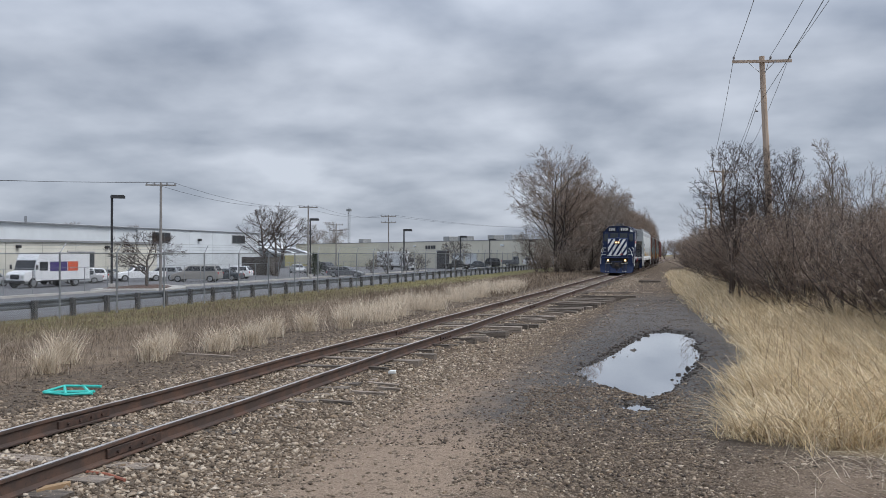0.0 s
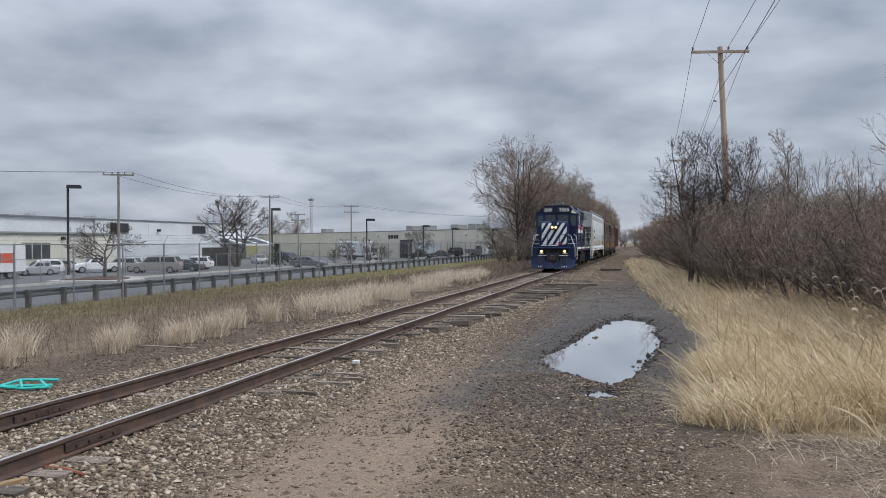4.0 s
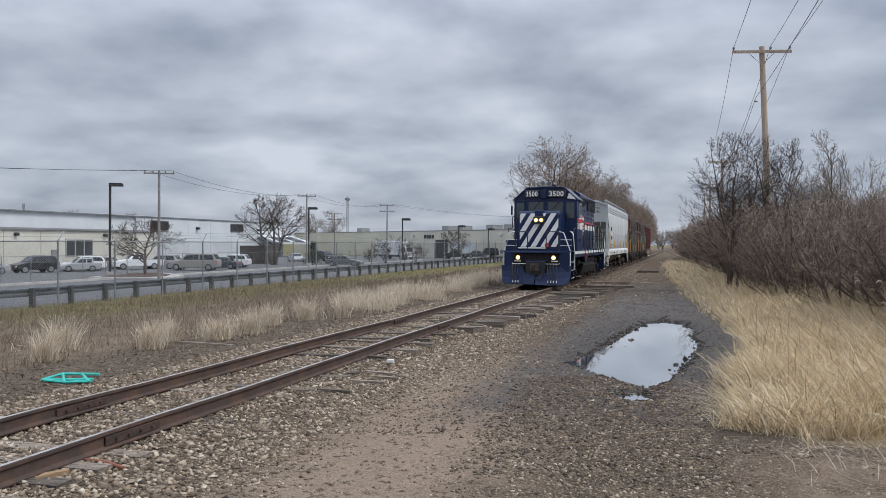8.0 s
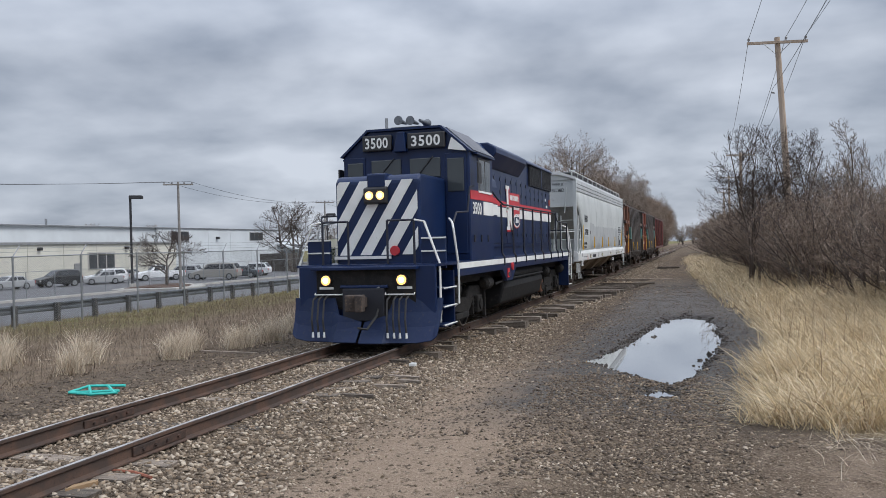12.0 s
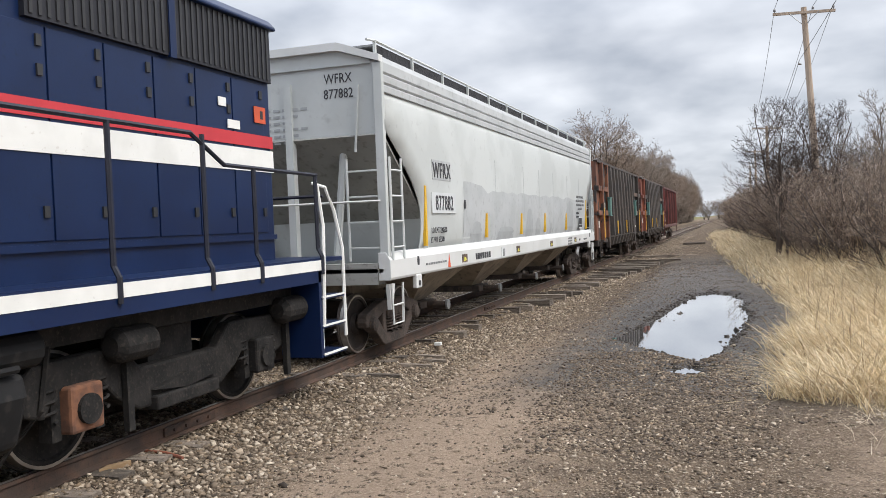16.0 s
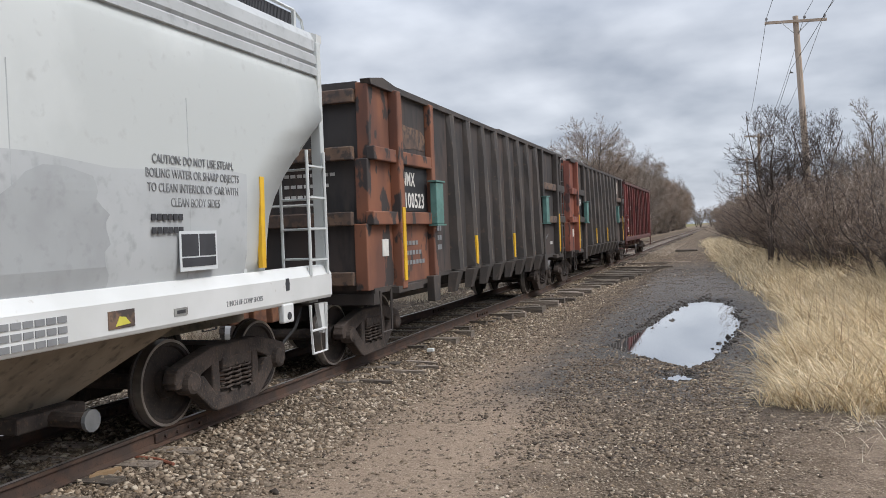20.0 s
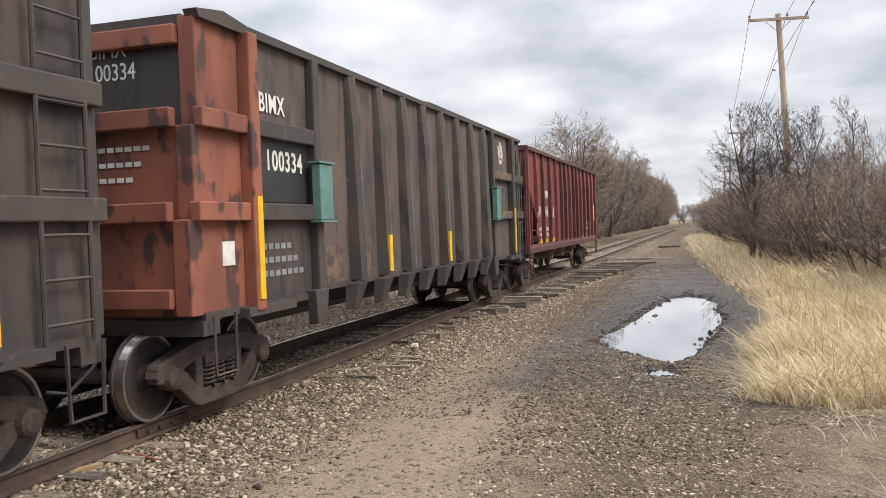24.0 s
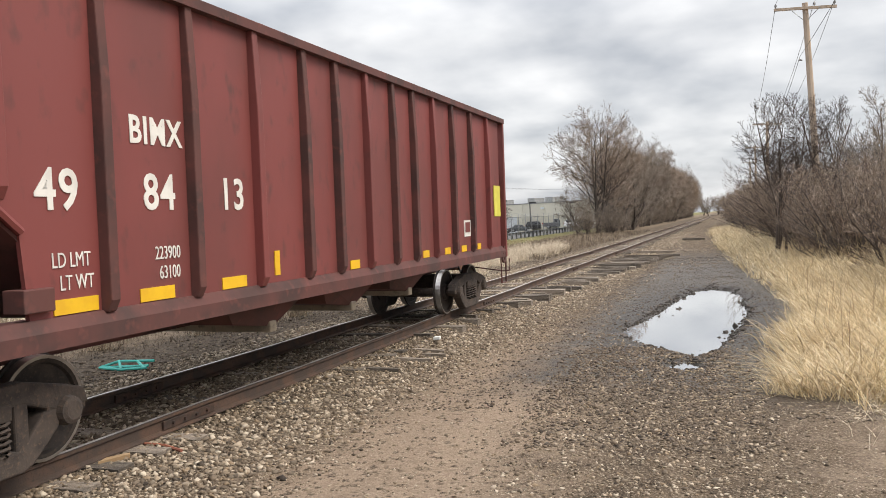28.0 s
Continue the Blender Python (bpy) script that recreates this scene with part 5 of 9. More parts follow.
white = thing("warehouse", pose(0, 0, 0), "white metal-clad warehouse with small high windows", "warehouse")
part("wall", Shape().box(-130, -88.3, 40, 172, -1.3, 6.2), "white_siding", white)
wall_panels(white, -88.0, 119, 172, -1.25, 6.15, 7.6, "white_siding")
part("roof_trim", Shape().box(-88.35, -87.8, 40, 172.2, 6.15, 6.33), "galvanised", white)
part("roof", Shape().prism([(-130, 6.3), (-88.3, 6.3), (-109, 7.4)], "y", 40, 172), "roof_grey", white)
for y in (125.5, 151.5):
    w = part("window", Shape().box(-88.0, -87.9, y - 2.6, y + 2.6, 4.0, 5.7), "trim_dark", white)
    for k in range(3):
        part("pane", Shape().box(-87.9, -87.86, y - 2.45 + k * 1.65, y - 0.9 + k * 1.65, 4.12, 5.58), "window_glass", w)
for y in (137.0, 160.0):
    part("wall_lamp", Shape().box(-88.0, -87.4, y - 0.3, y + 0.3, 4.3, 4.75), "lamp_black", white, bevel=0.05)
for y in (60, 86, 102):
    part("pipe", Shape().tube([(-95, y, 6.4), (-95, y, 7.6)], 0.18, 6), "galvanised", white)
wing = thing("warehouse_wing", pose(0, 0, 0), "low beige metal-clad wing before the white warehouse", "warehouse")
part("wall", Shape().box(-87.9, -80.3, 40, 113, -1.3, 3.55), "beige_siding", wing)
wall_panels(wing, -80.0, 40, 113, -1.25, 3.5, 6.1, "beige_siding")
part("roof", Shape().box(-87.9, -79.7, 39.8, 113.3, 3.5, 3.75), "trim_dark", wing)
for y in (84.5, 101.0):
    part("wall_lamp", Shape().box(-80.0, -79.5, y - 0.25, y + 0.25, 2.7, 3.1), "lamp_black", wing, bevel=0.04)
dw = part("window", Shape().box(-80.0, -79.9, 93.2, 98.6, 0.0, 2.4), "concrete", wing)
for k in range(3):
    part("pane", Shape().box(-79.9, -79.86, 93.4 + k * 1.75, 94.9 + k * 1.75, 0.1, 2.2), "window_glass", dw)
part("door", Shape().box(-80.0, -79.9, 90.6, 91.7, -1.2, 0.9), "trim_dark", wing)
lean_to = thing("loading_canopy", pose(0, 0, 0), "white loading canopy with dark sloped openings", "canopy")
part("roof", Shape().prism([(-88.0, 3.2), (-82.5, 1.6), (-82.5, 1.9), (-88.0, 3.5)], "y", 160, 176), "white_siding", lean_to)
for y in (161.5, 168.5):
    part("opening", Shape().prism([(-86.6, 3.15), (-83.2, 2.14), (-83.2, 2.2), (-86.6, 3.21)], "y", y, y + 4.5), "door_dark", lean_to)
bins = solo("timber_enclosure", Shape().box(-64.5, -60, 112, 115.5, -1.2, 1.5), "bin_brown", Matrix(), "brown slatted bin enclosure by the parked cars", "enclosure")
# the long cream warehouse stands at an angle
bx0, by0, bx1, by1 = -112.0, 226.0, -22.0, 146.0
bl = math.hypot(bx1 - bx0, by1 - by0)
cream = thing("warehouse", pose(bx0, by0, -1.2, 0, 0, math.degrees(math.atan2(by1 - by0, bx1 - bx0))), "long cream concrete warehouse with a loading door", "warehouse")
part("wall", Shape().box(0, bl, 0.3, 7, 0, 5.8), "cream_panel", cream)
k = 0.0
while k < bl:
    part("wall_panel", Shape().box(k + 0.03, min(k + 7.5, bl) - 0.03, 0, 0.28, 0.02, 5.78), "cream_panel", cream)
    k += 7.5
part("roof_trim", Shape().box(-0.1, bl + 0.1, -0.06, 0.35, 5.78, 5.95), "trim_dark", cream)
for u in (36, 78, 84, 95, 101):
    part("roof_unit", Shape().box(u, u + 2.4, 3, 5.5, 5.79, 7.0), "galvanised", cream, bevel=0.05)
part("loading_door", Shape().box(80.4, 85.2, -0.12, 0.05, 0, 3.9), "door_dark", cream)
part("loading_door", Shape().box(86.5, 90.5, -0.1, 0.05, 0, 3.4), "white_siding", cream)
part("loading_door", Shape().box(91.5, 95.5, -0.1, 0.05, 0, 3.4), "white_siding", cream)
for i in range(4):
    part("number_bar", Shape().box(75.5 + i * 1.1, 76.3 + i * 1.1, -0.08, 0.02, 4.2, 5.0), "stencil_black", cream)
for u in (70.5, 84.0, 104):
    part("wall_lamp", Shape().box(u, u + 0.7, -0.4, 0.02, 4.7, 5.05), "white_siding", cream, bevel=0.05)

# ---- vehicles ----


def wheel_of(ob, x, y, r, side):
    w = part("wheel", Shape().disc((0, 0, 0), "x", r, 0.22, 18), "tyre", ob)
    w.location = (x, y, r)
    part("rim", Shape().disc((0.115 * side, 0, 0), "x", r * 0.66, 0.02, 14), "alloy", w)
    for a in range(5):
        part("spoke", Shape().box(0.125 * side - 0.008, 0.125 * side + 0.008, -0.03, 0.03, 0.03, r * 0.6).move(Matrix.Rotation(a * 1.2566, 4, "X")), "galvanised", w)
    return w


def vehicle(name, kind, m, paint, label, length=4.7, width=1.82, tall=1.5):
    """Nose towards -y. kind: sedan, suv, pickup."""
    ob = thing(name, m, label, "car" if kind != "pickup" else "pickup truck", "parked vehicles")
    L, W, H = length, width / 2, tall
    g, belt = 0.24, 0.62 * H
    if kind == "sedan":
        low = [(0, 0.45), (0.05, 0.62), (0.9, 0.86), (1.35, belt), (L - 0.9, belt + 0.03), (L - 0.1, belt), (L, 0.6), (L - 0.05, 0.32), (L - 0.3, g), (0.2, g), (0.02, 0.32)]
        top = [(1.3, belt), (2.0, H - 0.08), (2.6, H), (3.3, H - 0.05), (L - 0.75, belt + 0.02)]
    elif kind == "suv":
        low = [(0, 0.5), (0.05, 0.85), (0.95, belt - 0.05), (1.3, belt), (L - 0.1, belt + 0.04), (L, 0.9), (L - 0.03, 0.42), (L - 0.3, g + 0.08), (0.2, g + 0.08), (0.02, 0.38)]
        top = [(1.2, belt), (1.95, H - 0.07), (2.5, H), (L - 0.5, H - 0.02), (L - 0.08, belt + 0.04)]
    else:
        low = [(0, 0.55), (0.05, 0.95), (1.1, belt - 0.03), (1.5, belt), (L, belt), (L, 0.6), (L - 0.1, g + 0.18), (0.2, g + 0.1), (0.02, 0.4)]
        top = [(1.4, belt), (2.05, H - 0.06), (2.5, H), (3.2, H - 0.02), (3.45, belt)]
    part("body", Shape().prism(low, "x", -W, W), paint, ob, bevel=0.07)
    roof = Shape()
    n = len(top)
    v = [(s * (W - (0.02 if z <= belt + 0.05 else 0.2)), y, z) for s in (-1, 1) for y, z in top]
    roof.add(v, [tuple(range(n)), tuple(range(n, 2 * n))[::-1]] + [(i, n + i, n + i + 1, i + 1) for i in range(n - 1)])
    part("cabin", roof, paint, ob, bevel=0.05)
    y0, y1 = top[1][0], top[-2][0]
    a, b = top[0][0], top[-1][0]
    for s in (-1, 1):
        x_lo, x_hi = s * (W - 0.035), s * (W - 0.185)
        m1 = (y0 + y1) / 2
        for p0, p1, q1, q0 in (((a + 0.35), m1 - 0.04, m1 - 0.04, y0 + 0.12), (m1 + 0.06, b - 0.3, y1 - 0.06, m1 + 0.06)):
            sh = Shape().add([(x_lo + s * 0.012, p0, belt + 0.05), (x_lo + s * 0.012, p1, belt + 0.05), (x_hi + s * 0.02, q1, H - 0.13), (x_hi + s * 0.02, q0, H - 0.13),
                              (x_lo - s * 0.03, p0, belt + 0.05), (x_lo - s * 0.03, p1, belt + 0.05), (x_hi - s * 0.03, q1, H - 0.13), (x_hi - s * 0.03, q0, H - 0.13)],
                             [(0, 1, 2, 3), (7, 6, 5, 4), (0, 4, 5, 1), (1, 5, 6, 2), (2, 6, 7, 3), (3, 7, 4, 0)])
            part("side_window", sh, "car_glass", ob)
    for (ya, za), (yb, zb), nm in ((top[0], top[1], "windscreen"), (top[-1], top[-2], "rear_window")):
        out = -0.015 if nm == "windscreen" else 0.015
        lo_y, lo_z, hi_y, hi_z = ya + 0.12 * (yb - ya), za + 0.12 * (zb - za), ya + 0.9 * (yb - ya), za + 0.9 * (zb - za)
        part(nm, Shape().prism([(lo_y + out, lo_z + 0.012), (hi_y + out, hi_z + 0.012), (hi_y, hi_z - 0.02), (lo_y, lo_z - 0.02)], "x", -W + 0.22, W - 0.22), "car_glass", ob)
    r = 0.33 if kind == "sedan" else 0.38
    for s in (-1, 1):
        for y in (0.85, L - (0.95 if kind != "pickup" else 1.15)):
            wheel_of(ob, s * (W - 0.1), y, r, s)
        part("headlight", Shape().box(s * (W - 0.08) - 0.22, s * (W - 0.08) + 0.04, -0.02, 0.12, 0.62, 0.76), "lamp_clear", ob, bevel=0.02)
        part("tail_light", Shape().box(s * (W - 0.06) - 0.12, s * (W - 0.06) + 0.05, L - 0.08, L + 0.015, belt - 0.28, belt - 0.05), "lamp_red", ob, bevel=0.02)
    if kind == "pickup":
        part("bed_liner", Shape().box(-W + 0.12, W - 0.12, 3.6, L - 0.12, belt - 0.02, belt + 0.012), "lamp_black", ob)
    return ob


def yard(x, y, turn):
    return pose(x, y, float(height(x, y)), 0, 0, turn)


vehicle("suv", "suv", yard(-56.5, 82.9, -76), "paint_tan", "tan full-size estate suv parked in the yard", 5.5, 1.95, 1.92)
vehicle("sedan", "sedan", yard(-56.2, 88.6, -76), "paint_dark", "dark blue-grey sedan parked in the yard", 4.7, 1.8, 1.45)
vehicle("suv", "suv", yard(-57.8, 94, -76), "paint_white", "white compact suv parked in the yard", 4.6, 1.85, 1.68)
vehicle("pickup", "pickup", yard(-63.4, 81.7, -40), "paint_white", "white pickup parked in the yard", 5.5, 1.95, 1.85)
vehicle("suv", "suv", yard(-62.4, 85.6, -76), "paint_silver", "silver suv parked behind the island tree", 4.6, 1.85, 1.7)
vehicle("sedan", "sedan", yard(-69.0, 83.5, -70), "paint_tan", "beige sedan parked in the yard", 4.6, 1.8, 1.42)
vehicle("suv", "suv", yard(-65.7, 75.9, -40), "paint_white", "white crossover parked in the yard", 4.6, 1.85, 1.62)
vehicle("sedan", "sedan", yard(-64.2, 73.8, -40), "paint_silver", "silver compact car parked in the yard", 4.2, 1.75, 1.48)
vehicle("suv", "suv", yard(-65.2, 68.5, -20), "paint_black", "black four-wheel-drive suv parked in the yard", 4.5, 1.85, 1.78)
vehicle("sedan", "sedan", yard(-66.2, 63.2, -15), "paint_silver", "silver coupe parked in the yard", 4.5, 1.8, 1.38)
vehicle("pickup", "pickup", yard(-66.6, 56.8, -15), "paint_white", "white long-bed pickup parked in the yard", 5.8, 1.95, 1.85)
vehicle("sedan", "sedan", yard(-41.2, 103.0, 95), "paint_grey", "grey sedan waiting on the yard road", 4.8, 1.82, 1.45)
vehicle("sedan", "sedan", yard(-60.5, 124.0, 40), "paint_silver", "silver sedan parked by the large tree", 4.7, 1.8, 1.45)
vehicle("suv", "suv", yard(-58.5, 133.0, 60), "paint_black", "black suv parked by the large tree", 4.8, 1.9, 1.75)
vehicle("pickup", "pickup", yard(-40.5, 156.0, 80), "paint_black", "black pickup parked by the cream warehouse", 5.6, 1.95, 1.85)
vehicle("sedan", "sedan", yard(-36.5, 158.0, 100), "paint_dark", "dark sedan parked by the cream warehouse", 4.6, 1.8, 1.45)
vehicle("suv", "suv", yard(-33.0, 158.0, 85), "paint_black", "black suv parked by the cream warehouse", 4.8, 1.9, 1.75)
vehicle("pickup", "pickup", yard(-28.0, 154.0, 85), "paint_grey", "grey pickup parked by the cream warehouse", 5.5, 1.95, 1.85)
vehicle("suv", "suv", yard(-24.0, 150.0, 85), "paint_white", "white suv parked by the cream warehouse", 4.7, 1.9, 1.7)


def box_truck(m):
    ob = thing("box_truck", m, "white box truck parked at the cream warehouse", "truck")
    part("cargo_box", Shape().box(-1.2, 1.2, 2.0, 8.2, 0.9, 3.6), "paint_white", ob, bevel=0.05)
    part("cab", Shape().prism([(0, 0.5), (0, 1.3), (0.45, 1.5), (0.8, 2.4), (1.9, 2.45), (1.9, 0.5)], "x", -1.05, 1.05), "paint_white", ob, bevel=0.08)
    part("windscreen", Shape().prism([(0.44, 1.55), (0.76, 2.33), (0.72, 2.36), (0.40, 1.58)], "x", -0.9, 0.9), "car_glass", ob)
    for s in (-1, 1):
        part("side_window", Shape().box(s * 1.05 - 0.01, s * 1.05 + 0.01, 0.85, 1.6, 1.5, 2.2), "car_glass", ob)
        for y in (0.9, 6.3):
            wheel_of(ob, s * 0.95, y, 0.45, s)
    part("chassis", Shape().box(-0.5, 0.5, 1.0, 8.0, 0.55, 0.9), "lamp_black", ob)
    return ob


box_truck(yard(-50.5, 152.0, 70))


def delivery_van(m):
    """White walk-in van with a blue and orange mark on its side."""
    ob = thing("delivery_van", m, "white walk-in delivery van with a two-colour mark", "van")
    part("body", Shape().prism([(1.15, 0.55), (1.05, 1.4), (1.35, 2.45), (1.6, 2.95), (7.6, 2.95), (7.7, 2.8), (7.7, 0.55)], "x", -1.1, 1.1), "paint_white", ob, bevel=0.06)
    part("hood", Shape().prism([(0, 0.55), (0.02, 1.15), (0.2, 1.35), (1.1, 1.5), (1.1, 0.55)], "x", -0.95, 0.95), "paint_white", ob, bevel=0.08)
    part("bumper", Shape().box(-1.0, 1.0, -0.12, 0.05, 0.42, 0.66), "lamp_black", ob, bevel=0.03)
    part("grille", Shape().box(-0.45, 0.45, -0.02, 0.02, 0.75, 1.15), "grille_black", ob)
    part("windscreen", Shape().prism([(1.02, 1.5), (1.28, 2.3), (1.25, 2.32), (0.99, 1.52)], "x", -0.98, 0.98), "car_glass", ob)
    for s in (-1, 1):
        part("side_window", Shape().box(s * 1.1 - 0.012, s * 1.1 + 0.012, 1.55, 2.5, 1.45, 2.2), "car_glass", ob)
        part("skirt", Shape().box(s * 1.1 - 0.012, s * 1.1 + 0.012, 1.7, 7.6, 0.55, 0.62), "lamp_black", ob)
        part("headlight", Shape().box(s * 0.75 - 0.14, s * 0.75 + 0.14, -0.02, 0.04, 0.85, 1.08), "lamp_clear", ob, bevel=0.02)
        part("mark", Shape().box(s * 1.108 - 0.01, s * 1.108 + 0.01, 2.75, 4.8, 1.38, 2.2), "mark_blue", ob)
        part("mark", Shape().box(s * 1.108 - 0.01, s * 1.108 + 0.01, 4.88, 6.15, 1.38, 2.2), "mark_orange", ob)
        part("mirror", Shape().box(s * 1.35 - 0.08, s * 1.35 + 0.08, 0.95, 1.05, 1.55, 1.95), "lamp_black", ob)
        for y in (0.95, 5.9):
            wheel_of(ob, s * 0.95, y, 0.42, s)
    return ob


VAN = delivery_van(pose(-59.8, 62.9, -1.2, 0, 0, 0))
VAN.scale = (1.12, 1.12, 1.12)

# ---- track ----
track = thing("railway_track", pose(0, 0, 0), "single rusty railway track on worn wooden ties", "track", kind="structure")
RAIL = [(-0.07, -0.175), (0.07, -0.175), (0.07, -0.16), (0.012, -0.14), (0.01, -0.045), (0.036, -0.03), (0.036, 0.0), (-0.036, 0.0), (-0.036, -0.03), (-0.01, -0.045), (-0.012, -0.14), (-0.07, -0.16)]
rs_r = random.Random(8)
for gx_ in (TRACK_X - 0.735, TRACK_X + 0.735):
    body, head = Shape(), Shape()
    ys = [-30 + 2.0 * k for k in range(190)]
    n = len(RAIL)
    off = [(rs_r.gauss(0, 0.006), rs_r.gauss(0, 0.006)) for _ in ys]
    v = [(gx_ + px_ + o[0], y, RAIL_TOP + pz_ + o[1]) for y, o in zip(ys, off) for px_, pz_ in RAIL]
    body.add(v, [(k * n + i, k * n + (i + 1) % n, (k + 1) * n + (i + 1) % n, (k + 1) * n + i) for k in range(len(ys) - 1) for i in range(n)])
    part("rail", body, "rail_side", track)
    for k in range(len(ys) - 1):
        a, b = off[k], off[k + 1]
        head.add([(gx_ - 0.026 + a[0], ys[k], RAIL_TOP + 0.004 + a[1]), (gx_ + 0.02 + a[0], ys[k], RAIL_TOP + 0.004 + a[1]), (gx_ + 0.02 + b[0], ys[k + 1], RAIL_TOP + 0.004 + b[1]), (gx_ - 0.026 + b[0], ys[k + 1], RAIL_TOP + 0.004 + b[1])], [(0, 1, 2, 3)])
    part("railhead", head, "rail_head", track)
    first = 7.6 if gx_ > TRACK_X else 8.6
    for k in range(9):
        y = first + 11.9 * k
        for s in (-1, 1):
            jb = part("joint_bar", Shape().box(gx_ + s * 0.02, gx_ + s * 0.045, y - 0.45, y + 0.45, RAIL_TOP - 0.14, RAIL_TOP - 0.045), "rust_joint", track, bevel=0.006)
            for q in (-0.3, -0.1, 0.1, 0.3):
                part("bolt", Shape().disc((gx_ + s * 0.055, y + q, RAIL_TOP - 0.092), "x", 0.018, 0.03, 6), "rust_joint", jb)
tie_rs = random.Random(3)
TIE_MESHES = {}


def tie_mesh(length):
    key = round(length, 1)
    if key not in TIE_MESHES:
        rr = random.Random(int(key * 10))
        s = Shape()
        n = 5
        for k in range(n + 1):
            x = -key / 2 + key * k / n
            w, h = 0.112 + rr.uniform(-0.012, 0.012), 0.0 + rr.uniform(-0.012, 0.01)
            s.v += [(x, -w, -0.17), (x, w, -0.17), (x, w * 0.96, h), (x, -w * 0.96, h + rr.uniform(-0.008, 0.008))]
        for k in range(n):
            for i in range(4):
                s.f.append((k * 4 + i, k * 4 + (i + 1) % 4, k * 4 + 4 + (i + 1) % 4, k * 4 + 4 + i))
        s.f += [(3, 2, 1, 0), (n * 4, n * 4 + 1, n * 4 + 2, n * 4 + 3)]
        TIE_MESHES[key] = s.mesh("tie")
        TIE_MESHES[key].materials.append(MATS["tie_wood"])
    return TIE_MESHES[key]


for k in range(280):
    y = 1.0 + 0.56 * k + tie_rs.uniform(-0.05, 0.05)
    left = TRACK_X - 1.28 + tie_rs.uniform(-0.06, 0.06)
    right = TRACK_X + 1.25 + tie_rs.uniform(-0.06, 0.06)
    z = 0.022 if y > 14 else 0.004 + tie_rs.uniform(-0.02, 0.008)
    if 14 < y < 44:
        right = float(np.interp(y, [14, 18.9, 22.8, 27.8, 33.2, 38.7, 44], [-5.25, -5.05, -4.6, -4.3, -3.8, -3.3, -2.9])) + tie_rs.uniform(-0.4, 0.15)
        z = 0.02 + tie_rs.uniform(-0.05, 0.03)
        if tie_rs.random() < 0.2:
            right = TRACK_X + 1.2
    ln = right - left
    ob = part("tie", tie_mesh(ln), "tie_wood", track)
    ob.matrix_basis = pose((left + right) / 2, y, z, tie_rs.uniform(-2, 2), tie_rs.uniform(-0.8, 0.8), tie_rs.uniform(-2.2, 2.2))
for x, y, ln, turn in ((-2.9, 41.5, 1.0, 2), (-3.6, 47.2, 3.6, 1), (-2.7, 63.9, 1.6, -8)):
    b = Shape().box(-ln / 2, ln / 2, -0.11, 0.11, 0, 0.16)
    solo("loose_tie", b, "tie_wood", pose(x, y, float(height(x, y)) - 0.02, 0, 0, turn), "old dark railway tie lying on the lane", "railway tie", "loose ties", bevel=0.012)
for i, (x, y, ln, turn) in enumerate(((-4.75, 12.1, 0.55, 8), (-4.85, 13.0, 0.6, -4), (-4.6, 12.6, 0.4, 3), (-4.9, 11.2, 0.5, 5), (-9.6, 15.3, 1.3, 6))):
    solo("wood_splinter", Shape().prism([(-ln / 2, -0.05), (ln / 2, -0.03), (ln / 2 - 0.04, 0.04), (-ln / 2 + 0.06, 0.05)], "z", 0, 0.05), "tie_wood", pose(x, y, float(height(x, y)) + 0.0, 0, 2, turn), "weathered splintered piece of tie on the ballast", "wood")
# crushed teal crate strap by the rail
crate = thing("plastic_crate", pose(-8.9, 10.45, float(height(-8.9, 10.45)) + 0.0, 0, 0, 12), "crushed teal plastic crate frame lying on the ground", "crate")
for a, b in (((-0.42, 0.0, 0.03), (-0.18, 0.16, 0.10)), ((-0.18, 0.16, 0.10), (0.42, 0.12, 0.11)), ((-0.42, 0.0, 0.03), (0.0, -0.12, 0.02)), ((0.0, -0.12, 0.02), (0.40, -0.10, 0.04)), ((-0.18, 0.16, 0.10), (0.0, -0.12, 0.02)), ((0.15, 0.12, 0.10), (0.36, -0.10, 0.04)), ((-0.42, 0.0, 0.03), (0.40, -0.04, 0.06))):
    part("strut", Shape().tube([a, b], 0.022, 6), "teal_plastic", crate)
solo("rusty_rod", Shape().tube([(-0.3, 0, 0.015), (0, 0.03, 0.02), (0.3, -0.02, 0.015)], 0.016, 6), "rust_stick", pose(-5.35, 6.75, 0.0, 0, 0, -12), "rusty red rod lying beside the rail", "rod")
solo("timber_scrap", Shape().prism([(-0.17, -0.04), (0.14, -0.03), (0.17, 0.03), (-0.05, 0.05)], "z", 0, 0.045), "yellow_wood", pose(-5.5, 6.25, 0.0, 0, 0, 66), "split yellow wood scrap against the rail", "wood")
solo("pale_stone", Shape().prism([(-0.07, -0.04), (0.05, -0.05), (0.08, 0.03), (-0.02, 0.06)], "z", 0, 0.06), "hopper_white", pose(-5.05, 14.0, 0.0, 0, 0, 20), "small white stone on the ballast", "stone", bevel=0.012)

# ---- train ----
WHEELSETS = []


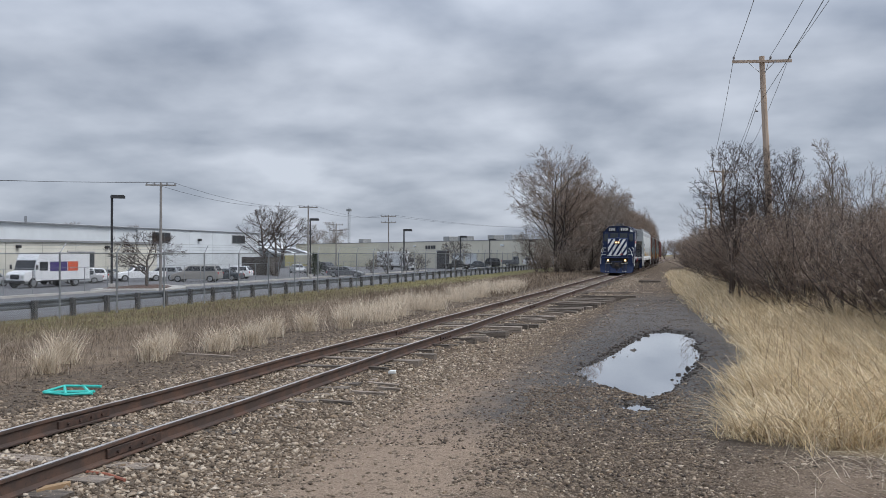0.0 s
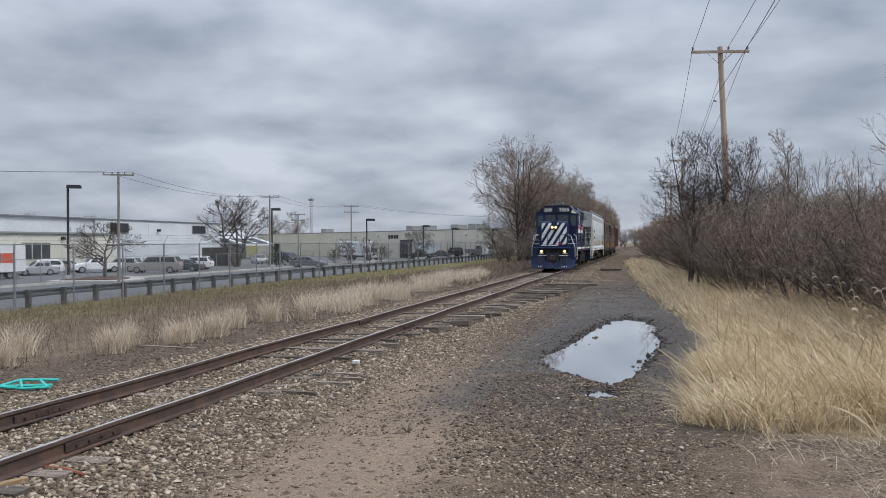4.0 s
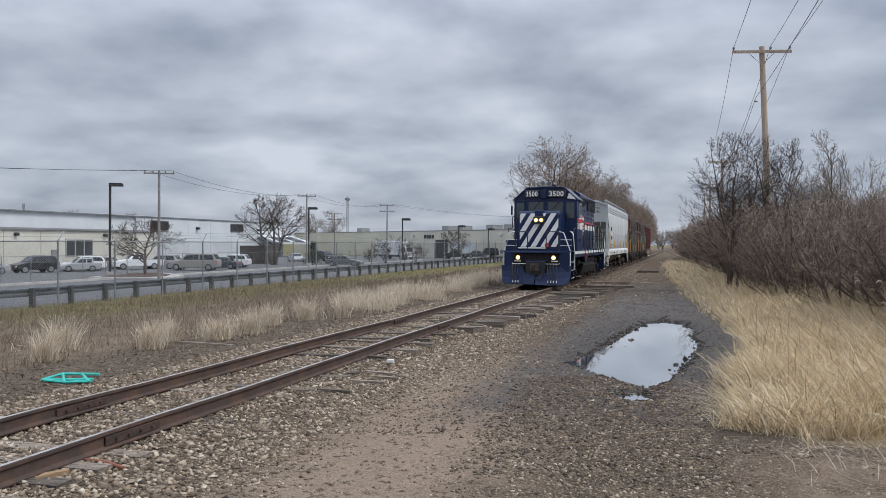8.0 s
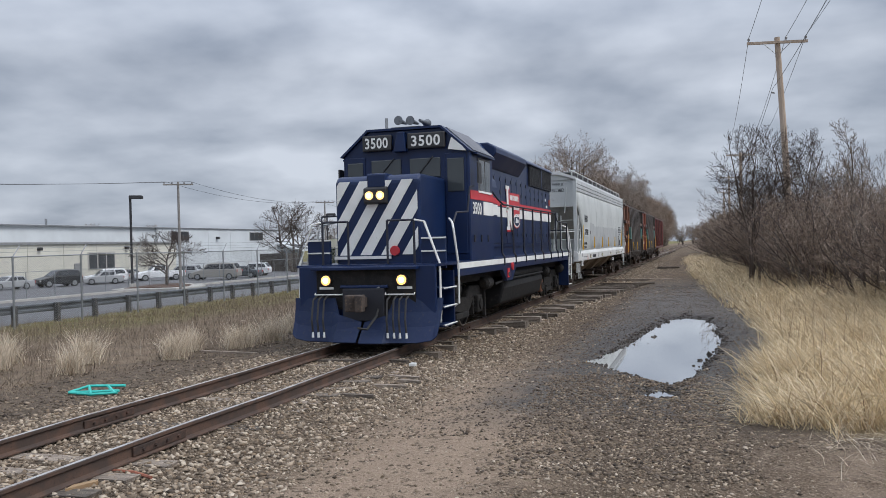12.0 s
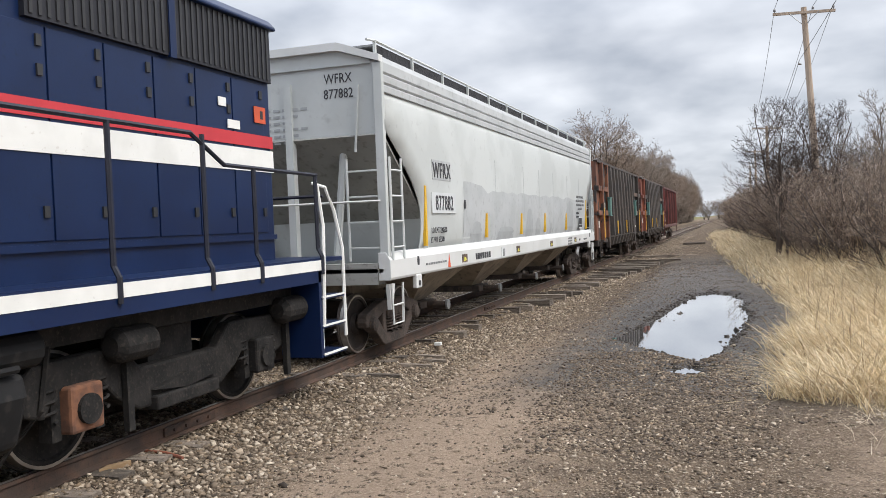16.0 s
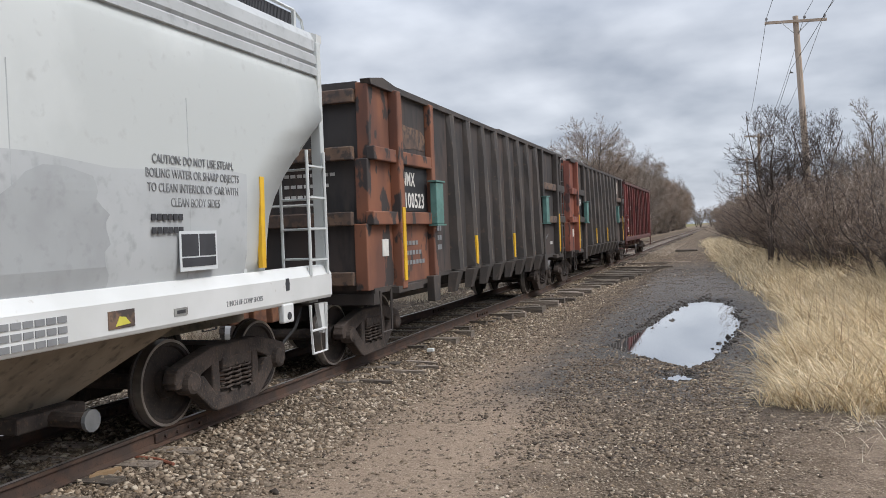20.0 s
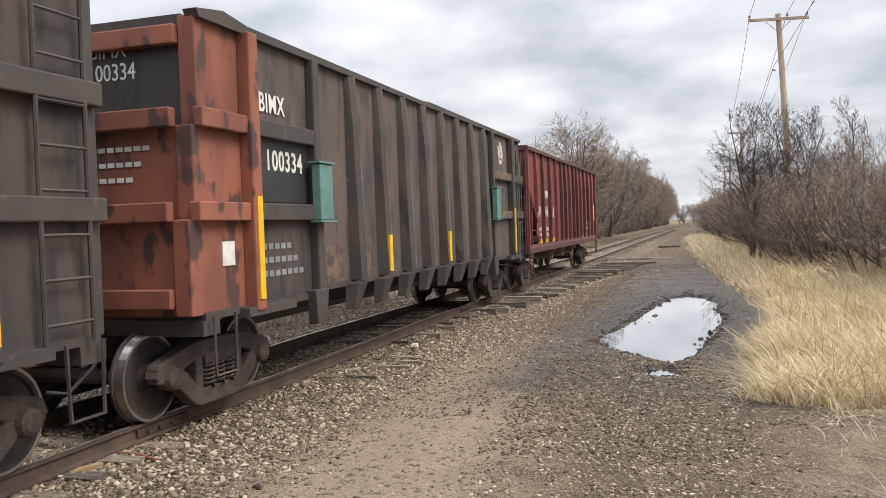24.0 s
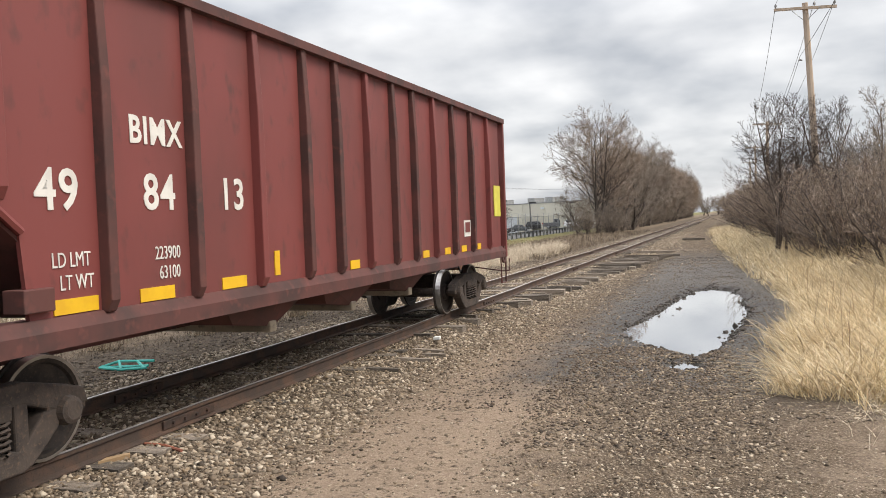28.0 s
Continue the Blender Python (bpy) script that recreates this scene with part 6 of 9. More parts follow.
def wheelset(car, y, r, steel="wheel_steel"):
    """Axle with two flanged wheels; rolls as the car moves."""
    ax = part("axle", Shape().disc((0, 0, 0), "x", 0.085, 2.1, 12), "truck_brown", car)
    ax.location = (0, y, r)
    for s in (-1, 1):
        w = Shape()
        prof = [(0.665, 0.10), (0.665, 0.16), (0.70, 0.17), (0.70, r - 0.075), (0.668, r - 0.065), (0.668, r + 0.026), (0.695, r + 0.026), (0.705, r + 0.002), (0.805, r - 0.004), (0.805, r - 0.065), (0.775, r - 0.08), (0.752, 0.17), (0.82, 0.15), (0.82, 0.10)]
        n = 36
        for j in range(n):
            a = 2 * math.pi * j / n
            w.v += [(s * px_, math.sin(a) * pr, math.cos(a) * pr) for px_, pr in prof]
        m = len(prof)
        for j in range(n):
            for i in range(m - 1):
                a, b = j * m + i, ((j + 1) % n) * m + i
                w.f.append((a, b, b + 1, a + 1) if s < 0 else (a, a + 1, b + 1, b))
        part("wheel", w, steel, ax)
        tread = Shape()
        for j in range(n):
            a = 2 * math.pi * j / n
            tread.v += [(s * 0.71, math.sin(a) * (r + 0.004), math.cos(a) * (r + 0.004)), (s * 0.808, math.sin(a) * (r - 0.001), math.cos(a) * (r - 0.001)), (s * 0.809, math.sin(a) * (r - 0.03), math.cos(a) * (r - 0.03))]
        for j in range(n):
            for i in range(2):
                a, b = j * 3 + i, ((j + 1) % n) * 3 + i
                tread.f.append((a, b, b + 1, a + 1))
        part("tread", tread, "wheel_tread", ax)
    WHEELSETS.append((ax, y, r))
    return ax


def freight_truck(car, yc, wb=1.75, r=0.457, material="truck_brown"):
    """Three-piece freight truck: two cast side frames with springs, bolster, brake beam."""
    for y in (yc - wb / 2, yc + wb / 2):
        wheelset(car, y, r)
    for s in (-1, 1):
        x = s * 0.98
        h = wb / 2
        fr = Shape()
        # top chord, tension member, columns, pedestals leave the windows open
        fr.prism([(yc + a, b) for a, b in ((-h - 0.25, r + 0.02), (-h - 0.2, r + 0.16), (-h, r + 0.22), (-0.45, r + 0.32), (0.45, r + 0.32), (h, r + 0.22), (h + 0.2, r + 0.16), (h + 0.25, r + 0.02), (h - 0.12, r + 0.02), (0.42, r + 0.14), (-0.42, r + 0.14), (-h + 0.12, r + 0.02))], "x", x - 0.085, x + 0.085)
        fr.prism([(yc + a, b) for a, b in ((-h + 0.02, r + 0.06), (-h + 0.1, r - 0.12), (-0.5, r - 0.36), (-0.4, r - 0.4), (0.4, r - 0.4), (0.5, r - 0.36), (h - 0.1, r - 0.12), (h - 0.02, r + 0.06), (h - 0.26, r + 0.03), (0.4, r - 0.21), (-0.4, r - 0.21), (-h + 0.26, r + 0.03))], "x", x - 0.085, x + 0.085)
        for c in (-0.40, 0.40):
            fr.box(x - 0.08, x + 0.08, yc + c - 0.07, yc + c + 0.07, r - 0.3, r + 0.2)
        for c in (-h, h):
            fr.box(x - 0.08, x + 0.08, yc + c - 0.22, yc + c + 0.22, r - 0.04, r + 0.14)
        frame_ob = part("side_frame", fr, material, car, bevel=0.02)
        for c in (-h, h):
            part("bearing", Shape().tube([(x - 0.02, yc + c, r), (x + s * 0.08, yc + c, r), (x + s * 0.14, yc + c, r), (x + s * 0.16, yc + c, r)], [0.13, 0.13, 0.115, 0.08], 14), material, frame_ob)
        for c in (-0.2, 0.0, 0.2):
            coil = Shape()
            pts = [(x + s * 0.03 + 0.09 * math.cos(a * 0.95), yc + c + 0.09 * math.sin(a * 0.95), r - 0.21 + 0.0072 * a) for a in range(40)]
            coil.tube(pts, 0.016, 4, False)
            part("spring", coil, material, frame_ob)
        part("bolster_end", Shape().box(x - 0.1, x + 0.1, yc - 0.3, yc + 0.3, r + 0.04, r + 0.18), material, frame_ob, bevel=0.02)
    part("bolster", Shape().box(-0.95, 0.95, yc - 0.2, yc + 0.2, r + 0.0, r + 0.3), material, car)
    part("brake_beam", Shape().box(-0.75, 0.75, yc - 0.42, yc - 0.34, r - 0.15, r - 0.05), material, car)


def coupler(car, y, sgn, material="rust_metal"):
    c = part("coupler", Shape().box(-0.09, 0.09, min(y, y + sgn * 0.5), max(y, y + sgn * 0.5), 0.78, 0.98), material, car, bevel=0.02)
    part("knuckle", Shape().prism([(-0.16, y + sgn * 0.45), (0.18, y + sgn * 0.45), (0.22, y + sgn * 0.72), (0.08, y + sgn * 0.74), (0.06, y + sgn * 0.58), (-0.14, y + sgn * 0.70)], "z", 0.72, 1.04), material, c, bevel=0.02)
    part("air_hose", Shape().tube([(0.3, y, 0.85), (0.32, y + sgn * 0.25, 0.6), (0.22, y + sgn * 0.5, 0.38), (0.1, y + sgn * 0.66, 0.42)], 0.024, 6), "hose_rubber", car)


def side(s, x, y, z):
    """Pose for lettering on a side wall; s is +1 for the lane side."""
    return Matrix.Translation((s * x, y, z)) @ (Matrix(((0, 0, 1, 0), (1, 0, 0, 0), (0, 1, 0, 0), (0, 0, 0, 1))) if s > 0 else Matrix(((0, 0, -1, 0), (-1, 0, 0, 0), (0, 1, 0, 0), (0, 0, 0, 1))))


def front(x, y, z):
    """Pose for lettering on a wall that faces -y."""
    return Matrix.Translation((x, y, z)) @ Matrix(((1, 0, 0, 0), (0, 0, -1, 0), (0, 1, 0, 0), (0, 0, 0, 1)))


def clip_band(a0, a1, slope, x0, x1, z0, z1):
    """The piece of a slanted band (at z0 from a0 to a1, leaning by slope) inside a rectangle."""
    poly = [(a0, z0), (a1, z0), (a1 + slope * (z1 - z0), z1), (a0 + slope * (z1 - z0), z1)]
    for edge, keep_more in ((x0, True), (x1, False)):
        out = []
        for i in range(len(poly)):
            p, q = poly[i - 1], poly[i]
            inp, inq = (p[0] >= edge) == keep_more or p[0] == edge, (q[0] >= edge) == keep_more or q[0] == edge
            if inp != inq:
                t = (edge - p[0]) / (q[0] - p[0])
                out.append((edge, p[1] + t * (q[1] - p[1])))
            if inq:
                out.append(q)
        poly = out
        if len(poly) < 3:
            return None
    return poly


def locomotive():
    ob = thing("locomotive", pose(0, 0, 0), "dark blue four-axle diesel locomotive with white nose stripes", "locomotive")
    B, Wt = "blue_paint", "white_paint"
    part("underframe", Shape().box(-1.15, 1.15, 0.15, 16.2, 1.08, 1.52), "truck_black", ob)
    part("deck", Shape().box(-1.54, 1.54, 0.1, 16.25, 1.55, 1.60), B, ob)
    for s in (-1, 1):
        part("side_sill", Shape().prism([(1.2, 1.30), (1.2, 1.56), (15.6, 1.56), (15.6, 1.30), (6.7, 1.30), (6.25, 1.0), (5.65, 1.0), (5.2, 1.30)], "x", s * 1.44, s * 1.54), B, ob)
        part("sill_stripe", Shape().box(s * 1.535 - 0.012, s * 1.535 + 0.012, 1.2, 15.6, 1.45, 1.575), Wt, ob, "white stripe along the sill")
        part("fuel_cutoff", Shape().disc((s * 1.555, 6.22, 1.35), "x", 0.1, 0.05, 14), "red_paint", ob)
        part("fuel_sign", Shape().box(s * 1.545 - 0.01, s * 1.545 + 0.01, 5.68, 5.92, 1.08, 1.32), "red_paint", ob)
        part("fuel_port", Shape().disc((s * 1.56, 5.8, 1.16), "x", 0.06, 0.02, 12), "stencil_black", ob)
    # front and rear end sheets, plow
    part("end_sheet", Shape().box(-1.45, 1.45, 0.02, 0.12, 0.5, 1.58), B, ob, bevel=0.02)
    # black plate on the end sheet, painting the shade under the anticlimber
    part("pilot_shade", Shape().box(-1.05, 1.05, 0.0, 0.03, 0.72, 1.50), "truck_black", ob)
    part("anticlimber", Shape().box(-1.12, 1.12, -0.14, 0.1, 1.50, 1.56), B, ob, bevel=0.012)
    part("chain", Shape().tube(sag((-0.42, -0.1, 1.12), (0.34, -0.1, 1.16), 0.08), 0.014, 5), "galvanised", ob)
    part("end_sheet", Shape().box(-0.97, 0.97, 16.16, 16.25, 0.5, 1.58), B, ob, bevel=0.02)
    for s in (-1, 1):
        pl = Shape()
        prof = [(-0.04, 0.98), (-0.10, 0.7), (-0.2, 0.4), (-0.36, 0.11)]
        v = []
        for x, back, lift in ((0.02, -0.12, 0), (0.5, -0.1, 0), (0.62, 0.0, 0.0), (1.2, 0.08, 0.0), (1.48, 0.14, 0.04), (1.57, 0.17, 0.12)):
            top_cut = 0.5 if x < 0.3 else (0.36 if x < 0.55 else 0.04)
            v += [(s * (x - (0.02 * i if x > 1 else 0)), py_ + back, pz_ - top_cut * (1.0, 0.62, 0.2, 0.0)[i] + lift * (1 - (pz_ - 0.13) / 0.85)) for i, (py_, pz_) in enumerate(prof)]
        f = [(a * 4 + i, a * 4 + i + 1, a * 4 + i + 5, a * 4 + i + 4) for a in range(5) for i in range(3)]
        pl.add(v, f)
        p = part("plow", pl, "blue_dusty", ob)
        mod = p.modifiers.new("thick", "SOLIDIFY")
        mod.thickness = 0.03
    # corner steps
    for y0, d in ((0.2, 1), (16.3, -1)):
        for s in (-1, 1):
            ya, yb = sorted((y0, y0 + d * (0.95 if d > 0 else 0.75)))
            part("stairwell", Shape().box(s * 0.98 - 0.02, s * 0.98 + 0.02, ya, yb, 0.38, 1.45), B, ob)
            part("stair_side", Shape().prism([(y0 + d * 0.78, 1.44), (y0 + d * 0.78, 0.36), (y0 + d * 0.71, 0.36), (y0 + d * 0.71, 1.44)], "x", s * 1.0, s * 1.54), B, ob)
            for k, z in enumerate((0.36, 0.72, 1.08)):
                st_ = part("step", Shape().box(min(s * 1.0, s * 1.55), max(s * 1.0, s * 1.55), ya + 0.02, yb - 0.08, z, z + 0.035), B, ob)
                part("tread_edge", Shape().box(min(s * 1.52, s * 1.56), max(s * 1.52, s * 1.56), ya + 0.02, yb - 0.08, z + 0.02, z + 0.04), Wt, st_)
            part("step_plate", Shape().box(s * 1.2 - 0.2, s * 1.2 + 0.2, ya + 0.3, ya + 0.33, 0.42, 0.68), Wt, ob)
    coupler(ob, 0.0, -1, "truck_brown")
    coupler(ob, 16.3, 1, "truck_brown")
    # solid black box stands for the shaded hollow round the coupler
    part("pocket_shade", Shape().box(-0.44, 0.44, -0.13, 0.1, 0.5, 1.14), "grille_black", ob, bevel=0.02)
    part("pocket_rim", Shape().box(-0.5, 0.5, -0.1, 0.0, 1.14, 1.2), B, ob, bevel=0.02)
    for x in (-1.02, -0.9, -0.78, 0.55, 0.68, 0.8, 0.93):
        h = part("mu_hose", Shape().tube([(x, 0.0, 1.02), (x, -0.24, 0.92), (x + 0.02, -0.36, 0.55), (x + 0.03, -0.34, 0.3)], 0.02, 6), "hose_rubber", ob)
        part("fitting", Shape().tube([(x + 0.03, -0.34, 0.30), (x + 0.04, -0.36, 0.2)], [0.02, 0.026], 6), "hopper_white", h)
    for s in (-1, 1):
        part("grab_iron", Shape().tube([(s * 0.45, -0.06, 1.05), (s * 0.45, -0.1, 1.02), (s * 1.05, -0.1, 1.02), (s * 1.05, -0.06, 1.05)], 0.014, 5), Wt, ob)
        part("uncoupling_plate", Shape().box(s * 0.83 - 0.15, s * 0.83 + 0.15, -0.02, 0.01, 1.12, 1.17), Wt, ob)
        dl = part("ditch_light", Shape().tube([(s * 0.8, -0.10, 1.3), (s * 0.8, 0.06, 1.3)], [0.115, 0.1], 16), "lamp_black", ob)
        part("lens", Shape().disc((s * 0.8, -0.105, 1.3), "y", 0.098, 0.02, 16), "ditch_light", dl, "glowing ditch light lens")
        part("bulb", Shape().disc((s * 0.8, -0.119, 1.3), "y", 0.058, 0.012, 14), "lamp_filament", dl, "bright lamp core")
    # short hood with slanted stripes
    nose = part("nose", Shape().prism([(0.72, 1.5), (0.72, 3.30), (0.85, 3.42), (2.5, 3.42), (2.5, 1.5)], "x", -0.93, 0.93), B, ob, "white-striped blue short hood", bevel=0.06)
    x0, x1, z0, z1 = -0.88, 0.88, 1.78, 3.30
    slope, pitch = 0.62, 0.46
    for k in range(-3, 5):
        a = x0 + 0.03 + k * pitch
        poly = clip_band(a, a + 0.245, slope, x0, x1, z0, z1)
        if poly:
            part("stripe", Shape().prism(poly, "y", 0.706, 0.716), Wt, nose)
    part("nose_sill", Shape().box(-0.95, 0.3, 0.66, 0.72, 1.70, 1.76), Wt, nose)
    part("headlight_box", Shape().prism([(0.60, 2.84), (0.60, 3.14), (0.8, 3.2), (0.8, 2.8)], "x", -0.25, 0.25), "lamp_black", nose, bevel=0.02)
    part("brow", Shape().box(-0.22, 0.22, 0.70, 1.2, 3.14, 3.45), B, nose, bevel=0.04)
    for x in (-0.12, 0.12):
        part("headlight", Shape().disc((x, 0.595, 2.99), "y", 0.088, 0.02, 18), "headlight", nose, "glowing twin headlight")
        part("bulb", Shape().disc((x, 0.581, 2.99), "y", 0.05, 0.012, 14), "lamp_filament", nose, "bright lamp core")
    part("marker", Shape().disc((0.38, 0.69, 1.86), "y", 0.1, 0.05, 12), "red_paint", nose)
    # cab
    prof = [(-1.5, 1.5), (-1.5, 4.02), (-0.86, 4.56), (0.86, 4.56), (1.5, 4.02), (1.5, 1.5)]
    cab = part("cab", Shape().prism(prof, "y", 2.45, 4.5), B, ob, bevel=0.03)
    part("cab_roof", Shape().prism([(-1.56, 4.0), (-0.88, 4.6), (0.88, 4.6), (1.56, 4.0), (1.5, 3.99), (0.86, 4.55), (-0.86, 4.55), (-1.5, 3.99)], "y", 2.38, 4.62), B, cab)
    for s in (-1, 1):
        part("roof_panel", Shape().prism([(s * 0.90, 4.588), (s * 1.53, 4.032), (s * 1.54, 4.044), (s * 0.91, 4.60)], "y", 2.7, 4.58), "roof_weathered", cab, "weathered grey roof slope")
    for xa, xb in ((-0.80, -0.08), (0.12, 0.84)):
        part("windscreen", Shape().box(xa, xb, 2.42, 2.46, 3.46, 3.90), "cab_glass", cab, bevel=0.03)
        part("wiper", Shape().tube([((xa + xb) / 2 + 0.2, 2.40, 3.92), ((xa + xb) / 2 - 0.12, 2.40, 3.56)], 0.012, 4), "lamp_black", cab)
    for xa, xb in ((-1.38, -1.0), (1.0, 1.38)):
        d = part("front_door", Shape().box(xa - 0.05, xb + 0.05, 2.43, 2.46, 1.75, 3.98), B, cab, bevel=0.02)
        part("window", Shape().box(xa, xb, 2.41, 2.44, 3.12, 3.86), "cab_glass", d, bevel=0.03)
    for xa, xb in ((-0.98, -0.28), (0.1, 0.98)):
        nb = part("number_board", Shape().box(xa, xb, 2.34, 2.44, 4.10, 4.46), "lamp_black", ob, bevel=0.03)
        lettering("number", "3500", 0.23, "white_paint", nb, front((xa + xb) / 2, 2.335, 4.165), 0.98 if xa > 0 else 0.8, 0.006)
    part("bell_bracket", Shape().prism([(-0.22, 4.05), (-0.12, 4.5), (0.04, 4.5), (0.08, 4.05)], "y", 2.3, 2.44), B, cab, bevel=0.02)
    part("white_corner", Shape().prism([(1.04, 4.06), (1.12, 4.32), (1.36, 4.12), (1.46, 4.0)], "y", 2.375, 2.39), Wt, cab)
    for s in (-1, 1):
        wf = part("side_window", Shape().box(s * 1.5 - 0.015, s * 1.5 + 0.015, 3.16, 4.2, 3.16, 3.92), "trim_dark", cab)
        part("window_sill", Shape().box(s * 1.52 - 0.012, s * 1.52 + 0.012, 3.1, 4.26, 3.12, 3.165), Wt, wf)
        for ya, yb in ((3.20, 3.64), (3.70, 4.16)):
            part("pane", Shape().box(s * 1.515 - 0.012, s * 1.515 + 0.012, ya, yb, 3.17, 3.87), "cab_glass", wf)
        part("awning", Shape().box(min(s * 1.5, s * 1.62), max(s * 1.5, s * 1.62), 2.7, 4.3, 3.95, 3.99), B, cab)
        part("mirror", Shape().box(s * 1.66 - 0.02, s * 1.66 + 0.02, 2.55, 2.8, 3.3, 3.75), "lamp_black", cab)
        part("red_band", Shape().box(s * 1.504 - 0.008, s * 1.504 + 0.008, 2.47, 4.48, 2.95, 3.15), "red_paint", cab)
        part("white_band", Shape().box(s * 1.504 - 0.008, s * 1.504 + 0.008, 3.55 if s > 0 else 2.47, 4.48, 2.62, 2.93), Wt, cab)
        lettering("number", "3500", 0.26, "white_paint", cab, side(s, 1.505, 3.02, 2.63), 0.95, 0.006)
        for ya in (2.7, 3.3, 3.9):
            part("latch", Shape().box(s * 1.51 - 0.01, s * 1.51 + 0.01, ya, ya + 0.06, 2.0, 2.16), "lamp_black", cab)
    horn = part("horn", Shape().box(-0.4, 0.3, 2.68, 2.74, 4.6, 4.66), "guard_steel", cab)
    for x, up, d in ((-0.12, 0.17, -1), (0.16, 0.15, -1), (0.36, 0.15, 1)):
        part("horn_bell", Shape().tube([(x, 2.72 - d * 0.22, 4.6 + up), (x, 2.72, 4.6 + up), (x, 2.72 + d * 0.2, 4.6 + up), (x, 2.72 + d * 0.3, 4.6 + up)], [0.03, 0.045, 0.065, 0.105], 14), "guard_steel", horn)
    part("antenna", Shape().tube([(-0.55, 2.8, 4.58), (-0.55, 2.8, 4.9)], 0.035, 6), "galvanised", cab)
    # long hood
    hood = part("long_hood", Shape().prism([(-0.9, 1.5), (-0.9, 4.44), (-0.76, 4.62), (0.76, 4.62), (0.9, 4.44), (0.9, 1.5)], "y", 4.5, 15.62), B, ob, bevel=0.03)
    for s in (-1, 1):
        bh = part("blower_housing", Shape().prism([(s * 0.88, 1.94), (s * 1.15, 1.94), (s * 1.17, 3.42), (s * 1.13, 3.60), (s * 1.03, 3.73), (s * 0.88, 3.79)], "y", 4.62, 6.33), B, hood, bevel=0.03)
        part("red_band", Shape().box(s * 1.176 - 0.006, s * 1.176 + 0.006, 4.66, 6.29, 3.0, 3.15), "red_paint", bh)
        part("white_band", Shape().box(s * 1.174 - 0.006, s * 1.174 + 0.006, 4.66, 6.29, 2.70, 2.97), Wt, bh)
        part("intake_grille", Shape().box(s * 0.93 - 0.03, s * 0.93 + 0.03, 4.6, 6.2, 3.84, 4.24), "grille_black", hood)
        for k in range(16):
            part("louvre", Shape().box(s * 0.965 - 0.012, s * 0.965 + 0.012, 4.66 + k * 0.096, 4.69 + k * 0.096, 3.86, 4.22), "lamp_black", hood)
        part("brake_blister", Shape().prism([(s * 0.5, 4.64), (s * 0.95, 4.64), (s * 1.18, 4.50), (s * 1.18, 4.36), (s * 0.92, 3.98), (s * 0.5, 3.98)], "y", 6.25, 10.2), B, hood, bevel=0.04)
        rad = part("radiator", Shape().box(s * 0.93 - 0.03, s * 0.93 + 0.03, 11.7, 15.58, 3.82, 4.50), "grille_black", hood)
        for k in range(38):
            part("fin", Shape().box(s * 0.965 - 0.01, s * 0.965 + 0.01, 11.74 + k * 0.101, 11.775 + k * 0.101, 3.85, 4.47), "lamp_black", rad)
        part("rad_post", Shape().box(s * 0.97 - 0.02, s * 0.97 + 0.02, 13.56, 13.66, 3.8, 4.52), B, rad)
        part("cornice", Shape().prism([(s * 0.7, 4.66), (s * 0.92, 4.62), (s * 1.02, 4.52), (s * 1.02, 4.48), (s * 0.88, 4.48)], "y", 11.0, 15.66), B, rad, bevel=0.02)
        k, y = 0, 6.35
        while y < 15.5:
            w = 0.70
            if y + w > 15.6:
                break
            top = 3.88 if y < 11.2 else 3.78
            d = part("hood_door", Shape().box(s * 0.905 - 0.012, s * 0.905 + 0.012, y + 0.012, y + w - 0.012, 1.95, top), B, hood, bevel=0.006)
            for z in (2.15, 3.35, top - 0.18):
                part("latch", Shape().box(s * 0.925 - 0.012, s * 0.925 + 0.012, y + w - 0.12, y + w - 0.06, z, z + 0.1), "lamp_black", d)
            y += w
            k += 1
        part("kick_plate", Shape().box(s * 0.92 - 0.02, s * 0.92 + 0.02, 4.6, 15.6, 1.86, 1.92), B, hood)
        part("red_band", Shape().box(s * 0.922 - 0.006, s * 0.922 + 0.006, 4.55, 15.61, 3.0, 3.15), "red_paint", hood)
        part("white_band", Shape().box(s * 0.922 - 0.006, s * 0.922 + 0.006, 4.55, 15.61, 2.70, 2.97), Wt, hood)
        # emblem drawn as plain shapes
        em = part("emblem", Shape().prism([(8.62, 2.84), (10.12, 2.84), (10.12, 3.44), (8.62, 3.44)], "x", s * 0.929, s * 0.939), "red_paint", hood, "red emblem panel with white bars")
        tall = [(8.24, 3.62), (8.70, 3.62), (8.70, 3.52), (8.58, 3.52), (8.58, 2.94), (8.36, 2.94), (8.36, 3.52), (8.24, 3.52)]
        foot = [(8.30, 3.0), (8.95, 3.0), (9.10, 2.90), (9.10, 2.76), (8.98, 2.68), (9.2, 2.34), (8.94, 2.34), (8.74, 2.62), (8.66, 2.62), (8.66, 2.44), (8.74, 2.44), (8.74, 2.34), (8.30, 2.34), (8.30, 2.44), (8.42, 2.44), (8.42, 2.90), (8.30, 2.90)]
        for poly in (tall, foot):
            part("emblem_shade", Shape().prism([(y + 0.07, z - 0.05) for y, z in poly], "x", s * 0.934, s * 0.943), "red_paint", em)
            part("emblem_mark", Shape().prism(poly, "x", s * 0.940, s * 0.949), Wt, em)
        for row, (z, tall_z, y_from, y_to, count) in enumerate(((3.22, 0.15, 8.78, 9.98, 7), (2.95, 0.13, 9.2, 10.08, 6))):
            step = (y_to - y_from) / count
            for q in range(count):
                part("emblem_bar", Shape().box(s * 0.943 - 0.004, s * 0.943 + 0.004, y_from + q * step, y_from + q * step + step * 0.68, z, z + tall_z), Wt, em)
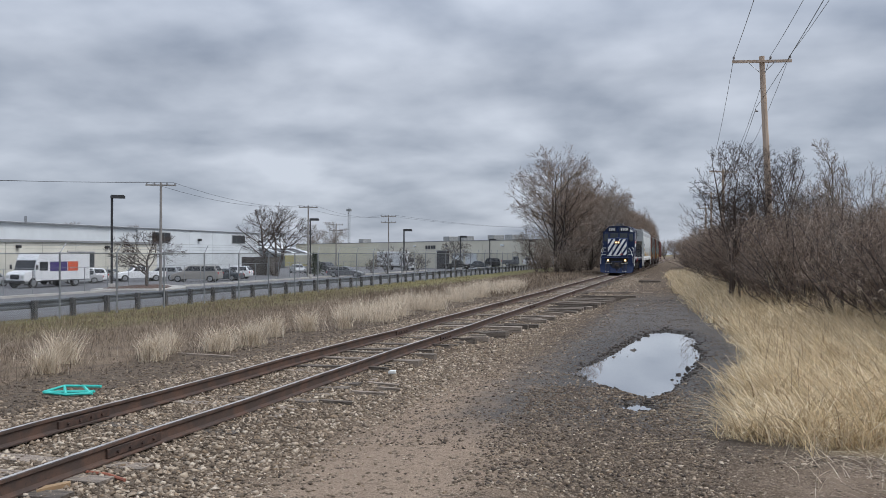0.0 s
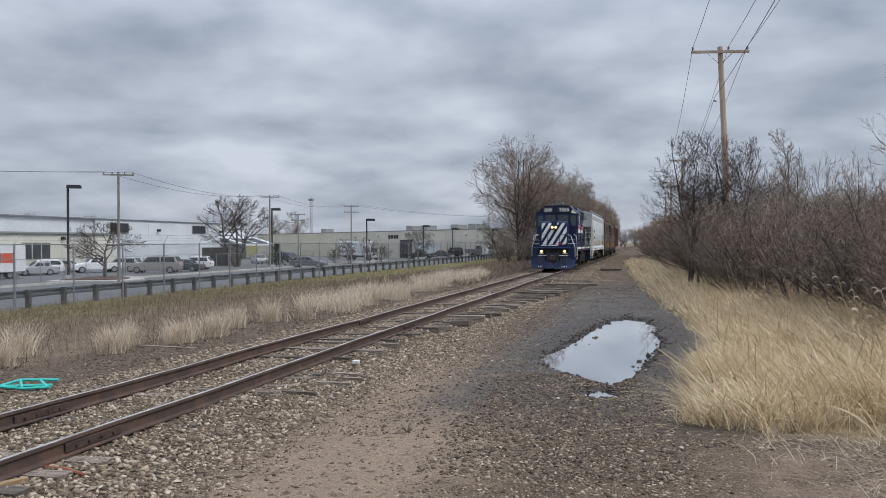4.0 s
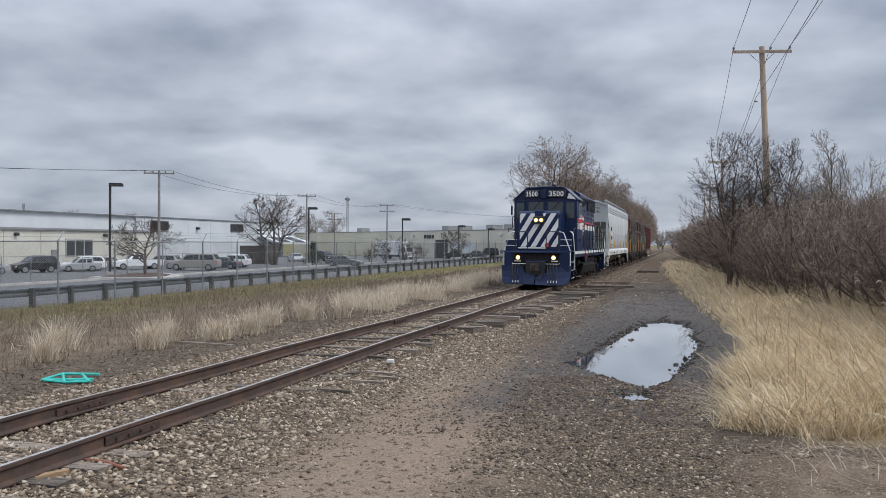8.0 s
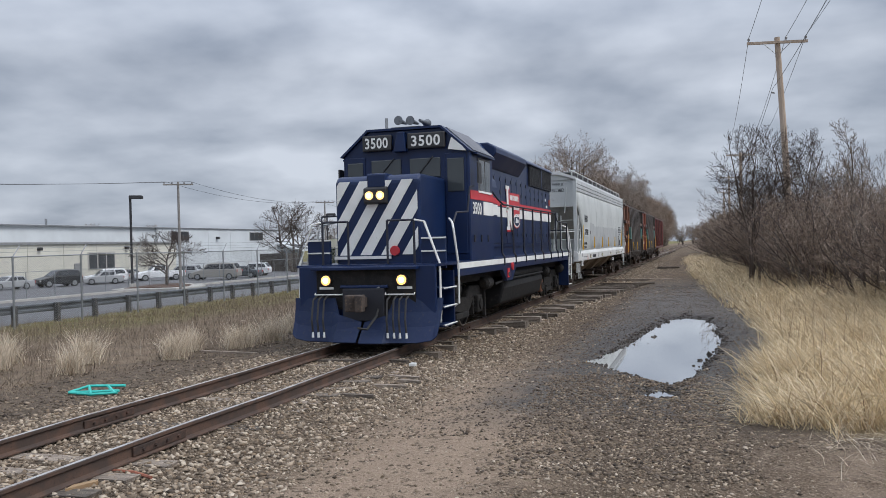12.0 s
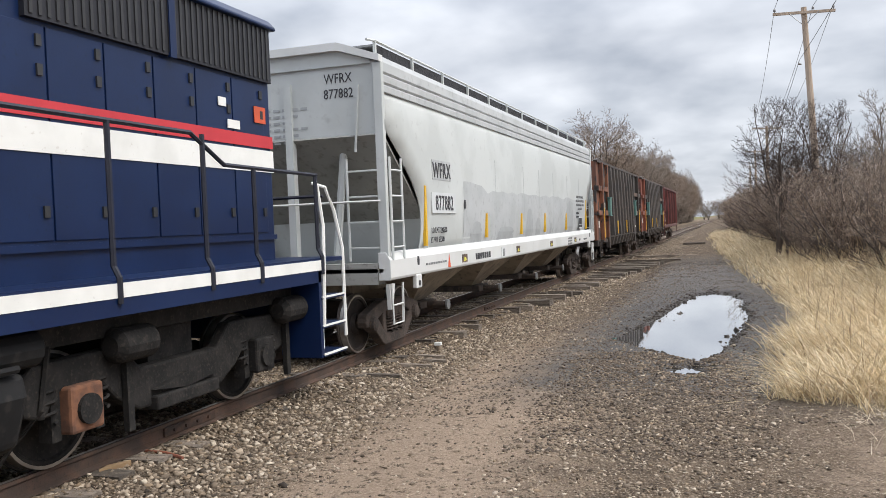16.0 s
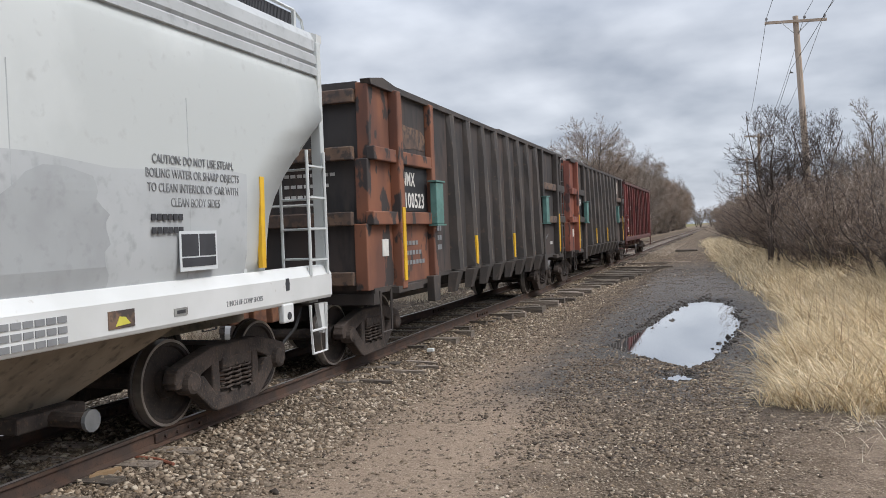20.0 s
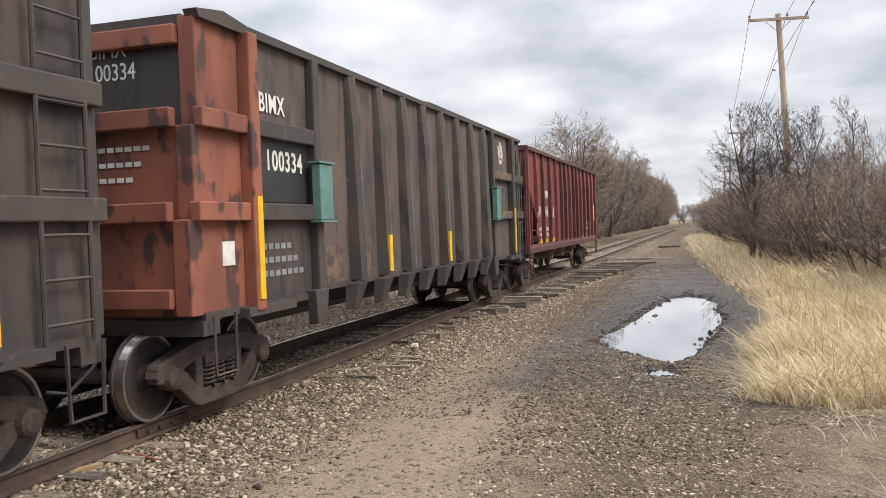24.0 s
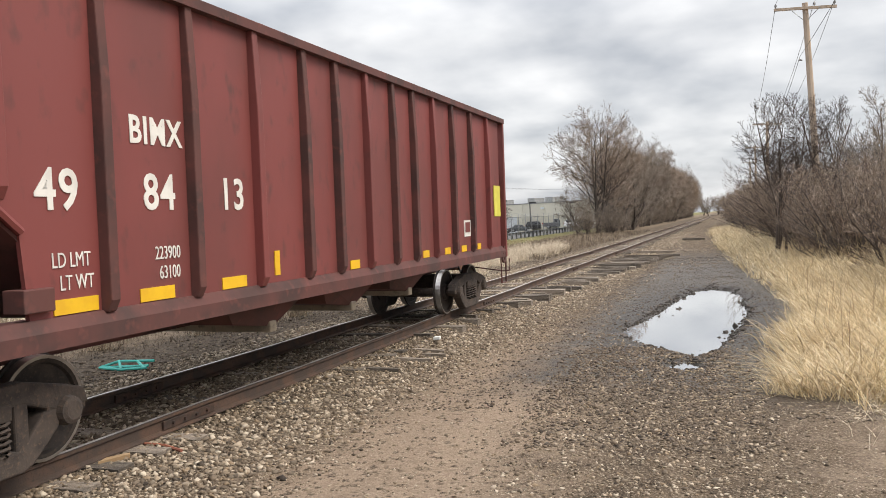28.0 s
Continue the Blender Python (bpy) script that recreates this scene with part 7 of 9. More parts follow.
        for wide, tall_z, x_out, paint in ((0.46, 0.235, 0.940, "red_paint"), (0.43, 0.205, 0.944, Wt), (0.37, 0.16, 0.948, "blue_dusty")):
            part("emblem_oval", Shape().prism([(9.66 + wide * math.cos(a * 0.2618), 2.63 + tall_z * math.sin(a * 0.2618)) for a in range(24)], "x", s * 0.933, s * x_out), paint, em)
        for y, z, w, h_ in ((9.46, 2.56, 0.4, 0.05), (9.5, 2.61, 0.16, 0.1), (9.68, 2.61, 0.18, 0.06), (9.42, 2.74, 0.5, 0.03)):
            part("emblem_scene", Shape().box(s * 0.950 - 0.003, s * 0.950 + 0.003, y, y + w, z, z + h_), Wt, em)
        part("notice", Shape().box(s * 0.93 - 0.005, s * 0.93 + 0.005, 6.5, 6.75, 3.55, 3.68), Wt, hood)
        part("notice", Shape().box(s * 0.93 - 0.005, s * 0.93 + 0.005, 14.62, 14.87, 3.18, 3.28), Wt, hood)
        part("builder_plate", Shape().box(s * 0.93 - 0.005, s * 0.93 + 0.005, 15.2, 15.45, 3.3, 3.5), "mark_orange", hood)
        part("notice", Shape().box(s * 0.93 - 0.005, s * 0.93 + 0.005, 14.45, 14.6, 3.42, 3.52), Wt, hood)
        # walkway railing: stanchion after stanchion, one long handrail
        part("handrail", Shape().tube([(s * 0.97, 4.85, 3.55), (s * 1.2, 4.95, 3.5), (s * 1.44, 5.25, 3.06), (s * 1.5, 5.6, 2.94), (s * 1.5, 13.1, 2.94), (s * 1.5, 13.65, 2.66), (s * 1.5, 15.65, 2.64)], 0.024, 6), "dark_rail", ob)
        for k in range(7):
            y = 5.34 + k * 1.325
            part("stanchion", Shape().tube([(s * 1.555, y, 1.4), (s * 1.555, y, 1.62), (s * 1.5, y, 1.72), (s * 1.5, y, 2.94)], 0.026, 6), "dark_rail", ob)
        for y in (14.2, 15.62):
            part("stanchion", Shape().tube([(s * 1.555, y, 1.4), (s * 1.555, y, 1.62), (s * 1.5, y, 1.72), (s * 1.5, y, 2.65)], 0.026, 6), "dark_rail", ob)
        # white grab rails at the steps
        part("grab_rail", Shape().tube([(s * 1.47, 1.2, 0.7), (s * 1.56, 1.2, 0.75), (s * 1.56, 1.24, 1.5), (s * 1.52, 1.05, 2.3), (s * 1.48, 1.1, 2.42), (s * 1.3, 1.5, 2.5)], 0.024, 6), Wt, ob)
        part("grab_rail", Shape().tube([(s * 1.5, 0.16, 0.6), (s * 1.5, 0.16, 1.6), (s * 1.2, 0.16, 2.42), (s * 1.0, 0.16, 2.46)], 0.024, 6), Wt, ob)
        part("grab_rail", Shape().tube([(s * 1.54, 15.62, 0.75), (s * 1.56, 15.64, 1.5), (s * 1.54, 15.7, 2.0), (s * 1.5, 15.66, 2.5), (s * 1.5, 15.62, 2.56)], 0.024, 6), Wt, ob)
        part("grab_rail", Shape().tube([(s * 1.54, 16.22, 0.55), (s * 1.54, 16.22, 1.7), (s * 1.5, 16.1, 2.2), (s * 1.46, 15.95, 2.5), (s * 1.3, 15.9, 2.56)], 0.024, 6), Wt, ob)
        part("handrail", Shape().tube([(s * 1.5, 1.12, 2.4), (s * 1.52, 1.3, 2.62), (s * 1.52, 2.15, 2.66), (s * 1.54, 2.3, 3.2), (s * 1.54, 2.62, 3.24)], 0.022, 6), "dark_rail", ob)
        for x in (0.42, 0.98):
            part("stanchion", Shape().tube([(s * x, 0.18, 1.46), (s * x, 0.18, 2.46)], 0.024, 6), "dark_rail", ob)
        part("end_rail", Shape().tube([(s * 0.42, 0.18, 2.46), (s * 1.0, 0.18, 2.46)], 0.024, 6), "dark_rail", ob)
        part("end_rail", Shape().tube([(s * 0.42, 16.2, 2.4), (s * 1.3, 16.2, 2.4)], 0.024, 6), "dark_rail", ob)
        part("walk_riser", Shape().box(s * 1.0, s * 1.5, 0.55, 0.62, 1.5, 2.1) if s > 0 else Shape().box(-1.5, -1.0, 0.55, 0.62, 1.5, 2.1), B, ob)
        for z in (1.84, 2.1):
            part("riser_edge", Shape().box(min(s * 1.0, s * 1.5), max(s * 1.0, s * 1.5), 0.53, 0.62, z - 0.015, z + 0.015), Wt, ob)
        # under the frame
        tk = Shape().prism([(s * 0.1, 0.98), (s * 1.38, 0.98), (s * 1.42, 0.8), (s * 1.3, 0.42), (s * 1.0, 0.27), (s * 0.1, 0.27)], "y", 5.75, 11.1)
        part("fuel_tank", tk, "tank_black", ob, bevel=0.05)
        part("air_reservoir", Shape().tube([(s * 1.24, 6.75, 1.13), (s * 1.24, 6.85, 1.13), (s * 1.24, 11.3, 1.13), (s * 1.24, 11.4, 1.13)], [0.05, 0.15, 0.15, 0.05], 14), "tank_black", ob)
        part("pipe", Shape().tube([(s * 1.4, 4.9, 0.95), (s * 1.42, 6.0, 1.02), (s * 1.42, 11.0, 1.02)], 0.03, 6), "tank_black", ob)
    for y, r in ((7.3, 0.45), (9.0, 0.45), (12.4, 0.55), (13.6, 0.55), (14.8, 0.55)):
        part("roof_fan", Shape().tube([(0, y, 4.6), (0, y, 4.72), (0, y, 4.74)], [r, r, r * 0.9], 20), "galvanised", hood)
    part("exhaust", Shape().box(-0.15, 0.15, 10.5, 10.9, 4.6, 4.8), "lamp_black", hood)
    # trucks
    for yc in (2.65, 13.3):
        for y in (yc - 1.42, yc + 1.42):
            wheelset(ob, y, 0.508, "truck_black")
        for s in (-1, 1):
            x = s * 1.06
            fr = Shape().prism([(yc - 2.0, 0.56), (yc - 2.02, 0.86), (yc - 1.9, 0.96), (yc - 0.85, 0.98), (yc - 0.62, 0.74), (yc + 0.62, 0.74), (yc + 0.85, 0.98), (yc + 1.9, 0.96), (yc + 2.02, 0.86), (yc + 2.0, 0.56), (yc + 1.78, 0.5), (yc + 1.66, 0.7), (yc + 1.16, 0.7), (yc + 0.95, 0.5), (yc + 0.66, 0.34), (yc - 0.66, 0.34), (yc - 0.95, 0.5), (yc - 1.16, 0.7), (yc - 1.66, 0.7), (yc - 1.78, 0.5)], "x", x - 0.08, x + 0.08)
            f = part("side_frame", fr, "truck_black", ob, bevel=0.03)
            for y in (yc - 1.42, yc + 1.42):
                part("journal_box", Shape().box(x - 0.1, x + s * 0.18 if s > 0 else x + 0.1, y - 0.19, y + 0.19, 0.34, 0.74) if s > 0 else Shape().box(x - 0.18, x + 0.1, y - 0.19, y + 0.19, 0.34, 0.74), "rust_metal" if 10 < y < 13 else "truck_black", f, bevel=0.03)
                part("journal_cap", Shape().disc((x + s * 0.19, y, 0.53), "x", 0.13, 0.05, 14), "truck_black", f)
                for c in (-0.3, 0.3):
                    pts = [(x + s * 0.02 + 0.08 * math.cos(a * 0.9), y + c + 0.08 * math.sin(a * 0.9), 0.46 + 0.013 * a) for a in range(22)]
                    part("spring", Shape().tube(pts, 0.017, 4, False), "truck_black", f)
                part("pedestal", Shape().box(x - 0.07, x + 0.07, y - 0.3, y - 0.2, 0.3, 0.8), "truck_black", f)
                part("pedestal", Shape().box(x - 0.07, x + 0.07, y + 0.2, y + 0.3, 0.3, 0.8), "truck_black", f)
                part("brake_cylinder", Shape().tube([(x + s * 0.17, y + 0.3, 1.0), (x + s * 0.17, y + 0.36, 1.0), (x + s * 0.17, y + 0.78, 1.0), (x + s * 0.17, y + 0.84, 1.0)], [0.09, 0.16, 0.16, 0.06], 14), "truck_black", f)
                part("brake_hanger", Shape().box(x + s * 0.12 - 0.03, x + s * 0.12 + 0.03, y + 0.52, y + 0.6, 0.2, 0.95), "truck_black", f)
            part("swing_hanger", Shape().box(x - 0.12, x + 0.16, yc - 0.5, yc + 0.5, 0.3, 0.44), "truck_black", f, bevel=0.02)
            part("elliptic_spring", Shape().prism([(yc - 0.5, 0.5), (yc, 0.6), (yc + 0.5, 0.5), (yc, 0.44)], "x", x - 0.06, x + 0.14), "truck_black", f)
            part("sand_pipe", Shape().tube([(x + s * 0.1, yc - 1.75, 1.1), (x + s * 0.1, yc - 1.85, 0.6), (x - s * 0.25, yc - 2.0, 0.15)], 0.025, 5), "truck_black", f)
        part("bolster", Shape().box(-1.0, 1.0, yc - 0.35, yc + 0.35, 0.55, 1.05), "truck_black", ob)
        part("traction_motor", Shape().box(-0.6, 0.6, yc - 1.1, yc + 1.1, 0.28, 0.75), "truck_black", ob, bevel=0.05)
    return ob


def ladder(ob, x, y0, y1, z0, z1, rungs, material, along="y", r=0.016):
    """Two uprights and rungs; along: the way the rungs run."""
    la = part("ladder", Shape().tube([(x, y0, z0), (x, y0, z1)], r * 1.3, 6) if along == "y" else Shape().tube([(x, y0, z0), (x, y0, z1)], r * 1.3, 6), material, ob)
    if along == "y":
        part("upright", Shape().tube([(x, y1, z0), (x, y1, z1)], r * 1.3, 6), material, la)
    else:
        part("upright", Shape().tube([(y1, y0, z0), (y1, y0, z1)], r * 1.3, 6), material, la)
    for k in range(rungs):
        z = z0 + (z1 - z0) * (k + 0.5) / rungs
        pts = [(x, y0, z), (x, y1, z)] if along == "y" else [(x, y0, z), (y1, y0, z)]
        part("rung", Shape().tube(pts, r, 5), material, la)
    return la


def covered_hopper():
    L = 19.3
    ob = thing("covered_hopper_car", pose(0, 0, 0), "pale grey covered hopper car with a white side sill", "freight car")
    G, Wt = "hopper_grey", "hopper_white"
    # rounded section
    sec = [(1.5, 1.5), (1.56, 1.75), (1.60, 2.4), (1.60, 3.3), (1.58, 3.8), (1.54, 3.98)]
    outline = [(0.06, 3.98), (0.06, 3.42), (0.42, 3.17), (0.66, 3.02), (0.72, 2.92), (0.80, 2.88), (1.08, 2.66), (1.32, 2.4), (1.44, 2.18), (1.48, 1.9), (1.46, 1.5)]

    def edge_y(z):
        zs = [p[1] for p in outline][::-1]
        ys = [p[0] for p in outline][::-1]
        return float(np.interp(z, zs, ys))

    for s in (-1, 1):
        zs = [1.5, 1.7, 1.9, 2.05, 2.18, 2.4, 2.55, 2.66, 2.88, 2.92, 3.02, 3.17, 3.42, 3.7, 3.85, 3.98]
        cols = 24
        v, f = [], []
        for z in zs:
            x = float(np.interp(z, [p[1] for p in sec], [p[0] for p in sec]))
            e = edge_y(z)
            for c in range(cols + 1):
                v.append((s * x, e + (L - 2 * e) * c / cols, z))
        for r_ in range(len(zs) - 1):
            for c in range(cols):
                a = r_ * (cols + 1) + c
                f.append((a, a + 1, a + cols + 2, a + cols + 1) if s > 0 else (a, a + cols + 1, a + cols + 2, a + 1))
        sh = part("side_sheet", Shape().add(v, f), G, ob, smooth=True)
        mod = sh.modifiers.new("thick", "SOLIDIFY")
        mod.thickness, mod.offset = 0.02, -1
        # darker repainted lower half with a ragged upper edge
        rr = random.Random(6)
        top_line = [(y, 2.62 + 0.05 * rr.uniform(-1, 1) + (0.12 if 3.2 < y < 5.2 else 0.0)) for y in np.linspace(3.75, 17.4, 34)]
        pv, pf = [], []
        for y, zt in top_line:
            for z in np.linspace(1.55, zt, 6):
                x = float(np.interp(z, [p[1] for p in sec], [p[0] for p in sec]))
                pv.append((s * (x + 0.004), y, z))
        for c in range(len(top_line) - 1):
            for r_ in range(5):
                a = c * 6 + r_
                pf.append((a, a + 6, a + 7, a + 1) if s > 0 else (a, a + 1, a + 7, a + 6))
        part("repaint", Shape().add(pv, pf), "hopper_patch", sh, "duller grey repainted lower band", smooth=True)
        # scraped blotches and upright weld seams
        for y0, y1, z0, z1 in ((8.85, 9.6, 1.58, 2.28), (9.95, 10.5, 1.6, 2.05), (14.1, 15.3, 1.57, 2.56), (6.2, 7.6, 1.56, 1.86), (4.3, 5.0, 1.56, 2.0), (11.7, 12.0, 1.6, 1.9)):
            bl_, left, right = Shape(), 0.0, 0.0
            for q in range(17):
                z = z0 + (z1 - z0) * q / 16
                bow = math.sqrt(max(0.0, 1 - (q / 16) ** 4)) * 0.4 + 0.1
                left, right = 0.7 * left + rr.uniform(-0.05, 0.05), 0.7 * right + rr.uniform(-0.05, 0.05)
                x = s * (float(np.interp(z, [p[1] for p in sec], [p[0] for p in sec])) + 0.008)
                bl_.v += [(x, (y0 + y1) / 2 - (y1 - y0) * (bow + left), z), (x, (y0 + y1) / 2 + (y1 - y0) * (bow + right), z)]
            bl_.f += [(2 * q, 2 * q + 1, 2 * q + 3, 2 * q + 2) if s > 0 else (2 * q, 2 * q + 2, 2 * q + 3, 2 * q + 1) for q in range(16)]
            part("blotch", bl_, "hopper_blotch", sh, "scraped grey blotch")
        for y in (6.05, 8.62, 10.35, 12.2, 14.3, 16.4):
            part("weld_seam", Shape().tube([(s * float(np.interp(z, [p[1] for p in sec], [p[0] for p in sec])), y, z) for z in (1.58, 1.75, 2.1, 2.4, 2.9, 3.3)], 0.006, 4, False), "hopper_patch", sh)
        part("eave", Shape().prism([(s * 1.46, 3.94), (s * 1.58, 3.97), (s * 1.58, 4.06), (s * 1.54, 4.09), (s * 1.57, 4.12), (s * 1.57, 4.22), (s * 1.53, 4.25), (s * 1.56, 4.28), (s * 1.55, 4.42), (s * 1.50, 4.52), (s * 1.40, 4.50)], "y", 0.04, L - 0.04), "hopper_patch", ob)
        part("side_sill", Shape().prism([(s * 1.42, 1.16), (s * 1.60, 1.16), (s * 1.62, 1.20), (s * 1.62, 1.46), (s * 1.55, 1.58), (s * 1.42, 1.58)], "y", 0.0, L), Wt, ob, "white side sill", bevel=0.012)
        for y in (1.15, L - 1.15):
            part("jacking_pad", Shape().prism([(y - 0.12, 1.18), (y + 0.12, 1.18), (y + 0.12, 0.96), (y - 0.12, 0.96)], "x", s * 1.55, s * 1.63), Wt, ob, bevel=0.02)
            part("hole", Shape().disc((s * 1.632, y, 1.04), "x", 0.045, 0.012, 12), "stencil_black", ob)
            part("slot", Shape().prism([(y - 0.035, 1.33), (y + 0.035, 1.33), (y + 0.045, 1.41), (y + 0.03, 1.47), (y - 0.03, 1.47), (y - 0.045, 1.41)], "x", s * 1.615, s * 1.627), "stencil_black", ob)
        for y in (1.62, 5.26, 8.3, 10.98, 14.04, L - 1.62):
            zb, zt = (1.62, 2.62) if y in (1.62, L - 1.62) else (1.66, 2.16)
            x = 1.575 if zb < 1.6 else 1.58
            part("yellow_strip", Shape().prism([(y - 0.04, zb), (y + 0.04, zb), (y + 0.06, zt), (y - 0.02, zt)], "x", s * 1.56, s * 1.612), "stripe_yellow", ob, "yellow reflective strip")
        for y in (3.44, 7.6, 11.44, 15.19):
            pl = part("sill_plate", Shape().box(s * 1.622 - 0.006, s * 1.622 + 0.006, y, y + 0.32, 1.24, 1.39), "gondola_tan", ob)
            part("dot", Shape().prism([(y + 0.08, 1.26), (y + 0.26, 1.27), (y + 0.2, 1.33), (y + 0.13, 1.34)], "x", s * 1.628, s * 1.633), "tag_yellow", pl)
        for k in range(7):
            part("stencil_bar", Shape().box(s * 1.624 - 0.004, s * 1.624 + 0.004, 4.32 + k * 0.155, 4.43 + k * 0.155, 1.25, 1.37), "stencil_black", ob)
        for k in range(9):
            part("stencil_bar", Shape().box(s * 1.624 - 0.004, s * 1.624 + 0.004, 1.5 + k * 0.12, 1.58 + k * 0.12, 1.30, 1.335), "stencil_grey", ob)
        for k in range(3):
            for q in range(6):
                part("stencil_bar", Shape().box(s * 1.624 - 0.004, s * 1.624 + 0.004, 14.1 + q * 0.11, 14.19 + q * 0.11, 1.2 + k * 0.08, 1.25 + k * 0.08), "stencil_grey", ob)
        pl = part("placard", Shape().box(s * 1.622 - 0.006, s * 1.622 + 0.006, 6.26, 6.58, 1.19, 1.41), "hopper_panel", ob)
        part("placard_square", Shape().box(s * 1.63 - 0.003, s * 1.63 + 0.003, 6.36, 6.50, 1.22, 1.38), "stencil_grey", pl)
        pl = part("placard", Shape().box(s * 1.622 - 0.006, s * 1.622 + 0.006, 16.05, 16.25, 1.26, 1.33), "hopper_slope", ob)
        part("slot", Shape().box(s * 1.63 - 0.003, s * 1.63 + 0.003, 16.09, 16.21, 1.28, 1.31), "stencil_black", pl)
        part("triangle_mark", Shape().prism([(2.62, 1.2), (2.76, 1.2), (2.69, 1.44)], "x", s * 1.616, s * 1.626), "mark_orange", ob)
        lettering("stencil", "2 INCH HF COMP SHOES", 0.055, "stencil_grey", ob, side(s, 1.622, 17.25, 1.265), 0.8)
        part("marks_panel", Shape().box(s * 1.603 - 0.004, s * 1.603 + 0.004, 2.02, 3.0, 2.74, 3.08), "hopper_patch", sh)
        lettering("reporting_mark", "WFRX", 0.26, "stencil_black", sh, side(s, 1.612, 2.51, 2.78), 0.85, 0.004)
        part("number_panel", Shape().box(s * 1.603 - 0.004, s * 1.603 + 0.004, 1.95, 3.25, 2.16, 2.52), "hopper_panel", sh)
        lettering("number", "877882", 0.25, "stencil_black", sh, side(s, 1.612, 2.6, 2.22), 0.82, 0.004)
        lettering("weight_line", "LD LMT 220500", 0.10, "stencil_black", sh, side(s, 1.60, 2.3, 1.82), 0.85)
        lettering("weight_line", "LT WT 65500", 0.10, "stencil_black", sh, side(s, 1.59, 2.22, 1.66), 0.85)
        part("dot", Shape().prism([(3.76, 2.25), (3.84, 2.25), (3.87, 2.33), (3.84, 2.41), (3.76, 2.41), (3.73, 2.33)], "x", s * 1.604, s * 1.61), "stencil_black", sh)
        for r_, body in enumerate(("CAUTION: DO NOT USE STEAM,", "BOILING WATER OR SHARP OBJECTS", "TO CLEAN INTERIOR OF CAR WITH", "CLEAN BODY SIDES")):
            lettering("caution", body, 0.08, "stencil_grey", sh, side(s, float(np.interp(2.66 - r_ * 0.13, [p[1] for p in sec], [p[0] for p in sec])) + 0.008, 16.5, 2.66 - r_ * 0.13), 0.78)
        for r_ in range(2):
            for q in range(6):
                part("stencil_bar", Shape().box(s * 1.602 - 0.003, s * 1.602 + 0.003, 15.82 + q * 0.078, 15.88 + q * 0.078, 2.14 - r_ * 0.12, 2.2 - r_ * 0.12), "stencil_black", sh)
        pl = part("data_panel", Shape().box(s * 1.602 - 0.004, s * 1.602 + 0.004, 16.2, 16.8, 1.66, 2.04), "hopper_panel", sh)
        for ya, yb, za, zb_ in ((16.23, 16.49, 1.80, 2.01), (16.51, 16.77, 1.80, 2.01), (16.23, 16.77, 1.70, 1.785)):
            part("panel_cell", Shape().box(s * 1.607 - 0.003, s * 1.607 + 0.003, ya, yb, za, zb_), "stencil_black", pl)
        # end posts, ladders
        for y, d in ((0.06, 1), (L - 0.06, -1)):
            part("corner_post", Shape().box(s * 1.52 - 0.07, s * 1.52 + 0.07, y - 0.05, y + 0.05, 1.46, 4.4), G, ob, bevel=0.012)
            ladder(ob, s * 1.62, y + d * 0.05, y + d * 0.5, 1.46, 3.0, 4, G)
            ladder(ob, s * 1.5, y - d * 0.02, s * 0.95, 1.46, 3.0, 4, G, "x")
            part("stirrup", Shape().tube([(s * 1.58, y + d * 0.05, 1.1), (s * 1.58, y + d * 0.08, 0.5), (s * 1.58, y + d * 0.45, 0.5), (s * 1.58, y + d * 0.48, 1.1)], 0.02, 5), Wt, ob)
            part("stirrup_rung", Shape().tube([(s * 1.58, y + d * 0.07, 0.78), (s * 1.58, y + d * 0.46, 0.78)], 0.016, 5), Wt, ob)
            part("gusset", Shape().prism([(y + d * 0.0, 1.1), (y + d * 0.22, 1.1), (y + d * 0.12, 0.72), (y + d * 0.04, 0.72)], "x", s * 1.50, s * 1.56), Wt, ob)
            part("rod", Shape().tube([(s * 1.1, y, 3.1), (s * 1.2, y - d * 0.03, 4.1)], 0.02, 5), G, ob)
        # running board
        for z0 in (4.70,):
            part("running_board", Shape().box(min(s * 0.3, s * 1.36), max(s * 0.3, s * 1.36), 0.3, L - 0.3, z0, z0 + 0.03), "stencil_grey", ob)
        screen = Shape()
        for k in range(560):
            y = 0.35 + k * (L - 0.7) / 559
            screen.box(s * 1.36 - 0.006, s * 1.36 + 0.006, y - 0.0115, y + 0.0115, 4.50, 4.74)
        part("walkway_screen", screen, "stencil_black", ob, kind="stuff", label="dark walkway grating slats")
        for k in range(13):
            y = 0.3 + k * (L - 0.6) / 12
            part("walkway_post", Shape().box(s * 1.38 - 0.02, s * 1.38 + 0.02, y - 0.025, y + 0.025, 4.48, 4.78), G, ob)
        part("walkway_rail", Shape().tube([(s * 1.38, 0.0, 4.74), (s * 1.38, 0.3, 4.78), (s * 1.38, L - 0.3, 4.78), (s * 1.38, L - 0.1, 4.69), (s * 1.40, L - 0.02, 4.4), (s * 1.5, L - 0.05, 4.15)], 0.022, 5), G, ob)
    part("roof", Shape().prism([(-1.5, 4.5), (-0.9, 4.68), (0, 4.74), (0.9, 4.68), (1.5, 4.5), (1.4, 4.4), (-1.4, 4.4)], "y", 0.04, L - 0.04), G, ob)
    for k in range(10):
        y = 1.2 + k * (L - 2.4) / 9
        part("hatch", Shape().disc((0, y, 4.78), "z", 0.36, 0.12, 18), G, ob)
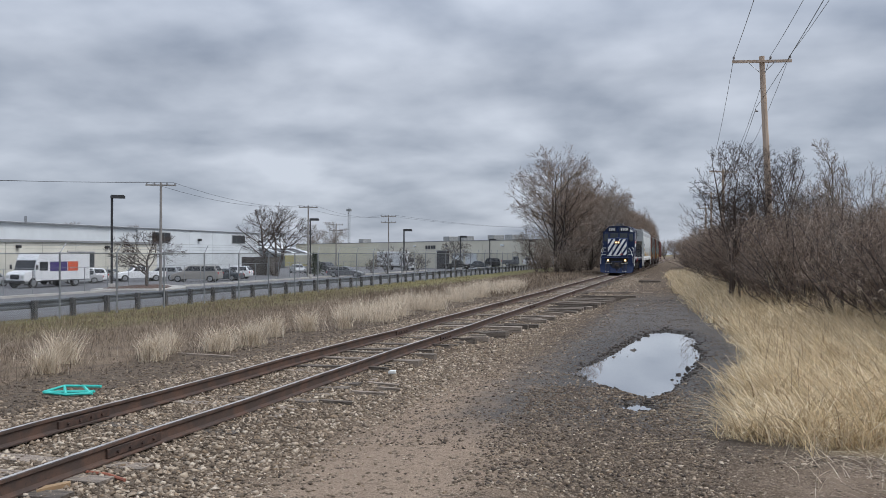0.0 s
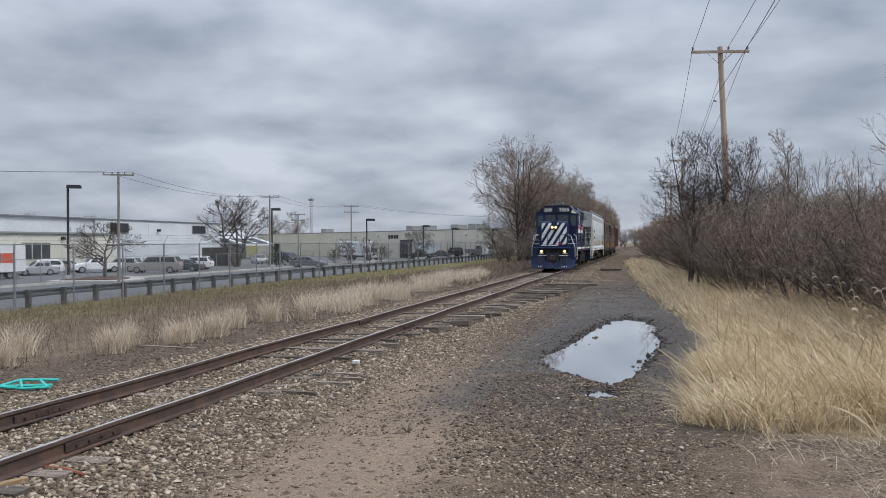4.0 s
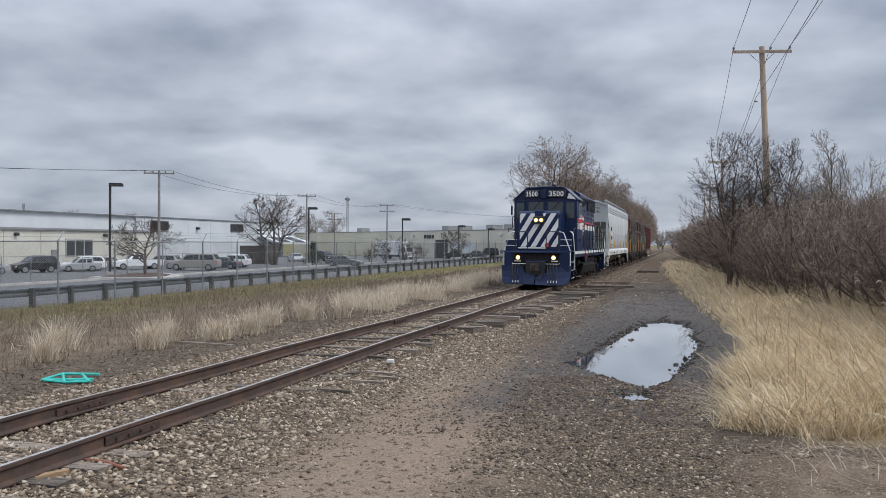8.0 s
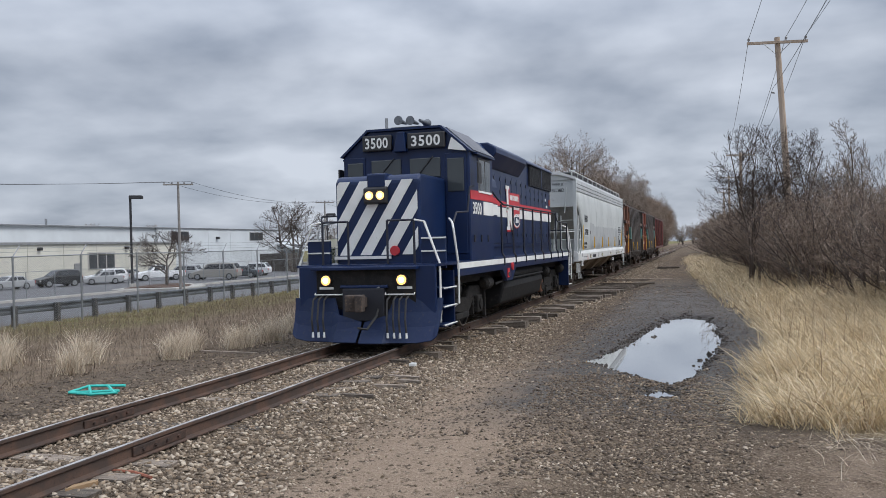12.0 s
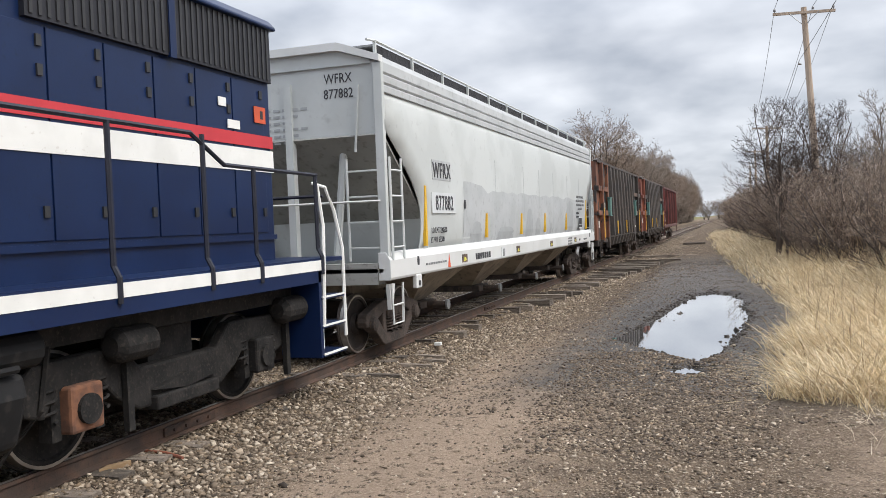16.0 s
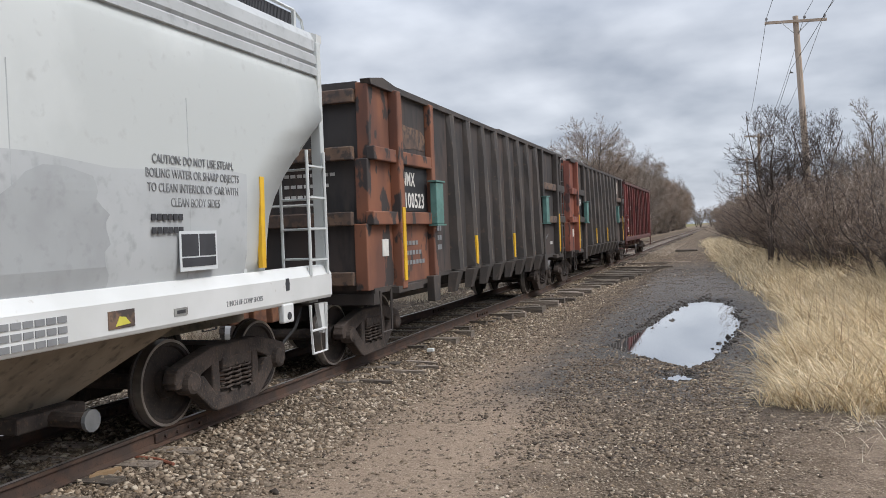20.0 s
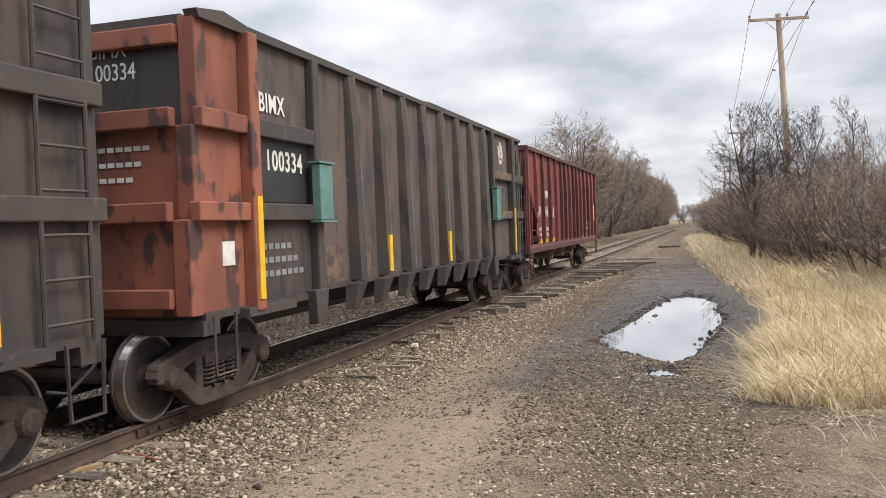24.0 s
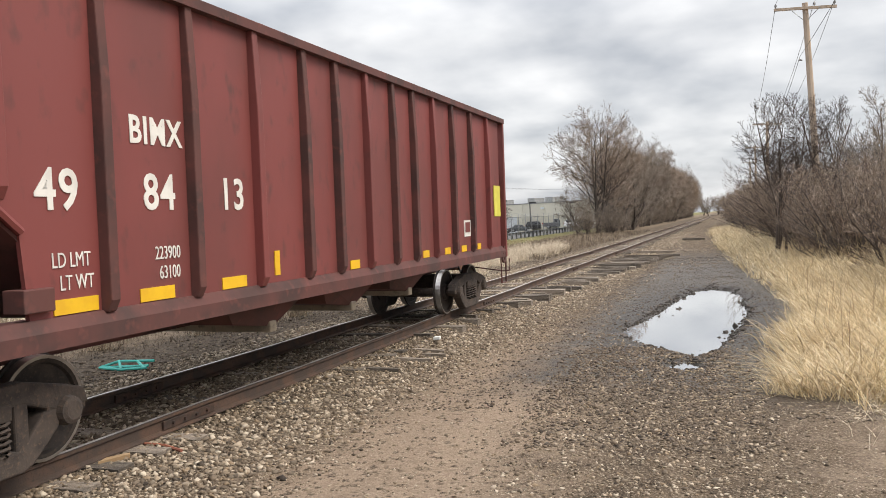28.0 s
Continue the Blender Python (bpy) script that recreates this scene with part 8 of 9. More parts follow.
    for y, d in ((0.0, 1), (L, -1)):
        ye = y + d * 0.08
        # end sheet above, slope sheet below
        part("end_sheet", Shape().prism([(-1.52, 3.35), (1.52, 3.35), (1.55, 3.98), (1.53, 4.44), (0.9, 4.64), (-0.9, 4.64), (-1.53, 4.44), (-1.55, 3.98)], "y", min(ye, ye + d * 0.03), max(ye, ye + d * 0.03)), G, ob)
        # slope sheet's darker grey has the shade of the end opening painted in
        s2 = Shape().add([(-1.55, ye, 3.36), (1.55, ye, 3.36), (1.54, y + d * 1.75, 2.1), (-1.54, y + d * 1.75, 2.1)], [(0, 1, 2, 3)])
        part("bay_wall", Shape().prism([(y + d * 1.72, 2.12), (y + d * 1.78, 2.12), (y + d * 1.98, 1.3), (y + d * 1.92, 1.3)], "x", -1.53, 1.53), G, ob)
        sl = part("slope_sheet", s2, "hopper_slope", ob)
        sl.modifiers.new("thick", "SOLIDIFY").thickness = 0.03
        part("end_brace", Shape().tube([(0.6, y + d * 0.3, 1.5), (0.75, y + d * 0.4, 3.2)], 0.06, 6), G, ob)
        part("end_brace", Shape().tube([(-0.6, y + d * 0.3, 1.5), (-0.75, y + d * 0.4, 3.2)], 0.06, 6), G, ob)
        part("end_post", Shape().box(-0.06, 0.06, y + d * 0.07 - 0.04, y + d * 0.1 + 0.05, 1.3, 4.2), G, ob)
        part("end_sill", Shape().box(-1.41, 1.41, min(y, y + d * 0.25), max(y, y + d * 0.25), 1.1, 1.42), "hopper_slope", ob)
        part("platform", Shape().box(-1.5, 1.5, min(y, y + d * 1.8), max(y, y + d * 1.8), 1.28, 1.34), "hopper_slope", ob)
        part("grab_rail", Shape().tube([(-1.5, y - d * 0.02, 2.35), (1.5, y - d * 0.02, 2.35)], 0.018, 5), Wt, ob)
        if d > 0:
            lettering("reporting_mark", "WFRX", 0.145, "stencil_black", ob, front(0.85, ye - 0.004, 4.16), 0.8)
            lettering("number", "877882", 0.145, "stencil_black", ob, front(0.85, ye - 0.004, 3.93), 0.8)
            for r_ in range(6):
                for q in range(6 - r_ % 3):
                    part("stencil_bar", Shape().box(-0.6 + q * 0.16, -0.49 + q * 0.16, ye - 0.008, ye - 0.003, 3.84 - r_ * 0.1 - 0.04, 3.84 - r_ * 0.1), "hopper_blotch", ob)
        part("end_cap", Shape().prism([(-1.58, 4.40), (-0.9, 4.62), (0.9, 4.62), (1.58, 4.40), (1.58, 4.50), (0.9, 4.74), (-0.9, 4.74), (-1.58, 4.50)], "y", min(y - d * 0.04, y + d * 0.1), max(y - d * 0.04, y + d * 0.1)), Wt, ob)
        coupler(ob, y, -d)
    part("center_sill", Shape().box(-0.3, 0.3, 0, L, 0.85, 1.15), "hopper_under", ob)
    for k in range(4):
        y = 3.85 + k * 3.87
        hp = Shape()
        top = [(-1.5, y - 1.65, 1.4), (1.5, y - 1.65, 1.4), (1.5, y + 1.65, 1.4), (-1.5, y + 1.65, 1.4)]
        bot = [(-0.55, y - 0.35, 0.5), (0.55, y - 0.35, 0.5), (0.55, y + 0.35, 0.5), (-0.55, y + 0.35, 0.5)]
        hp.add(top + bot, [(0, 1, 5, 4), (1, 2, 6, 5), (2, 3, 7, 6), (3, 0, 4, 7), (4, 5, 6, 7)])
        b = part("discharge_bay", hp, "hopper_under", ob)
        part("gate", Shape().box(-0.75, 0.75, y - 0.4, y + 0.4, 0.36, 0.5), "truck_brown", b, bevel=0.02)
        for s in (-1, 1):
            part("gate_shaft", Shape().disc((s * 0.95, y, 0.42), "x", 0.07, 0.4, 10), "truck_brown", b)
            part("gate_cap", Shape().disc((s * 1.16, y, 0.42), "x", 0.1, 0.04, 12), "galvanised", b)
    freight_truck(ob, 1.4, 1.78)
    freight_truck(ob, L - 1.4, 1.78)
    return ob


def gondola(number, end_paint, front_dark, label, strips):
    L = 15.3
    ob = thing("gondola_car", pose(0, 0, 0), label, "freight car", "gondola cars")
    K, R = "gondola_black" if number == "100523" else "gondola_brown", "gondola_rib"
    zb, zt = 1.12, 4.17
    bent = random.Random(int(number))
    for s in (-1, 1):
        part("side_sheet", Shape().box(min(s * 1.44, s * 1.48), max(s * 1.44, s * 1.48), 2.6, L - 2.6, 1.16, zt), K, ob)
        # added black strip, set back, for the shade under the car between the feet
        part("underside_shade", Shape().box(min(s * 1.0, s * 1.08), max(s * 1.0, s * 1.08), 2.7, L - 2.7, 0.9, 1.2), "truck_black", ob)
        for z0, z1, out in ((zb, 2.1, -0.16), (2.1, 3.06, -0.05), (3.06, zt, 0.06)):
            part("end_panel", Shape().box(min(s * 1.44, s * 1.48), max(s * 1.44, s * 1.48), out, 0.95, z0, z1), end_paint, ob)
        part("end_panel", Shape().box(min(s * 1.44, s * 1.48), max(s * 1.44, s * 1.48), 0.95, 2.6, 2.2, zt), K, ob)
        part("end_panel", Shape().box(min(s * 1.44, s * 1.48), max(s * 1.44, s * 1.48), 0.95, 2.6, zb, 2.2), end_paint if number == "100523" else "gondola_black", ob)
        part("end_panel", Shape().box(min(s * 1.44, s * 1.48), max(s * 1.44, s * 1.48), L - 2.6, L - 0.12, zb, zt), K, ob)
        part("top_chord", Shape().prism([(0.05, zt - 0.02), (0.0, zt + 0.06), (0.5, zt + 0.14), (1.0, zt + 0.08), (7.0, zt + 0.05), (7.4, zt + 0.08), (L, zt + 0.06), (L - 0.05, zt - 0.02)], "x", s * 1.40, s * 1.56), R, ob)
        part("side_sill", Shape().box(min(s * 1.46, s * 1.50), max(s * 1.46, s * 1.50), 2.6, L - 2.6, 1.14, 1.22), R, ob)
        n = 8
        for k in range(n):
            y = 3.85 + k * 1.064
            # pressed channel, battered out of true
            rb = Shape()
            for z, x in ((zt, 1.55), (3.5, 1.60), (2.9, 1.61), (2.3, 1.63), (1.7, 1.64), (1.22, 1.66)):
                j = bent.uniform(-0.018, 0.018)
                rb.v += [(s * 1.47, y - 0.135, z), (s * (x - 0.004), y - 0.095 + j, z), (s * (x + 0.008), y + 0.09 + j, z), (s * 1.47, y + 0.10, z)]
            rb.f += [(q * 4 + i, q * 4 + (i + 1) % 4, q * 4 + 4 + (i + 1) % 4, q * 4 + 4 + i) for q in range(5) for i in range(4)] + [(0, 1, 2, 3), (23, 22, 21, 20)]
            rib = part("rib", rb, R, ob)
            # paler tube paints the bright highlight along the rib's edge
            part("rib_highlight", Shape().tube([(s * 1.556, y + 0.085, zt), (s * 1.615, y + 0.09 + bent.uniform(-0.02, 0.02), 2.9), (s * 1.668, y + 0.09, 1.24)], 0.016, 4), "gondola_highlight", rib)
            ft = Shape().add([(s * 1.48, y - 0.30, 1.18), (s * 1.65, y - 0.2, 1.18), (s * 1.67, y + 0.11, 1.2), (s * 1.48, y + 0.13, 1.18), (s * 1.44, y - 0.24, 0.8), (s * 1.55, y - 0.16, 0.8), (s * 1.55, y + 0.03, 0.8), (s * 1.44, y + 0.05, 0.8)], [(0, 1, 2, 3), (7, 6, 5, 4), (0, 4, 5, 1), (1, 5, 6, 2), (2, 6, 7, 3), (3, 7, 4, 0)])
            part("rib_foot", ft, R, rib, bevel=0.012)
            if k in strips:
                part("yellow_strip", Shape().prism([(y - 0.05, 1.28), (y + 0.08, 1.26), (y + 0.075, 1.84), (y - 0.05, 1.84)], "x", s * 1.63, s * 1.672), "stripe_yellow", rib, "yellow reflective strip")
        for y0, d, pt in ((0.0, 1, end_paint), (L, -1, R)):
            yp = y0 + (0.96 if d > 0 else -1.3)
            BP = 2.6 if d > 0 else 3.25
            p = part("end_post", Shape().box(min(s * 1.47, s * 1.64), max(s * 1.47, s * 1.64), yp - 0.1, yp + 0.1, zb - 0.05, zt), pt, ob, bevel=0.02)
            part("yellow_strip", Shape().box(s * 1.645 - 0.012, s * 1.645 + 0.012, yp - 0.055, yp + 0.055, 1.2, 2.35), "stripe_yellow", p, "yellow reflective strip")
            p2 = part("end_post", Shape().box(min(s * 1.47, s * 1.6), max(s * 1.47, s * 1.6), y0 + d * BP - 0.09, y0 + d * BP + 0.09, zb - 0.3, zt), pt if number == "100523" else R, ob, bevel=0.02)
            part("post_foot", Shape().prism([(y0 + d * BP - 0.26, 1.18), (y0 + d * BP + 0.12, 1.18), (y0 + d * BP + 0.06, 0.74), (y0 + d * BP - 0.22, 0.74)], "x", s * 1.48, s * 1.62), R, p2, bevel=0.012)
            g = part("bracket", Shape().prism([(y0 + d * BP - 0.19, 2.08), (y0 + d * BP + 0.19, 2.08), (y0 + d * BP + 0.19, 2.8), (y0 + d * BP - 0.19, 2.8)], "x", s * 1.58, s * 1.70), "bracket_green", p2, "weathered green bracket", bevel=0.012)
            for z in (2.05, 2.81):
                part("bracket_flange", Shape().box(min(s * 1.56, s * 1.72), max(s * 1.56, s * 1.72), y0 + d * BP - 0.24, y0 + d * BP + 0.24, z, z + 0.025), "bracket_green", g)
            for z in (2.08, 3.04):
                yc_ = (yp - y0) * d
                for ua, ub, mt in (((-0.12 if z < 3 else -0.02) if d > 0 else 0.02, yc_ - 0.1, pt), (yc_ + 0.1, BP - 0.1, ("gondola_tan" if d < 0 else pt) if number == "100523" or d < 0 else R)):
                    part("belt", Shape().box(min(s * 1.47, s * 1.60), max(s * 1.47, s * 1.60), min(y0 + d * ua, y0 + d * ub), max(y0 + d * ua, y0 + d * ub), z, z + 0.2), mt, ob, bevel=0.015)
            for z0, z1, out in ((zb, 2.1, -0.18), (2.1, 3.06, -0.07), (3.06, zt + 0.02, 0.04)) if d > 0 else ((zb, zt + 0.02, 0.0),):
                part("corner_cap", Shape().box(min(s * 1.30, s * 1.5), max(s * 1.30, s * 1.5), min(y0 + d * out, y0 + d * (out + 0.14)), max(y0 + d * out, y0 + d * (out + 0.14)), z0, z1), pt, ob, bevel=0.015)
            part("stirrup", Shape().tube([(s * 1.56, y0 + d * 0.1, 1.1), (s * 1.56, y0 + d * 0.12, 0.48), (s * 1.56, y0 + d * 0.5, 0.48), (s * 1.56, y0 + d * 0.52, 1.1)], 0.02, 5), R, ob)
            part("jack_plate", Shape().box(min(s * 1.2, s * 1.62), max(s * 1.2, s * 1.62), min(y0 + d * 0.7, y0 + d * 1.8), max(y0 + d * 0.7, y0 + d * 1.8), 1.02, 1.12), R, ob)
            if d < 0:
                ladder(ob, s * 1.58, L - 0.75, L - 0.22, 1.1, 3.9, 8, R)
        # black stencil patch with the marks
        dkp = part("stencil_patch", Shape().box(s * 1.486 - 0.006, s * 1.486 + 0.006, 1.06, 2.54, 2.30, 3.02), "lamp_black", ob)
        lettering("reporting_mark", "BIMX", 0.22, "stencil_white", dkp, side(s, 1.494, 1.6, 2.72 if number == "100523" else 3.36), 0.8, 0.006)
        lettering("number", number, 0.24, "stencil_white", dkp, side(s, 1.494, 1.88, 2.36 if number == "100523" else 2.68), 0.84, 0.006)
        for r_ in range(3):
            for q in range(7 - r_):
                part("stencil_bar", Shape().box(s * 1.486 - 0.004, s * 1.486 + 0.004, 1.25 + q * 0.15, 1.36 + q * 0.15, 1.42 + r_ * 0.16, 1.49 + r_ * 0.16), "stencil_grey", ob)
            if number == "100523":
                for q in range(2):
                    part("stencil_bar", Shape().box(s * 1.488 - 0.004, s * 1.488 + 0.004, 3.0 + 0.12 * q, 3.09 + 0.12 * q, 1.62 + r_ * 0.17, 1.71 + r_ * 0.17), "stencil_grey", ob)
                    part("stencil_bar", Shape().box(s * 1.488 - 0.004, s * 1.488 + 0.004, 4.15 + 0.13 * q, 4.24 + 0.13 * q, 1.9 + r_ * 0.17, 1.98 + r_ * 0.17), "stencil_grey", ob)
        part("notice", Shape().box(s * 1.486 - 0.006, s * 1.486 + 0.006, 0.42, 0.66, 1.6, 1.86), "stencil_white", ob)
        if number == "100334":
            part("faded_emblem", Shape().prism([(13.16 + 0.28 * math.cos(a * 0.2856), 3.72 + 0.29 * math.sin(a * 0.2856)) for a in range(22)], "x", s * 1.482, s * 1.488), "faded_mark", ob, "faded pale round mark")
            tagp = part("data_panel", Shape().box(s * 1.486 - 0.006, s * 1.486 + 0.006, 11.52, 11.86, 2.38, 3.0), "hopper_slope", ob)
            for q in range(9):
                part("stencil_bar", Shape().box(s * 1.494 - 0.003, s * 1.494 + 0.003, 11.57, 11.81, 2.44 + q * 0.058, 2.47 + q * 0.058), "stencil_black", tagp)
            part("notice", Shape().box(s * 1.488 - 0.005, s * 1.488 + 0.005, 10.55, 10.76, 1.76, 1.97), "stencil_white", ob)
        else:
            for q in range(3):
                part("stencil_bar", Shape().box(s * 1.488 - 0.004, s * 1.488 + 0.004, 13.27 + q * 0.11, 13.36 + q * 0.11, 1.44, 1.53), "stencil_white", ob)
                part("stencil_bar", Shape().box(s * 1.488 - 0.004, s * 1.488 + 0.004, 12.7 + q * 0.1, 12.78 + q * 0.1, 1.62 + 0.05 * q, 1.7 + 0.03 * q), "stencil_grey", ob)
        # bare rusted patches with ragged edges
        spots_ = ((2.86, 3.58, 1.25, 1.78), (3.98, 4.66, 1.3, 1.86)) if number == "100334" else ((5.1, 5.8, 1.3, 1.5), (1.15, 2.5, 3.3, 3.75))
        for y0, y1, z0, z1 in spots_:
            ring = []
            for q in range(18):
                a = q * math.tau / 18
                f = bent.uniform(0.72, 1.05)
                ring.append(((y0 + y1) / 2 + (y1 - y0) / 2 * max(-1, min(1, 1.35 * math.cos(a))) * f, (z0 + z1) / 2 + (z1 - z0) / 2 * max(-1, min(1, 1.35 * math.sin(a))) * f))
            part("rust_patch", Shape().prism(ring, "x", s * 1.481, s * 1.486), "gondola_tan", ob)
    part("floor", Shape().box(-1.44, 1.44, 2.6, L - 2.6, 1.1, 1.17), "truck_black", ob)
    part("end_floor", Shape().box(-1.5, 1.5, 0.05, 2.6, 1.06, 1.14), R, ob)
    part("end_floor", Shape().box(-1.5, 1.5, L - 2.6, L - 0.05, 1.06, 1.14), R, ob)
    for y0, d, pt in ((0.0, 1, end_paint), (L, -1, K)):
        ya, yb = sorted((y0 + d * 0.1, y0 + d * 0.15))
        for z0, z1, out in ((zb, 2.1, -0.22), (2.1, 3.06, -0.11), (3.06, zt + 0.05, 0.0)) if d > 0 else ((zb, zt + 0.05, 0.0),):
            part("end_wall", Shape().box(-1.3, 1.3, ya + d * out, yb + d * out, z0, z1), ("gondola_black" if z0 > 2.9 else front_dark) if d > 0 else K, ob)
        beam = ("gondola_tan" if number == "100523" else front_dark) if d > 0 else K
        for z in (1.2, 2.08, 3.04, 3.9):
            out = (-0.22 if z < 2.1 else (-0.13 if z < 3.1 else 0.0)) if d > 0 else 0.0
            ya, yb = sorted((y0 + d * (out - 0.02), y0 + d * (out + 0.1)))
            part("end_beam", Shape().box(-1.29, 1.29, ya, yb, z, z + 0.2), beam, ob, bevel=0.015)
        part("end_sill", Shape().box(-1.5, 1.5, min(y0, y0 + d * 0.3), max(y0, y0 + d * 0.3), 0.9, 1.06), R, ob)
        coupler(ob, y0, -d)
        if d > 0:
            lettering("reporting_mark", "BIMX", 0.18, "stencil_white", ob, front(0.4, 0.094, 3.84), 0.8)
            lettering("number", number, 0.18, "stencil_white", ob, front(0.45, 0.094, 3.6), 0.8)
            for r_ in range(3):
                for q in range(8 - r_):
                    part("stencil_bar", Shape().box(0.1 + q * 0.11, 0.18 + q * 0.11, -0.022, -0.012, 2.83 - r_ * 0.16, 2.88 - r_ * 0.16), "stencil_white", ob)
            part("brake_wheel", Shape().tube([(-0.9 + 0.25 * math.cos(a * 0.4), -0.22, 2.9 + 0.25 * math.sin(a * 0.4)) for a in range(17)], 0.018, 5), R, ob)
    part("center_sill", Shape().box(-0.3, 0.3, 0, L, 0.66, 1.0), R, ob)
    freight_truck(ob, 0.95, 1.8)
    freight_truck(ob, L - 1.35, 1.8)
    return ob


def red_hopper():
    L = 15.35
    ob = thing("open_hopper_car", pose(0, 0, 0), "faded red open-top hopper car with white numbers", "freight car")
    R, D = "hopper_red", "hopper_red_dark"
    zb, zt = 1.2, 4.1
    for s in (-1, 1):
        part("side_sheet", Shape().prism([(0.12, zt), (0.12, 3.1), (1.55, 1.95), (1.62, zb), (L - 0.28, zb), (L - 0.28, zt)], "x", s * 1.40, s * 1.44), R, ob)
        part("top_chord", Shape().prism([(s * 1.38, zt - 0.02), (s * 1.54, zt - 0.02), (s * 1.54, zt + 0.08), (s * 1.46, zt + 0.12), (s * 1.38, zt + 0.08)], "y", 0.05, L - 0.05), D, ob)
        part("side_sill", Shape().prism([(s * 1.36, 1.06), (s * 1.52, 1.06), (s * 1.52, 1.2), (s * 1.46, 1.3), (s * 1.36, 1.3)], "y", 0.05, L - 0.05), D, ob)
        for k, y in enumerate((1.33, 2.42, 3.64, 4.82, 5.93, 6.81, 7.79, 8.77, 9.63, 10.62, 11.66, 12.82, 14.02)):
            lo = 1.28 if y > 1.6 else 2.2
            part("rib", Shape().prism([(s * 1.43, zt), (s * 1.51, zt), (s * 1.55, 3.2), (s * 1.55, lo + 0.1), (s * 1.5, lo), (s * 1.43, lo)], "y", y - 0.055, y + 0.055), D if k % 3 else R, ob, bevel=0.012)
        for y, d in ((0.1, 1), (L - 0.1, -1)):
            part("corner_post", Shape().box(s * 1.46 - 0.07, s * 1.46 + 0.07, y - 0.05, y + 0.05, 1.06, zt), R, ob, bevel=0.012)
            if d > 0:
                part("grab_post", Shape().box(s * 1.47 - 0.025, s * 1.47 + 0.025, 0.60, 0.65, 1.25, 2.8), R, ob)
                for z in (1.72, 2.42):
                    part("grab_iron", Shape().tube([(s * 1.48, 0.1, z + 0.04), (s * 1.56, 0.14, z), (s * 1.56, 0.68, z), (s * 1.48, 0.68, z + 0.08)], 0.014, 5), D, ob)
            ladder(ob, s * 1.45, y - d * 0.08, s * 0.98, 1.2, 3.9, 8, D, "x")
            part("stirrup", Shape().tube([(s * 1.5, y + d * 0.02, 1.1), (s * 1.5, y + d * 0.05, 0.48), (s * 1.5, y + d * 0.42, 0.48), (s * 1.5, y + d * 0.45, 1.1)], 0.02, 5), D, ob)
            if d > 0:
                part("slope_edge", Shape().tube([(s * 1.46, y + d * 0.05, 3.1), (s * 1.46, y + d * 1.45, 1.97)], 0.035, 6), R, ob)
            part("jack_ring", Shape().tube([(s * 1.5 + 0.0, y + d * 0.2 + 0.12 * math.cos(a * 0.5), 1.06 + 0.12 * math.sin(a * 0.5)) for a in range(13)], 0.03, 6), D, ob)
        for y, w in ((1.84, 0.48), (2.84, 0.48), (4.1, 0.45), (7.15, 0.3), (10.0, 0.3), (11.15, 0.3), (12.15, 0.3), (13.2, 0.25)):
            part("reflector", Shape().box(s * 1.446 - 0.006, s * 1.446 + 0.006, y, y + w, 1.31, 1.43), "stripe_yellow", ob)
        part("yellow_strip", Shape().box(s * 1.446 - 0.006, s * 1.446 + 0.006, 5.15, 5.26, 1.38, 1.66), "stripe_yellow", ob)
        lettering("reporting_mark", "BIMX", 0.24, "stencil_white", ob, side(s, 1.446, 3.17, 2.73), 0.88, 0.008)
        for body, y in (("49", 1.93), ("84", 3.17), ("13", 4.38)):
            lettering("number", body, 0.32, "stencil_white", ob, side(s, 1.446, y, 2.14), 0.95, 0.008)
        lettering("weight_line", "LD LMT", 0.12, "stencil_white", ob, side(s, 1.446, 2.05, 1.68), 0.72)
        lettering("weight_line", "LT WT", 0.12, "stencil_white", ob, side(s, 1.446, 2.1, 1.5), 0.72)
        lettering("weight_line", "223900", 0.12, "stencil_white", ob, side(s, 1.446, 3.25, 1.68), 0.72)
        lettering("weight_line", "63100", 0.12, "stencil_white", ob, side(s, 1.446, 3.27, 1.5), 0.72)
        pn = part("data_panel", Shape().box(s * 1.446 - 0.006, s * 1.446 + 0.006, 12.35, 12.75, 1.6, 1.92), "stencil_white", ob)
        part("panel_cell", Shape().box(s * 1.454 - 0.004, s * 1.454 + 0.004, 12.4, 12.7, 1.68, 1.88), "hopper_red", pn)
        part("sill_box", Shape().box(min(s * 1.3, s * 1.51), max(s * 1.3, s * 1.51), 1.5, 1.8, 1.36, 1.54), D, ob, bevel=0.01)
    for y0, d in ((0.0, 1), (L, -1)):
        ye = y0 + d * 0.12
        part("end_sheet", Shape().box(-1.42, 1.42, min(ye, ye + d * 0.04), max(ye, ye + d * 0.04), 3.0, zt + 0.05), R, ob)
        part("end_cap", Shape().box(-1.5, 1.5, min(y0 + d * 0.02, y0 + d * 0.2), max(y0 + d * 0.02, y0 + d * 0.2), zt - 0.04, zt + 0.1), D, ob)
        s2 = Shape().add([(-1.42, ye, 3.1), (1.42, ye, 3.1), (1.42, y0 + d * 2.4, 1.25), (-1.42, y0 + d * 2.4, 1.25)], [(0, 1, 2, 3)])
        sl = part("slope_sheet", s2, D, ob)
        sl.modifiers.new("thick", "SOLIDIFY").thickness = 0.03
        part("end_sill", Shape().box(-1.5, 1.5, min(y0, y0 + d * 0.25), max(y0, y0 + d * 0.25), 1.04, 1.3), D, ob)
        part("platform", Shape().box(-1.4, 1.4, min(y0, y0 + d * 1.9), max(y0, y0 + d * 1.9), 1.12, 1.18), D, ob)
